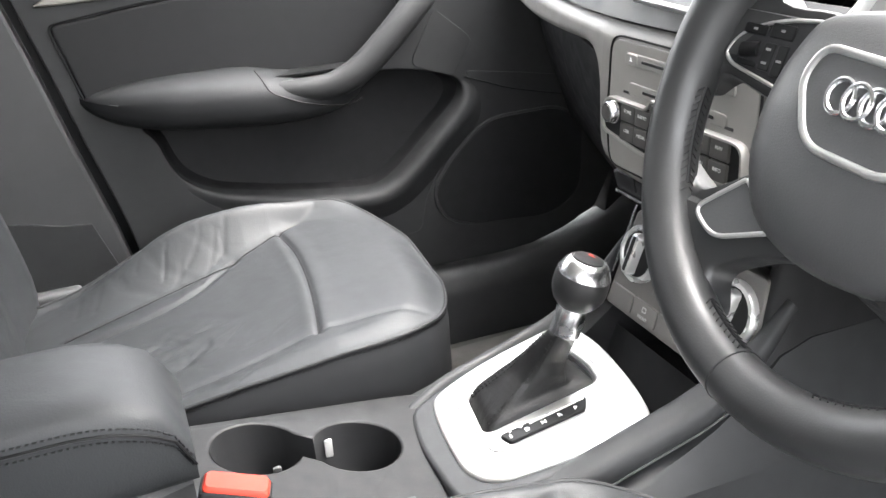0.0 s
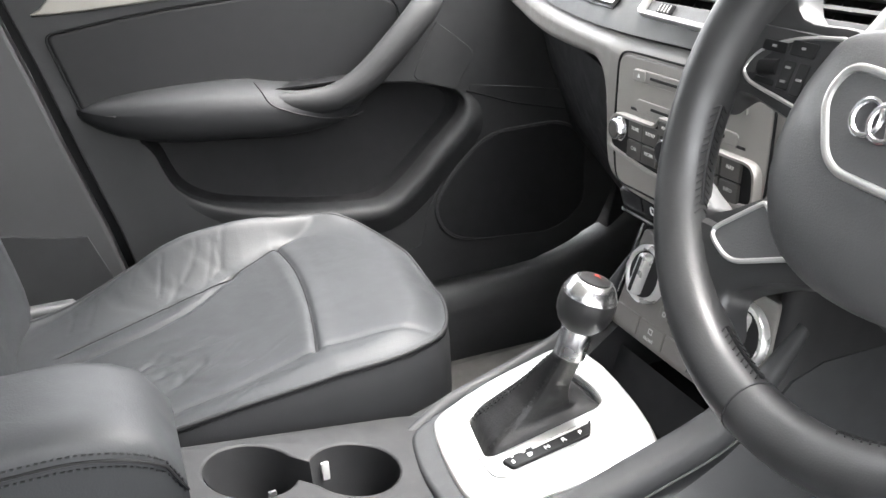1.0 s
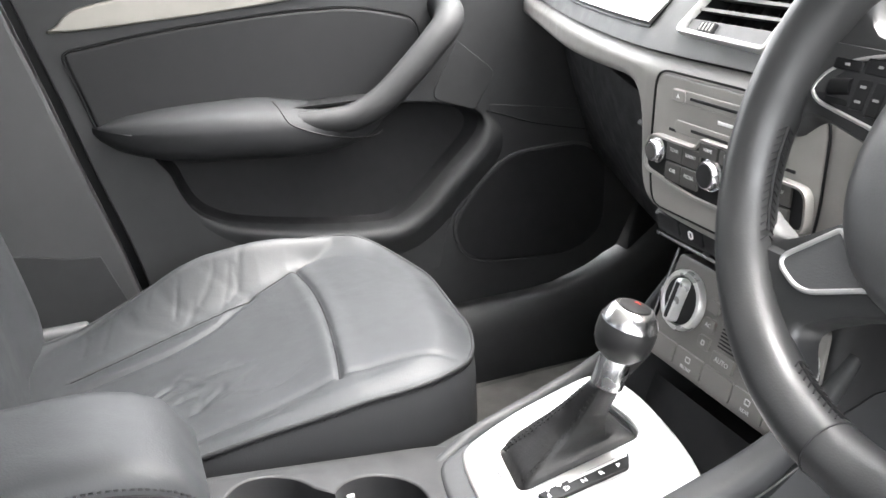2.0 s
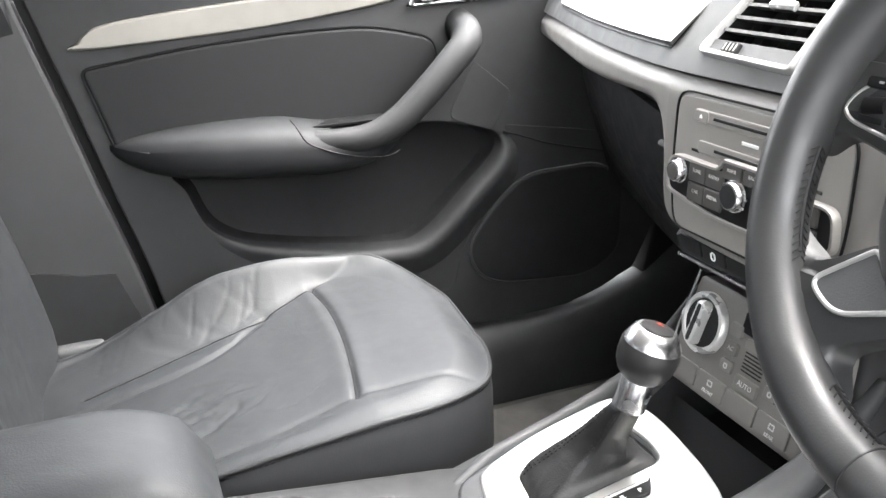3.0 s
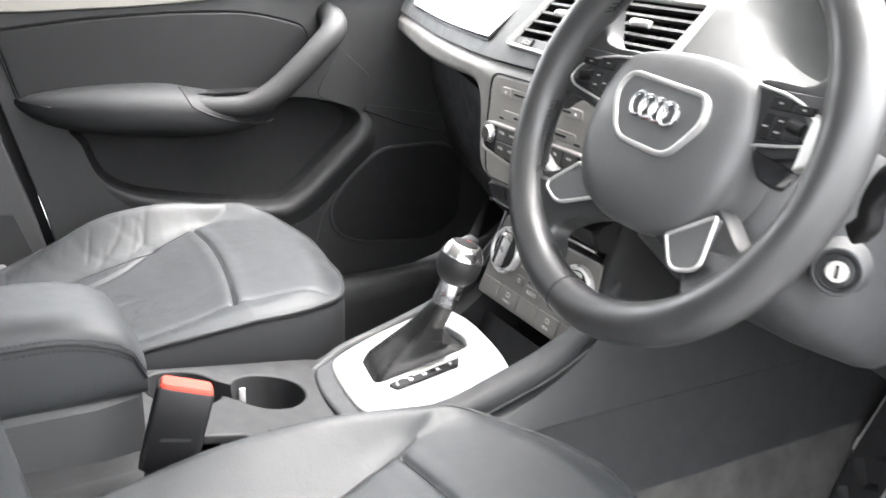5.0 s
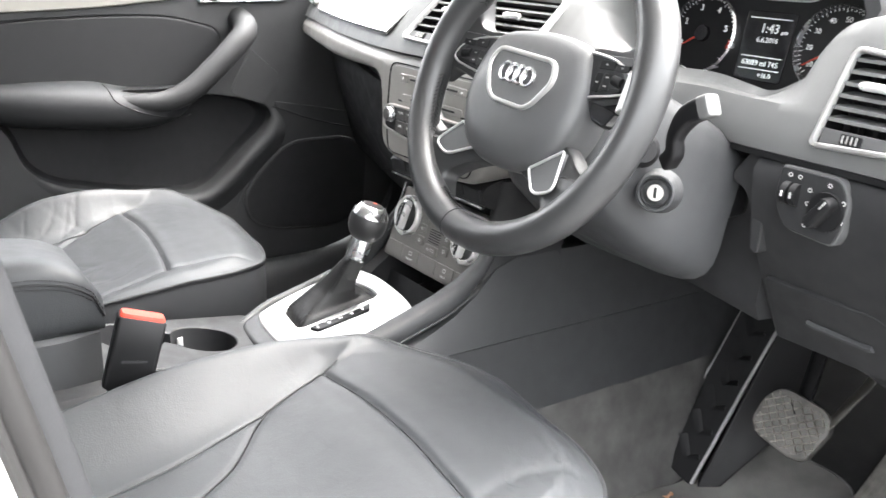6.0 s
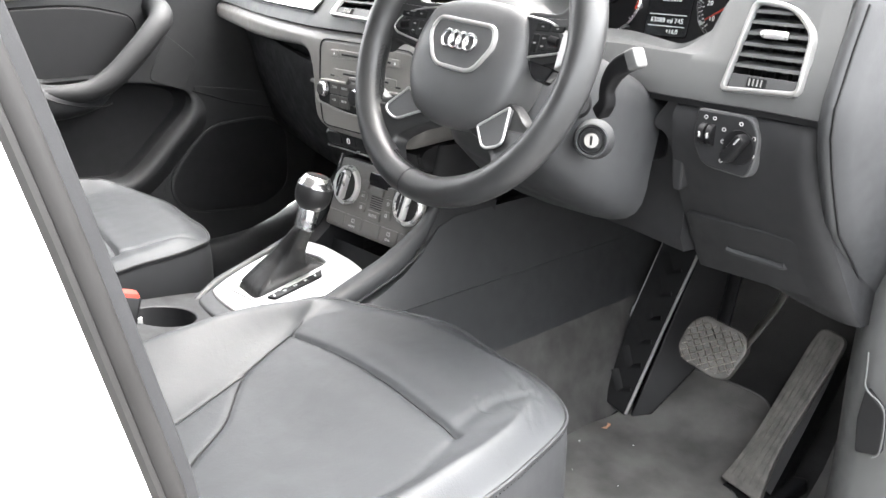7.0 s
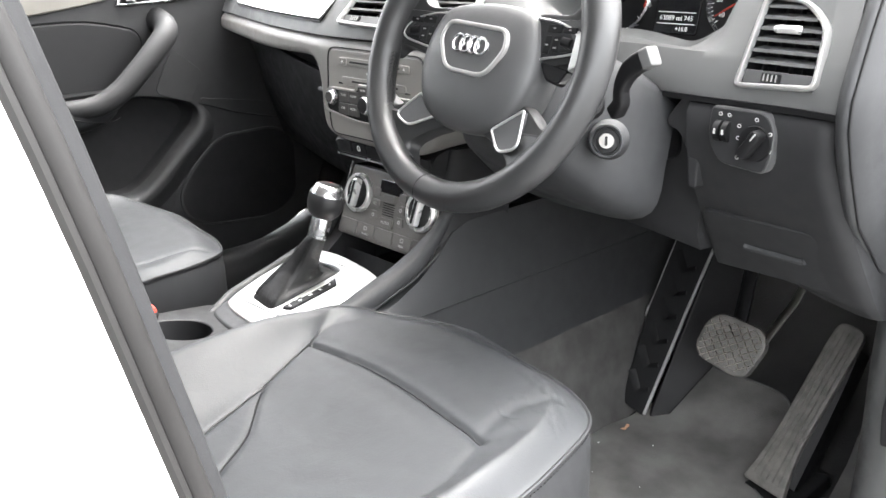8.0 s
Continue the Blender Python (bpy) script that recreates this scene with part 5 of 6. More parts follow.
part("panel", clim_slab([(-0.128, -0.050), (0.128, -0.050), (0.112, 0.062), (-0.112, 0.062)], 0, 0.03, 0.003, 0.006), PANEL, CLIM)
NC = Vector((1, 0, 0)).cross(VC)
for sg in (-1, 1):
    o = on_clim(sg * 0.082, 0.020)
    D = part("dial", turned([(0.0310, 0.0), (0.0310, 0.005), (0.0292, 0.0075), (0.0255, 0.0078), (0.0238, 0.005)], o, NC, 40), SILVER, CLIM, "silver dial ring")
    part("dial_face", turned([(0.0246, 0.004), (0.0240, 0.0062), (0.001, 0.0064)], o, NC, 32), PLASTIC_DARK, D)
    g = rounded(rect(0, 0, 0.013, 0.046), 0.0055, 5)
    gu = Vector((math.cos(radians(-8)), 0, 0)) + VC * math.sin(radians(-8))
    gv = NC.cross(gu)
    part("dial_grip", slab(g, o + NC * 0.017, gu, gv, 0.012, 0.003), SILVER, D, "silver dial grip")
    part("grip_core", slab(rounded(rect(0, 0, 0.006, 0.040), 0.003, 4), o + NC * 0.0175, gu, gv, 0.012, 0.001), PLASTIC_DARK, D)
part("display", clim_slab(rect(0, 0.041, 0.058, 0.020), 0.0015), GLOSS, CLIM, "small dark display")
for k in range(6):
    part("mic_slot", clim_slab(rect(0.0, 0.016 - k * 0.0035, 0.030, 0.0014), 0.0008, r=0.0004), BLACK, CLIM)
for x, h, w, hh in ((0, 0.024, 0.032, 0.011), (0, -0.013, 0.034, 0.014), (-0.034, 0.030, 0.018, 0.013), (-0.034, 0.012, 0.018, 0.013), (-0.034, -0.006, 0.018, 0.013), (0.034, 0.030, 0.018, 0.013), (0.034, 0.012, 0.018, 0.013), (0.034, -0.006, 0.018, 0.013)):
    part("climate_key", clim_slab(rect(x, h, w, hh), 0.003), PANEL, CLIM)
for k in range(5):
    x = -0.096 + k * 0.048
    part("climate_key", clim_slab(rect(x, -0.034, 0.0465, 0.021), 0.0025), PANEL, CLIM)
for x in (-0.052, 0.052):
    lettering("key_word", "FRONT" if x < 0 else "REAR", on_clim(x * 0.93, -0.040, 0.0028), (1, 0, 0), VC, 0.005, LETTER, CLIM)
    part("key_mark", clim_slab(rect(x * 0.93, -0.031, 0.008, 0.006), 0.0028, 0.001, 0.0, 0.001, holes=[rounded(rect(x * 0.93, -0.031, 0.0055, 0.0035), 0.001, 4)]), LETTER, CLIM)
lettering("key_word", "AUTO", on_clim(0, -0.013, 0.0033), (1, 0, 0), VC, 0.007, LETTER, CLIM)
for x, h in ((-0.034, -0.006), (0.034, 0.012), (0.034, -0.006)):
    part("key_mark", clim_slab(rect(x, h, 0.006, 0.0055), 0.0033, 0.001, 0.0, 0.002, holes=[rounded(rect(x, h, 0.003, 0.0025), 0.001, 3)]), LETTER, CLIM)
lettering("key_word", "AC", on_clim(-0.034, 0.012, 0.0033), (1, 0, 0), VC, 0.006, LETTER, CLIM)
edge = [on_clim(lerp((-0.050, 0.062), (-0.126, -0.110), h), h, -0.002) for h in np.linspace(-0.050, 0.062, 8)]
part("panel_side", loft([[e, e + Vector((-0.004, 0.004, 0)), e + Vector((-0.008, 0.09, 0)), e + Vector((0, 0.09, 0))] for e in edge]), PLASTIC_DARK, CLIM, "dark side of the climate panel", angle=40)
edge = [on_clim(lerp((-0.050, 0.062), (0.126, 0.112), h), h, -0.003) for h in np.linspace(-0.055, 0.115, 12)]
part("panel_side", loft([[e + Vector((-0.01, 0.006, 0)), e, e + Vector((0.006, 0.003, 0)), e + Vector((0.011, 0.012, 0)), e + Vector((0.014, 0.03, 0)), e + Vector((0.016, 0.13, 0)), e + Vector((0, 0.13, 0))] for e in edge]), PLASTIC_DARK, CLIM, "dark grey side of the climate panel", angle=60)
part("storage_bin", loft([[(x, 0.300, 0.690), (x, 0.30, 0.655), (x, 0.40, 0.655), (x, 0.40, 0.64), (x, 0.28, 0.64)] for x in (-0.098, 0.098)]), PLASTIC_DARK, CLIM, "dark storage tray")
# chrome line drawn for the lit edge of the panel's side
part("lit_side_edge", tube([on_clim(-0.113, 0.066, 0.002), on_clim(-0.120, 0.03, 0.001), on_clim(-0.128, -0.015, 0.0)], 0.0016, 6), CHROME, CLIM)


# ---------- steering wheel ----------
WC = Vector((0.350, 0.169, 1.046))
WT = radians(22.3)
WN, WU, WV = Vector((0, -math.cos(WT), math.sin(WT))), Vector((1, 0, 0)), Vector((0, math.sin(WT), math.cos(WT)))
WHEEL = thing("steering_wheel", WC, "black leather four-spoke steering wheel with silver trim", "steering wheel")


def wp(a, b, h=0.0):
    return WC + WU * a + WV * b + WN * h


def wheel_slab(pts, h, depth, bev, holes=()):
    return slab(pts, wp(0, 0, h), WU, WV, depth, bev, holes=holes)


def roll(pts, deg):
    c, q = math.cos(radians(deg)), math.sin(radians(deg))
    return [Vector((p[0] * c - p[1] * q, p[0] * q + p[1] * c)) for p in pts]


def polar(r, deg):
    return (r * math.cos(radians(deg)), r * math.sin(radians(deg)))


def wr(a, b, h=0.0):
    """A place in the wheel's plane from the centre of the rim."""
    return wp(a + 0.0025, b - 0.0030, h)


RM, RR = 0.1540, 0.0156


def grip(deg):
    """The rim swells where the thumbs lie and thins at the top and the bottom."""
    return 1 + 0.10 * math.exp(-((deg % 360 - 160) / 22) ** 2) + 0.10 * math.exp(-(((deg + 180) % 360 - 200) / 22) ** 2)


rings = []
for i in range(144):
    deg = 360 * i / 144
    an, rad = radians(deg), RR * grip(deg)
    rr = []
    for j in range(20):
        t = 2 * math.pi * j / 20
        q = RM + rad * math.cos(t) * (1.0 if math.cos(t) > 0 else 1.12)
        rr.append(wr(q * math.cos(an), q * math.sin(an), 1.12 * rad * math.sin(t)))
    rings.append(rr)
rings.append(rings[0])
bm = loft(rings, caps=False)
bmesh.ops.remove_doubles(bm, verts=bm.verts, dist=1e-6)
part("rim", bm, WHEEL_LEATHER, WHEEL, "smooth worn black leather rim", angle=80)
for deg in (260, 100):
    an = radians(deg)
    c = wr(RM * math.cos(an), RM * math.sin(an))
    e1, e2 = (wr(math.cos(an), math.sin(an)) - wr(0, 0)), WN
    rad = RR * grip(deg)
    part("rim_seam", tube([c + e1 * (rad * (1.012 if math.cos(t) > 0 else 1.13) * math.cos(t)) + e2 * (rad * 1.13 * math.sin(t)) for t in np.linspace(0, 2 * math.pi, 28, endpoint=False)], 0.0006, 5, closed=True), PLASTIC_DARK, WHEEL)
# laced stitching on the inner edge of the rim: a sunk seam with a thread to each side
for a0, a1 in ((183, 210), (242, 259), (281, 298), (330, 357), (100, 146), (34, 80)):
    bm, lace = bmesh.new(), bmesh.new()
    for k, d in enumerate(np.arange(a0, a1, 1.9)):
        rad = RR * grip(d)
        for sg in (-1, 1):
            t0, t1 = math.pi + sg * 0.06, math.pi + sg * 0.30
            q0, q1 = RM + 1.135 * rad * math.cos(t0), RM + 1.135 * rad * math.cos(t1)
            an, an2 = radians(d), radians(d + 1.4)
            tube([wr(q0 * math.cos(an), q0 * math.sin(an), -1.13 * rad * math.sin(t0)), wr(q1 * math.cos(an2), q1 * math.sin(an2), -1.13 * rad * math.sin(t1))], 0.00048, 5, bm=bm)
    part("rim_stitch", bm, BLACK, WHEEL, "laced thread on the inner edge")
    tube([wr((RM - 1.125 * RR * grip(d)) * math.cos(radians(d)), (RM - 1.125 * RR * grip(d)) * math.sin(radians(d))) for d in np.arange(a0, a1, 1.5)], 0.0012, 6, bm=lace)
    part("rim_joint", lace, BLACK, WHEEL)
# airbag pad: domed, its edge turned down all round
pad = spline([(-0.076, 0.026), (-0.058, 0.047), (0.0, 0.054), (0.058, 0.047), (0.076, 0.026), (0.084, -0.006), (0.080, -0.040), (0.062, -0.068), (0.035, -0.082), (0.0, -0.086), (-0.035, -0.082), (-0.062, -0.068), (-0.080, -0.040), (-0.084, -0.006)], 5, closed=True)
rings = []
for s, h in ((0.92, -0.046), (0.97, -0.032), (0.992, -0.020), (1.0, -0.012), (0.992, -0.006), (0.965, -0.001), (0.92, 0.0030), (0.84, 0.0066), (0.70, 0.0096), (0.5, 0.0113), (0.25, 0.0122), (0.02, 0.0125)):
    rings.append([wp(p.x * s, (p.y + 0.012) * s - 0.012, h) for p in pad])
part("airbag_pad", loft(rings), PLASTIC_MID, WHEEL, "domed grey airbag pad", angle=70)
sh = roll(rounded([(-0.051, 0.006), (-0.043, 0.027), (0.045, 0.027), (0.053, 0.006), (0.032, -0.028), (-0.030, -0.028)], [0.014, 0.012, 0.012, 0.014, 0.015, 0.015], 6), -4)
sh = sh if area(sh) > 0 else sh[::-1]
part("badge_frame", wheel_slab(sh, 0.0150, 0.008, 0.0022, holes=[inset(sh, 0.0048)]), SATIN, WHEEL, "satin silver badge frame")
part("badge_bed", wheel_slab(inset(sh, 0.0040), 0.0130, 0.006, 0.0005), PLASTIC_MID, WHEEL, "smooth badge bed")
for k in range(4):
    c = roll([(-0.0175 + 0.0113 * k, 0.0035)], -4)[0]
    part("badge_ring", tube([wp(c[0] + 0.0087 * math.cos(t), c[1] + 0.0087 * math.sin(t), 0.0142 + 0.0004 * (k % 2)) for t in np.linspace(0, 2 * math.pi, 30, endpoint=False)], 0.0017, 8, closed=True), CHROME, WHEEL, "plain chrome ring")
lettering("airbag_word", "AIRBAG", wp(-0.036, -0.054, 0.0066), WU * math.cos(0.1) - WV * math.sin(0.1), WV, 0.0078, PLASTIC_MID, WHEEL, depth=0.0007)


def rise_to_rim(w):
    """The spokes rise a little from the hub to the rim."""
    r = (w - WC - WN * (w - WC).dot(WN)).length
    return w + WN * lerp((0.06, 0.105, 0.135, 0.150, 0.157), (-0.004, -0.003, 0.000, 0.006, 0.008), r)


def on_spoke(pts, h, depth, bev):
    return slab(pts, wp(0, 0, h), WU, WV, depth, bev, warp=rise_to_rim)


def web(pts, h):
    return on_spoke([Vector((p.x, p.y)) for p in spline([(*p, 0) for p in pts], 5, closed=True)], h, 0.020, 0.005)


for sg in (-1, 1):
    flip = lambda pts: [(sg * -x, y) for x, y in pts]
    # upper spoke that carries the buttons, flared into the rim
    up = [polar(0.155, 140), polar(0.142, 147), (-0.106, 0.050), (-0.060, 0.046), (-0.050, 0.010), (-0.064, -0.012), (-0.100, -0.005), polar(0.131, 180), polar(0.145, 185), polar(0.157, 182), polar(0.158, 160)]
    part("upper_spoke", web(flip(up), -0.006), WHEEL_LEATHER, WHEEL, "leather-covered upper spoke")
    # lower spoke, flared into the rim
    low = [polar(0.156, 200), polar(0.139, 207), (-0.108, -0.067), (-0.075, -0.046), (-0.045, -0.043), (-0.024, -0.078), (-0.054, -0.094), polar(0.134, 236), polar(0.146, 244), polar(0.158, 242), polar(0.159, 220)]
    part("lower_spoke", web(flip(low), -0.004), WHEEL_LEATHER, WHEEL, "leather-covered lower spoke")
    quad = [(-0.072, -0.052), (-0.103, -0.080), (-0.080, -0.091), (-0.040, -0.074)] if sg < 0 else [(0.084, -0.053), (0.090, -0.092), (0.064, -0.100), (0.047, -0.078)]
    tr = [Vector(p) for p in rounded(quad, [0.003, 0.010, 0.010, 0.003], 6)]
    tr = tr if area(tr) > 0 else tr[::-1]
    TRIM = part("spoke_plate", on_spoke(tr, 0.0020, 0.008, 0.0012), PLASTIC_MID, WHEEL, "grey spoke plate")
    part("spoke_trim", tube([rise_to_rim(wp(p.x, p.y, 0.0018)) for p in tr], 0.0016, 8, closed=True), SATIN, TRIM, "satin spoke trim line")
    # button pod: a leaf-shaped bezel with roller and keys
    pod = [Vector((sg * -p.x * 0.945, p.y)) for p in spline([(-0.137, 0.015, 0), (-0.130, 0.026, 0), (-0.112, 0.035, 0), (-0.085, 0.040, 0), (-0.060, 0.038, 0), (-0.055, 0.010, 0), (-0.066, -0.004, 0), (-0.090, 0.001, 0), (-0.120, 0.006, 0), (-0.132, 0.009, 0)], 5, closed=True)]
    pod = pod if area(pod) > 0 else pod[::-1]
    POD = part("button_pod", on_spoke(pod, -0.002, 0.012, 0.002), PLASTIC_DARK, WHEEL, "dark button pod")
    part("pod_trim", tube([rise_to_rim(wp(p.x, p.y, -0.0024)) for p in pod], 0.0013, 6, closed=True), SATIN, POD, "bright line round the buttons")
    part("roller", tube([rise_to_rim(wp(sg * 0.1185, 0.0175, -0.003)), rise_to_rim(wp(sg * 0.1060, 0.0195, -0.003))], 0.0050, 14), BLACK, POD, "knurled roller")
    for x0, x1, y0, y1 in ((0.104, 0.122, 0.0272, 0.0335), (0.083, 0.102, 0.0272, 0.0360), (0.093, 0.103, 0.008, 0.0245), (0.083, 0.0915, 0.006, 0.0245), (0.104, 0.120, 0.0085, 0.0125)):
        part("pod_key", on_spoke(rounded([(sg * x0, y0), (sg * x1, y0), (sg * x1, y1), (sg * x0, y1)], 0.0015, 3), -0.0008, 0.004, 0.0008), BLACK, POD)
    for x, y, w in ((0.113, 0.0305, 0.003), (0.092, 0.0320, 0.003), (0.098, 0.0205, 0.004), (0.098, 0.0125, 0.004), (0.087, 0.0150, 0.004)):
        part("pod_mark", on_spoke(rounded(rect(sg * x, y, w, 0.0014), 0.0004, 3), -0.0004, 0.001, 0.0), PALE, POD)
    if sg > 0:
        part("pod_strip", on_spoke(rounded([(0.1235, -0.010), (0.136, -0.004), (0.139, 0.024), (0.123, 0.031)], 0.003, 3), 0.0005, 0.006, 0.002), SATIN, POD, "satin silver strip beside the buttons")
        part("pod_skirt", on_spoke(rounded([(0.079, -0.001), (0.122, -0.008), (0.112, -0.024), (0.094, -0.020)], 0.005, 4), -0.004, 0.010, 0.002), GLOSS, POD, "gloss black lower edge of the pod")
# hub behind the pad
part("hub", tube([wp(0, -0.01, -0.020), wp(0, -0.01, -0.070)], [0.066, 0.050], 24), PLASTIC_DARK, WHEEL)

# ---------- steering column ----------
COL = thing("steering_column", WC - WN * 0.1, "grey moulded steering column shroud with ignition lock", "steering column")


def col_ring(d, w, up, dn, e=0.5):
    rr = []
    for i in range(30):
        t = 2 * math.pi * i / 30
        c, s = math.cos(t), math.sin(t)
        spread = 1 + (0.22 * min(1.0, max(0.0, (d - 0.06) / 0.1)) * -s if c > 0 and s < 0 else 0.0)
        rr.append(wp((w * spread * (0.92 - 0.12 * s)) * abs(c) ** e * (1 if c > 0 else -1), (up if s > 0 else dn) * abs(s) ** e * (1 if s > 0 else -1), -d))
    return rr


part("shroud", loft([col_ring(0.045, 0.050, 0.03, 0.050), col_ring(0.055, 0.075, 0.040, 0.075), col_ring(0.09, 0.092, 0.046, 0.100), col_ring(0.14, 0.100, 0.046, 0.118), col_ring(0.20, 0.102, 0.044, 0.128), col_ring(0.25, 0.102, 0.04, 0.130)]), PLASTIC, COL, "grey column shroud", angle=60)
IG = Vector((0.471, 0.236, 0.957))
ign = Vector((0.52, -0.82, 0.16)).normalized()
LOCK = part("lock_bezel", turned([(0.022, -0.03), (0.0185, 0.0), (0.0175, 0.003), (0.0160, 0.0035), (0.0145, 0.001)], IG, ign, 32), PLASTIC, COL, "ignition lock bezel")
part("lock_ring", turned([(0.0145, 0.0005), (0.0132, 0.0030), (0.0122, 0.0010)], IG, ign, 28), PLASTIC_DARK, LOCK)
part("lock_barrel", turned([(0.0120, 0.0), (0.0080, 0.0005), (0.0075, 0.0032), (0.0005, 0.0036)], IG, ign, 28), BAND_SILVER, LOCK, "chrome key barrel")
ku = ign.cross(Vector((0, 0, 1))).normalized()
part("key_slot", slab(rounded(rect(0, 0, 0.0028, 0.010), 0.001, 3), IG + ign * 0.0040, -ku, ign.cross(-ku), 0.002, 0.0), BLACK, LOCK)
# stalk
def paddle(path, half, tall):
    rings = []
    for i, p in enumerate(path):
        d = (path[min(i + 1, len(path) - 1)] - path[max(i - 1, 0)]).normalized()
        side = Vector((0.15, 1, 0))
        side = (side - d * side.dot(d)).normalized()
        w = d.cross(side)
        rings.append([p + side * q.x + w * q.y for q in rounded([(-half[i], -tall[i]), (half[i], -tall[i]), (half[i], tall[i]), (-half[i], tall[i])], 0.004, 3)])
    return rings


sp = spline([(0.478, 0.240, 0.988), (0.490, 0.233, 1.000), (0.493, 0.228, 1.014), (0.500, 0.226, 1.028), (0.510, 0.225, 1.039), (0.523, 0.224, 1.046)], 4)
pr = paddle(sp, [lerp((0, 8, 14, 20), (0.008, 0.007, 0.008, 0.0085), i) for i in range(21)], [lerp((0, 8, 14, 20), (0.008, 0.0065, 0.009, 0.010), i) for i in range(21)])
ST = part("stalk", loft(pr), BLACK, COL, "black wiper stalk with a grey end")
sd = (sp[-1] - sp[-3]).normalized()
part("stalk_end", loft([[p + sd * h + (sp[-1] - p) * k for p in pr[-1]] for h, k in ((0.0003, -0.02), (0.009, -0.02), (0.011, 0.06), (0.0115, 0.2))]), PLASTIC_SOFT, ST, "grey stalk end")
part("stalk_boot", turned([(0.018, -0.01), (0.017, 0.006), (0.012, 0.010)], (0.436, 0.248, 0.990), (0.9, -0.4, 0.2)), BLACK, COL)
part("gap_gaiter", block(0.28, 0.440, 0.385, 0.43, 0.90, 1.005, 0.012, 3), BLACK, COL, "black gaiter behind the column")

# ---------- instrument cluster ----------
CLU = thing("instrument_cluster", (0.363, 0.53, 1.08), "instrument cluster with two chrome-ringed dials and a small display", "instrument cluster")
CU, CV = Vector((1, 0, 0)), Vector((0, 0.20, 1)).normalized()
CN = CU.cross(CV)
CO = Vector((0.363, 0.520, 1.085))


def cp(a, b, h=0.0):
    return CO + CU * a + CV * b + CN * h


part("dial_housing", slab(rounded([(-0.16, -0.062), (0.16, -0.062), (0.165, 0.03), (0.10, 0.085), (-0.10, 0.085), (-0.165, 0.03)], 0.03, 5), cp(0, 0), CU, CV, 0.01, 0.0), BLACK, CLU)
part("hood", loft([[cp(a * s, b * s + (0.004 if s > 1.1 else 0), h) for a, b in ((-0.15, -0.03), (-0.165, 0.02), (-0.14, 0.07), (-0.07, 0.095), (0, 0.10), (0.07, 0.095), (0.14, 0.07), (0.165, 0.02), (0.15, -0.03))] for s, h in ((1.0, -0.005), (1.02, 0.06), (1.04, 0.10), (1.12, 0.10), (1.14, 0.02), (1.14, -0.06))], caps=False, closed=False), PLASTIC_DARK, CLU, "dark hood over the dials", angle=60)
for sg, nums in ((-1, ("1", "2", "3", "4", "5")), (1, ("10", "20", "30", "40", "50", "60", "70", "80"))):
    c = (sg * 0.091, -0.004)
    D = part("dial", turned([(0.0500, 0.0), (0.0495, 0.006), (0.0470, 0.0075), (0.0462, 0.002)], cp(*c), CN, 48), CHROME, CLU, "chrome dial ring")
    part("dial_face", turned([(0.0464, 0.0), (0.0460, 0.0022), (0.001, 0.0022)], cp(*c), CN, 40), BLACK, D)
    n = len(nums)
    for k, w in enumerate(nums):
        an = radians(205 - k * (190 / (n - 1)) if sg < 0 else 215 - k * 235 / (n - 1))
        lettering("dial_number", w, cp(c[0] + 0.033 * math.cos(an), c[1] + 0.033 * math.sin(an), 0.0026), CU, CV, 0.0105 if sg < 0 else 0.0085, WHITE_MARK, D)
    bm = bmesh.new()
    for k in range(41):
        an = radians(220 - k * 6.5)
        r0 = 0.0405 if k % 5 == 0 else 0.0425
        tube([cp(c[0] + r0 * math.cos(an), c[1] + r0 * math.sin(an), 0.0026), cp(c[0] + 0.0448 * math.cos(an), c[1] + 0.0448 * math.sin(an), 0.0026)], 0.0004, 4, bm=bm)
    part("dial_ticks", bm, WHITE_MARK, D)
    part("dial_hub", turned([(0.010, 0.002), (0.0095, 0.008), (0.001, 0.0085)], cp(*c), CN, 24), GLOSS, D)
    an = radians(212)
    part("needle", tube([cp(c[0] + 0.004 * math.cos(an), c[1] + 0.004 * math.sin(an), 0.006), cp(c[0] + 0.040 * math.cos(an), c[1] + 0.040 * math.sin(an), 0.006)], [0.0014, 0.0006], 6), RED, D, "red needle")
    part("red_zone", slab([(c[0] + 0.040 * math.cos(t), c[1] + 0.040 * math.sin(t)) for t in np.linspace(radians(-5), radians(-20), 5)] + [(c[0] + 0.045 * math.cos(t), c[1] + 0.045 * math.sin(t)) for t in np.linspace(radians(-20), radians(-5), 5)], cp(0, 0, 0.0028), CU, CV, 0.0006, 0.0), RED, D)
DISP = part("display", slab(rounded([(-0.032, -0.050), (0.032, -0.050), (0.034, 0.030), (-0.034, 0.030)], 0.004, 3), cp(0, 0, 0.002), CU, CV, 0.004, 0.001), GLOSS, CLU, "dark display with white characters")
lettering("display_word", "1:43", cp(0.002, 0.010, 0.0024), CU, CV, 0.0150, WHITE_MARK, DISP)
lettering("display_word", "pm", cp(0.0225, 0.0075, 0.0024), CU, CV, 0.007, WHITE_MARK, DISP)
lettering("display_word", "6.6.2016", cp(0.002, -0.003, 0.0024), CU, CV, 0.0085, WHITE_MARK, DISP)
lettering("display_word", "63089 mi 745", cp(0.0, -0.030, 0.0024), CU, CV, 0.0090, WHITE_MARK, DISP)
lettering("display_word", "+16.0", cp(0.010, -0.0435, 0.0024), CU, CV, 0.0080, WHITE_MARK, DISP)
for h in (0.022, -0.0225, -0.037):
    part("display_rule", slab(rect(0, h, 0.056, 0.0010), cp(0, 0, 0.0024), CU, CV, 0.0004, 0.0), WHITE_MARK, DISP)
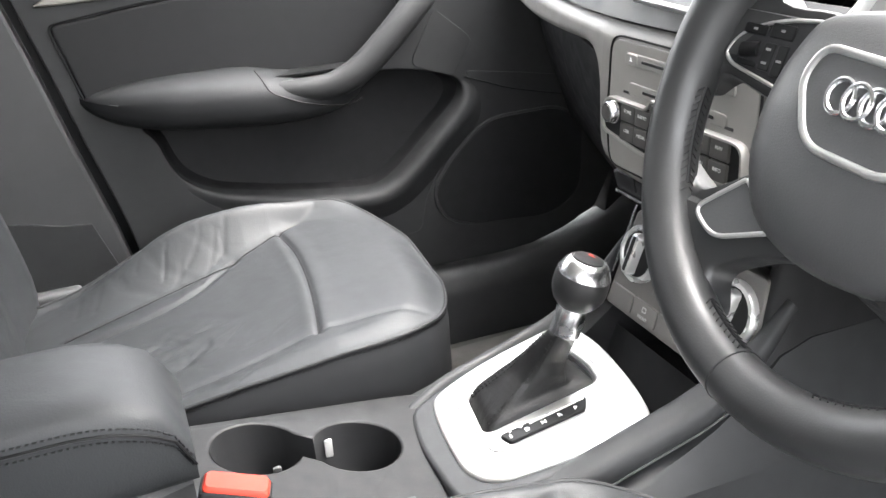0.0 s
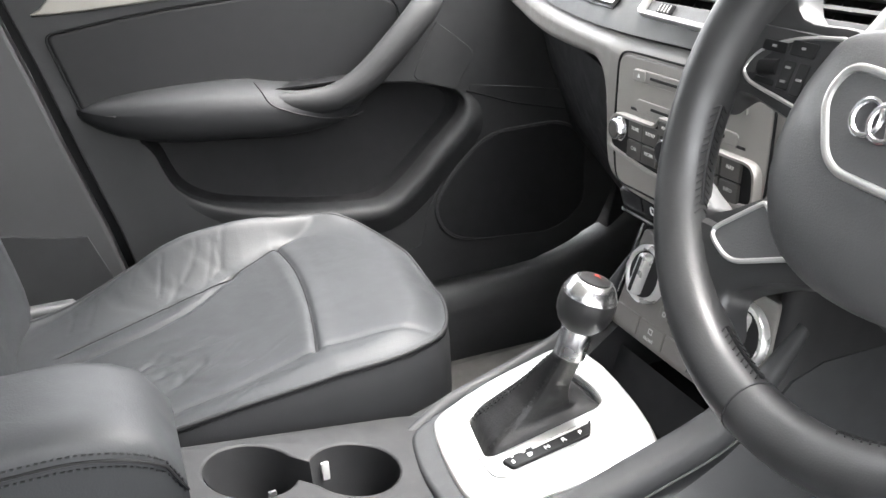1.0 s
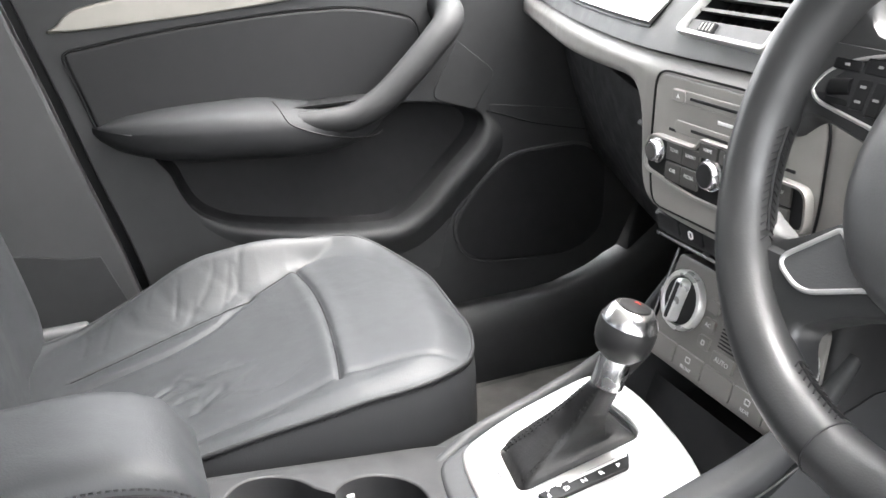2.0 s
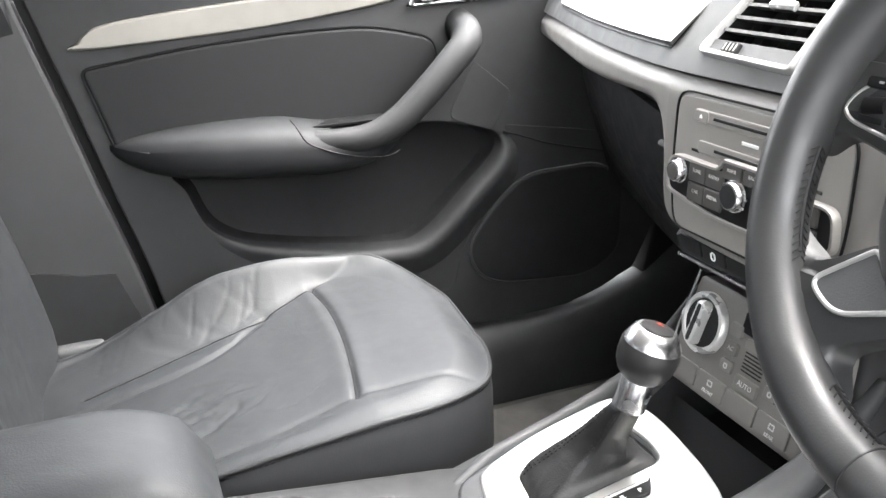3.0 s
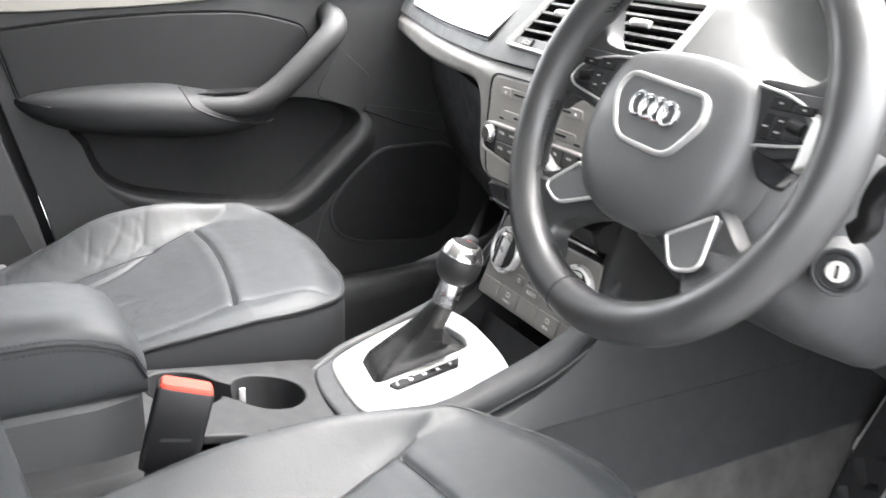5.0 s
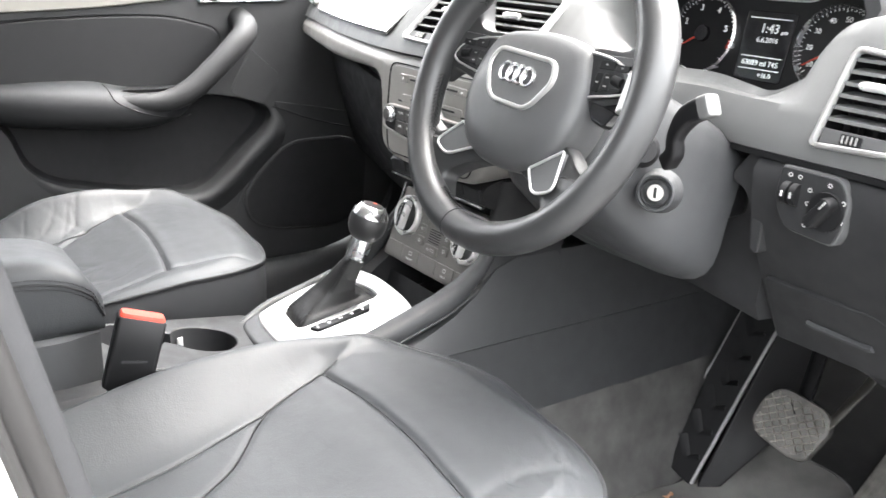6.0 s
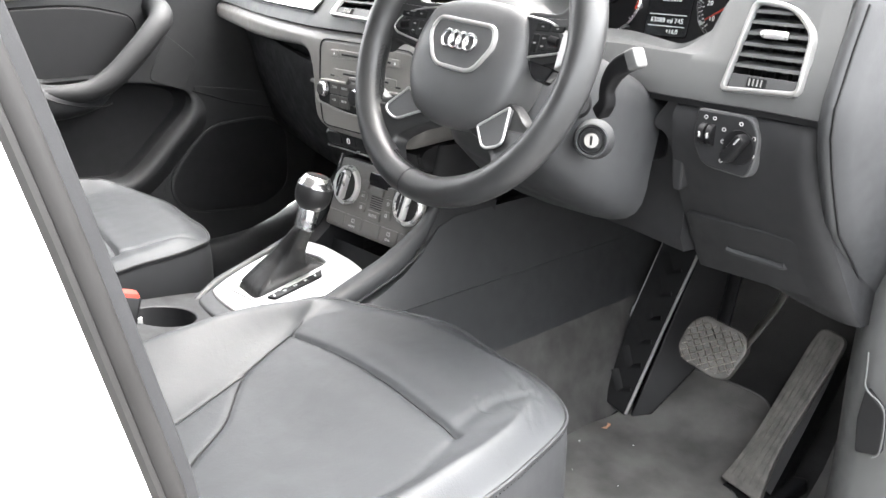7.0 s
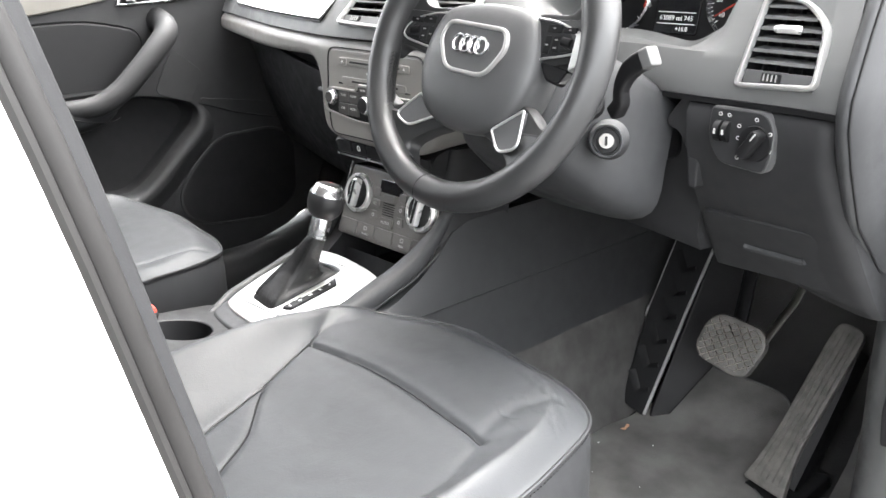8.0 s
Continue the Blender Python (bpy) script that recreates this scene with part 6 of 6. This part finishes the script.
part("cluster_band", tube(spline([cp(-0.058, 0.052, 0.003), cp(-0.05, 0.046, 0.003), cp(-0.03, 0.044, 0.003), cp(0.03, 0.044, 0.003), cp(0.05, 0.046, 0.003), cp(0.058, 0.052, 0.003)], 4), 0.0013, 6), SATIN, CLU)

# ---------- driver's side of the dash ----------
rings = []
for x in [*np.linspace(0.478, 0.626, 10), 0.632, 0.638, 0.643, 0.647, 0.650, 0.653]:
    f = max(face(x), 0.352) + 0.014 * max(0.0, (x - 0.630) / 0.023) ** 2.2
    e = 0.026 * float(smooth(0.56, 0.66, x))
    rings.append([(x, f + 0.030, 0.984), (x, f + 0.001, 0.980), (x, f - 0.006, 0.970), (x, f - 0.004, 0.945), (x, f + 0.004, 0.915), (x, f + 0.024, 0.870), (x, f + 0.058, 0.810), (x, f + 0.080 + 0.4 * e, 0.775 - 0.7 * e), (x, f + 0.090 + 0.6 * e, 0.766 - e), (x, f + 0.11 + 0.6 * e, 0.764 - e), (x, 0.72, 0.80 - e), (x, 0.72, 0.984)])
# the outer end flares a little towards the sill
rings = [[(x + 0.024 * float(smooth(0.60, 0.65, x)) * max(0.0, (0.93 - z) / 0.17), y, z) for x, y, z in r] for r in rings]
# dark plastic here stands in for shade on the downward-facing panel
part("knee_panel", loft(rings), PLASTIC_DARK, DASH, "grey lower dashboard above the pedals, darkened for shade", angle=45)
rings = []
for x in np.linspace(0.142, 0.476, 18):
    low = lerp((0.14, 0.40, 0.48), (0.82, 0.80, 0.79), x)
    f = 0.425
    rings.append([(x, f, 0.985), (x, f, 0.90), (x, f - 0.01, low + 0.02), (x, f, low), (x, f + 0.04, low - 0.004), (x, 0.72, low + 0.03), (x, 0.72, 0.985)])
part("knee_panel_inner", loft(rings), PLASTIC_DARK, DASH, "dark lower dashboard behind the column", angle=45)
part("dash_gap", loft([[(x, face(x) + 0.030, 0.990), (x, face(x) - 0.003, 0.988), (x, face(x) - 0.003, 0.982), (x, face(x) + 0.030, 0.980)] for x in np.linspace(0.44, 0.656, 12)]), BLACK, DASH)
KV2 = Vector((0, -0.59, 1)).normalized()
KO = Vector((0, 0.4105, 0.84))
# wing and drawer lid are darkened with the panel, for the same shade
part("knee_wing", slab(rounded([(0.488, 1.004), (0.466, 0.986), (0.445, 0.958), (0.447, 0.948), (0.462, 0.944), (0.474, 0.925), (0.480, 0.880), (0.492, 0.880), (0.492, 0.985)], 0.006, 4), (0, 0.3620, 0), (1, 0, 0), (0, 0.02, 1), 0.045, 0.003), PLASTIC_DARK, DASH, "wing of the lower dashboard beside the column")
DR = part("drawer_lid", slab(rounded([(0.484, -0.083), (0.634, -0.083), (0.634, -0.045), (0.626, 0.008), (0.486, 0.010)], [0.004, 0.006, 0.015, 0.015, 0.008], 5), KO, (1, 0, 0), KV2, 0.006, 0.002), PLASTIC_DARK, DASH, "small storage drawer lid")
part("drawer_notch", tube([KO + Vector((x, 0, 0)) + KV2 * q for x, q in ((0.532, -0.036), (0.54, -0.038), (0.60, -0.040), (0.606, -0.038))], 0.0045, 8), PLASTIC, DR)
# end cap towards the door
CAPY = ((0.742, 0.784, 0.830, 0.867, 0.905, 0.938, 0.978, 1.005, 1.062, 1.104, 1.125), (0.526, 0.486, 0.440, 0.399, 0.378, 0.361, 0.345, 0.345, 0.367, 0.387, 0.41))
part("end_cap", loft([[(0.6565, lerp(*CAPY, z) + 0.004, z), (0.664, lerp(*CAPY, z) - 0.001, z), (0.670, lerp(*CAPY, z) + 0.001, z), (0.680, lerp(*CAPY, z) + 0.03, z), (0.696, lerp(*CAPY, z) + 0.09, z), (0.706, 0.62, z), (0.6565, 0.62, z)] for z in np.linspace(0.742, 1.125, 18)]), PLASTIC, DASH, "grey dashboard end cap", angle=70)
part("cap_seam", tube([(0.6715, lerp(*CAPY, z) + 0.0030, z) for z in np.linspace(0.786, 1.10, 24)], 0.0016, 5), BLACK, DASH)
# light switch panel
LS = thing("light_switch", (0.56, 0.35, 0.955), "black light switch panel with rotary knob and thumb wheels", "light switch")
LO, LU, LV = Vector((0.549, 0.3650, 0.952)), Vector((1, -0.05, 0)).normalized(), Vector((0, 0.04, 1)).normalized()
LN = LU.cross(LV)


def lp(a, b, h=0.0):
    return LO + LU * a + LV * b + LN * h


lout = rounded([(-0.037, 0.030), (-0.040, -0.006), (-0.024, -0.032), (0.034, -0.036), (0.040, -0.020), (0.042, 0.012), (0.030, 0.030)], [0.006, 0.014, 0.014, 0.012, 0.012, 0.012, 0.010], 5)
part("switch_bezel", slab(lout, lp(0, 0, 0.001), LU, LV, 0.012, 0.002), PLASTIC_MID, LS, "grey switch bezel")
lo2 = [Vector(p) for p in lout]
lo2 = lo2 if area(lo2) > 0 else lo2[::-1]
part("switch_face", slab(inset(lo2, 0.0020), lp(0, 0, 0.0028), LU, LV, 0.004, 0.001), PLASTIC_DARK, LS)
part("rotary_base", turned([(0.0190, 0.003), (0.0185, 0.006), (0.001, 0.0065)], lp(0.021, -0.004), LN, 30), BLACK, LS)
ru = (LU * math.cos(radians(55)) + LV * math.sin(radians(55)))
part("rotary_grip", slab(rounded(rect(0, 0, 0.035, 0.013), 0.006, 5), lp(0.021, -0.004, 0.020), ru, LN.cross(ru), 0.016, 0.004), BLACK, LS, "black rotary light knob")
part("rotary_mark", slab(rect(0.011, 0, 0.009, 0.0014), lp(0.021, -0.004, 0.0204), ru, LN.cross(ru), 0.001, 0.0), LETTER, LS)
for k in (-0.024, -0.014):
    part("thumb_wheel", tube([lp(k - 0.0035, 0.004, 0.001), lp(k + 0.0035, 0.004, 0.001)], 0.0115, 18), BLACK, LS, "ribbed thumb wheel")
    part("wheel_mark", slab(rounded(rect(k, 0.004, 0.0025, 0.006), 0.001, 3), lp(0, 0, 0.0127), LU, LV, 0.001, 0.0), LETTER, LS)
for a, b in ((-0.024, 0.022), (-0.013, 0.022), (0.0, 0.012), (0.0, -0.001), (0.001, -0.022), (0.020, 0.021), (0.037, 0.008), (0.038, -0.010)):
    part("switch_symbol", slab(oval(a, b, 0.0024, 0.0022, 14), lp(0, 0, 0.0032), LU, LV, 0.0004, 0.0, holes=[oval(a, b, 0.0015, 0.0013, 10)]), LETTER, LS)

# ---------- pedals and footwell ----------
BR = thing("brake_pedal", (0.42, 0.64, 0.56), "worn grey rubber brake pedal with a lattice tread", "pedal")
BU, BV = Vector((1, 0.08, -0.10)).normalized(), Vector((0, 0.45, 0.9))
BV = (BV - BU * BV.dot(BU)).normalized()
BO = Vector((0.408, 0.640, 0.566))
BNn = BU.cross(BV)
bout = rounded([(-0.052, -0.018), (-0.048, 0.022), (-0.030, 0.044), (0.040, 0.040), (0.054, 0.018), (0.040, -0.036), (0.020, -0.042), (-0.038, -0.034)], 0.014, 5)
PAD = part("pedal_pad", slab(bout, BO, BU, BV, 0.014, 0.004), PEDAL, BR)
bm = bmesh.new()
for k in range(-6, 7):
    for dx, dy in ((1, 0.8), (1, -1.1)):
        pts = []
        for s in np.linspace(-0.07, 0.07, 29):
            q = Vector((k * 0.0155 + s * dx * 0.7, s * dy * 0.7))
            ins_ = abs(q.x) < 0.046 and -0.034 < q.y < 0.036 and abs(q.x) + abs(q.y) < 0.070
            if ins_:
                pts.append(BO + BU * q.x + BV * q.y + BNn * 0.0006)
        if len(pts) > 2:
            tube([pts[0], pts[-1]], 0.0011, 5, bm=bm)
tread = part("tread", bm, STEEL, PAD, "raised lattice tread worn to a shine")
part("pedal_arm", tube(spline([BO + BU * 0.035 - BNn * 0.012, (0.468, 0.675, 0.615), (0.482, 0.70, 0.66), (0.492, 0.72, 0.74), (0.49, 0.74, 0.80)], 4), 0.007, 8, flat=(0.5, 1.5)), STEEL, BR, "steel pedal arm")
part("pedal_arm_base", tube(spline([BO - BNn * 0.014, (0.40, 0.69, 0.62), (0.40, 0.73, 0.80)], 4), 0.016, 8, flat=(0.5, 1.2)), BLACK, BR)

AC = thing("accelerator_pedal", (0.52, 0.66, 0.40), "long grey rubber accelerator pedal with ribs", "pedal")
A0, A1 = Vector((0.497, 0.610, 0.372)), Vector((0.540, 0.755, 0.603))
AV = (A1 - A0).normalized()
AU = Vector((1, -0.05, -0.1))
AU = (AU - AV * AU.dot(AV)).normalized()
L = (A1 - A0).length
aout = rounded([(-0.034, 0.0), (0.036, 0.0), (0.029, 0.03), (0.022, 0.08), (0.024, L - 0.03), (0.022, L), (-0.020, L), (-0.023, L - 0.03), (-0.023, 0.08), (-0.028, 0.03)], [0.006, 0.006, 0.02, 0.03, 0.02, 0.014, 0.014, 0.02, 0.03, 0.02], 4)
AP = part("pedal_plate", slab(aout, A0, AU, AV, 0.012, 0.003), PEDAL, AC)
AN = AU.cross(AV)
for k in range(5):
    x = -0.0155 + k * 0.0078
    part("rib", tube([A0 + AU * x * 1.3 + AV * 0.015 + AN * 0.0002, A0 + AU * x + AV * 0.09 + AN * 0.0002, A0 + AU * x + AV * (L - 0.012) + AN * 0.0002], 0.0016, 6), PEDAL, AP)
part("pedal_foot", slab(rounded([(-0.045, -0.02), (0.05, -0.02), (0.045, 0.10), (-0.03, 0.06)], 0.01, 4), A0 + Vector((0.005, 0.0, -0.012)), (1, -0.2, 0), (0.2, 1, 0.3), 0.02, 0.004), BLACK, AC)
part("pedal_housing", loft([[A0 + AU * (0.020 + w) + AV * s + AN * -0.010, A0 + AU * (0.034 + w) + AV * s - AN * 0.012, A0 + AU * (0.034 + w) + AV * s - AN * 0.06, A0 + AU * -0.01 + AV * s - AN * 0.06] for s, w in ((0.02, 0.006), (0.12, 0.0), (0.20, -0.006), (0.25, -0.012))]), BLACK, AC)

FR = thing("footrest", (0.24, 0.70, 0.36), "black plastic footrest with chevrons and a bright edge", "footrest")
F0, F1 = Vector((0.232, 0.665, 0.372)), Vector((0.246, 0.845, 0.70))
FV = (F1 - F0).normalized()
FU = Vector((1, 0.25, 0))
FU = (FU - FV * FU.dot(FV)).normalized()
FN = FU.cross(FV)
FL = (F1 - F0).length
FP = part("rest_plate", slab(rounded([(-0.036, 0.006), (0.012, -0.004), (0.022, FL), (-0.046, FL), (-0.050, 0.20)], 0.006, 3), F0, FU, FV, 0.016, 0.003), BLACK, FR)
for k in range(7):
    s = 0.035 + k * 0.045
    part("chevron", tube([F0 + FU * -0.034 + FV * (s + 0.03) + FN * 0.0008, F0 + FU * -0.012 + FV * s + FN * 0.0012, F0 + FU * 0.004 + FV * (s + 0.010) + FN * 0.0008], 0.005, 6, flat=(1.8, 0.25)), BLACK, FP)
part("bright_edge", tube([F0 + FU * 0.014 + FN * 0.003, F0 + FU * 0.018 + FV * FL * 0.5 + FN * 0.004, F0 + FU * 0.024 + FV * FL + FN * 0.003], 0.0024, 8, flat=(1.2, 0.7)), PALE, FR, "bright metal edge strip")
part("bright_corner", tube([F0 + FU * -0.050 + FV * 0.18 + FN * 0.002, F0 + FU * -0.048 + FV * 0.16 + FN * 0.002, F0 + FU * -0.045 + FV * FL + FN * 0.002], 0.0010, 6), PALE, FR)
part("rest_side", slab(rounded([(0.0, -0.005), (0.022, -0.012), (0.075, 0.13), (0.085, FL), (0.0, FL)], 0.012, 4), F0 + FU * 0.020 - FN * 0.010, (FU * 0.9 - FN * 0.5), FV, 0.01, 0.003), BLACK, FR)
part("rest_screw", turned([(0.006, -0.002), (0.006, 0.002), (0.0045, 0.003), (0.001, 0.002)], F0 + FU * 0.075 - FN * 0.038 + FV * 0.16, FN + FU * 0.4, 14), STEEL, FR)

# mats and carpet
# the ramps carry their shade in the carpet colour
part("carpet_ramp", loft([[(0.14, y, z), (0.66, y, z), (0.66, y + 0.02, z - 0.03), (0.14, y + 0.02, z - 0.03)] for y, z in ((0.66, 0.353), (0.72, 0.364), (0.78, 0.40), (0.86, 0.48), (0.96, 0.60), (1.06, 0.80))]), CARPET_SHADED, CAR, "carpet rising to the firewall, darkened for deep shade")
part("carpet_ramp", loft([[(-0.74, y, z), (-0.14, y, z), (-0.14, y + 0.02, z - 0.03), (-0.74, y + 0.02, z - 0.03)] for y, z in ((0.60, 0.353), (0.70, 0.364), (0.78, 0.40), (0.86, 0.48), (0.96, 0.60), (1.06, 0.80))]), CARPET_SHADED, CAR, "carpet rising to the firewall, darkened for deep shade")
part("tunnel_carpet", loft([[(0.13, y, 0.352), (0.215, y, 0.352), (0.200, y, 0.40), (0.186, y, 0.48), (0.171, y, 0.545), (0.13, y, 0.545)] for y in np.linspace(0.0, 1.05, 8)]), CARPET, CAR, "dark carpet on the tunnel")
RAMP = ((0.0, 0.66, 0.72, 0.78, 0.86, 0.96), (0.0, 0.0, 0.011, 0.047, 0.127, 0.247))


def up_ramp(w):
    return Vector((w.x, w.y, w.z + lerp(*RAMP, w.y)))


mt = tagged(part("floor_mat", slab(spline([(0.20, 0.14), (0.36, 0.12), (0.60, 0.14), (0.63, 0.30), (0.62, 0.50), (0.555, 0.585), (0.50, 0.605), (0.465, 0.640), (0.453, 0.713), (0.454, 0.765), (0.444, 0.790), (0.415, 0.802), (0.35, 0.804), (0.27, 0.80), (0.235, 0.73), (0.218, 0.645), (0.205, 0.55), (0.20, 0.30)], 5, closed=True), (0, 0, 0.3605), (1, 0, 0), (0, 1, 0), 0.008, 0.003, warp=up_ramp), MAT), "worn dark grey carpet floor mat with specks of dirt", "floor mat", "floor mats")
part("carpet_side", loft([[(0.588, y, z), (0.665, y - 0.01, z + 0.012), (0.665, y + 0.03, z - 0.02), (0.588, y + 0.03, z - 0.02)] for y, z in ((0.50, 0.353), (0.60, 0.362), (0.68, 0.42), (0.74, 0.50), (0.80, 0.62))]), CARPET, CAR, "grey carpet beside the accelerator")
part("mat_binding", tube([up_ramp(Vector((p.x, p.y, 0.3592))) for p in spline([(0.60, 0.14, 0), (0.63, 0.30, 0), (0.62, 0.50, 0), (0.555, 0.585, 0), (0.50, 0.605, 0), (0.465, 0.640, 0), (0.453, 0.713, 0), (0.454, 0.765, 0), (0.444, 0.790, 0), (0.415, 0.802, 0), (0.35, 0.804, 0), (0.27, 0.80, 0)], 6)], 0.0018, 6), PLASTIC_SOFT, mt, "sewn edge of the mat")
tagged(part("floor_mat", slab(rounded([(-0.66, 0.10), (-0.20, 0.10), (-0.18, 0.62), (-0.30, 0.70), (-0.62, 0.70), (-0.68, 0.60)], 0.04, 5), (0, 0, 0.3605), (1, 0, 0), (0, 1, 0), 0.008, 0.003), MAT), "dark grey carpet floor mat in the passenger footwell", "floor mat", "floor mats")
tagged(part("dry_leaf", loft([[(0.236 + 0.004 * math.sin(t * 3), 0.612 + t * 0.016, 0.3612 + 0.003 * t), (0.244 + 0.003 * math.cos(t * 4), 0.613 + t * 0.016, 0.3630 + 0.002 * t), (0.243, 0.613 + t * 0.016, 0.3612)] for t in np.linspace(0, 1, 5)]), LEAF), "small brown scrap of dry leaf on the floor mat", "leaf")
rnd = random.Random(4)
bm = bmesh.new()
for k in range(9):
    x, y, r = rnd.uniform(0.22, 0.50), rnd.uniform(0.45, 0.70), rnd.uniform(0.0006, 0.0014)
    bmesh.ops.create_icosphere(bm, subdivisions=1, radius=r, matrix=Matrix.Translation((x, y, 0.3612)) @ Matrix.Diagonal((1, rnd.uniform(0.6, 1.6), 0.5, 1)))
tagged(part("grit", bm, WHITE_MARK), "pale specks of grit on the floor mat", "grit", kind="stuff")

# seat belt buckle
BK = thing("belt_buckle", (0.152, -0.17, 0.70), "black seat belt buckle with a red release button", "belt buckle")
kx = Vector((0.133, -0.172, 0.706))
KV = Vector((0, 0.27, 0.96)).normalized()
KU = Vector((0.25, 0.96, -0.27)).normalized()
KU = (KU - KV * KU.dot(KV)).normalized()
KN = KU.cross(KV)


def buckle_ring(h, w, d):
    return [kx + KU * p.x + KN * p.y + KV * h for p in rounded([(-w, -d), (w, -d), (w, d), (-w, d)], 0.005, 4)]


part("buckle_case", loft([buckle_ring(-0.06, 0.016, 0.009), buckle_ring(-0.004, 0.018, 0.010), buckle_ring(0.0, 0.0250, 0.0130), buckle_ring(0.05, 0.0250, 0.0132), buckle_ring(0.078, 0.0250, 0.0130), buckle_ring(0.0795, 0.024, 0.012)]), BLACK, BK, "black buckle case")
part("release_button", loft([buckle_ring(0.070, 0.0228, 0.0108), buckle_ring(0.081, 0.0232, 0.0112), buckle_ring(0.0835, 0.0214, 0.0098)]), RED, BK, "red release button")
part("case_mark", slab(rounded([(-0.012, 0.030), (0.014, 0.034), (0.014, 0.037), (-0.012, 0.033)], 0.001, 3), kx + KN * 0.0132, KU, KV, 0.001, 0.0), PLASTIC_DARK, BK)

# bonnet lever recess: a black plate on the kick panel stands in for its shade
part("lever_recess_shade", slab(rec, (0, 0.4665, 0), (1, 0, 0), (0, 0, 1), 0.012, 0.002), BLACK, CAR, "black plate for the shade inside the bonnet lever recess")
part("recess_rim", tube(spline([(0.6985, 0.4655, 0.722), (0.7005, 0.4655, 0.70), (0.7015, 0.4655, 0.682), (0.708, 0.4655, 0.674), (0.720, 0.4655, 0.667), (0.7275, 0.4655, 0.655), (0.7305, 0.4655, 0.625), (0.7290, 0.4655, 0.604), (0.722, 0.4655, 0.597)], 5), 0.0011, 6), PLASTIC_SOFT, CAR)
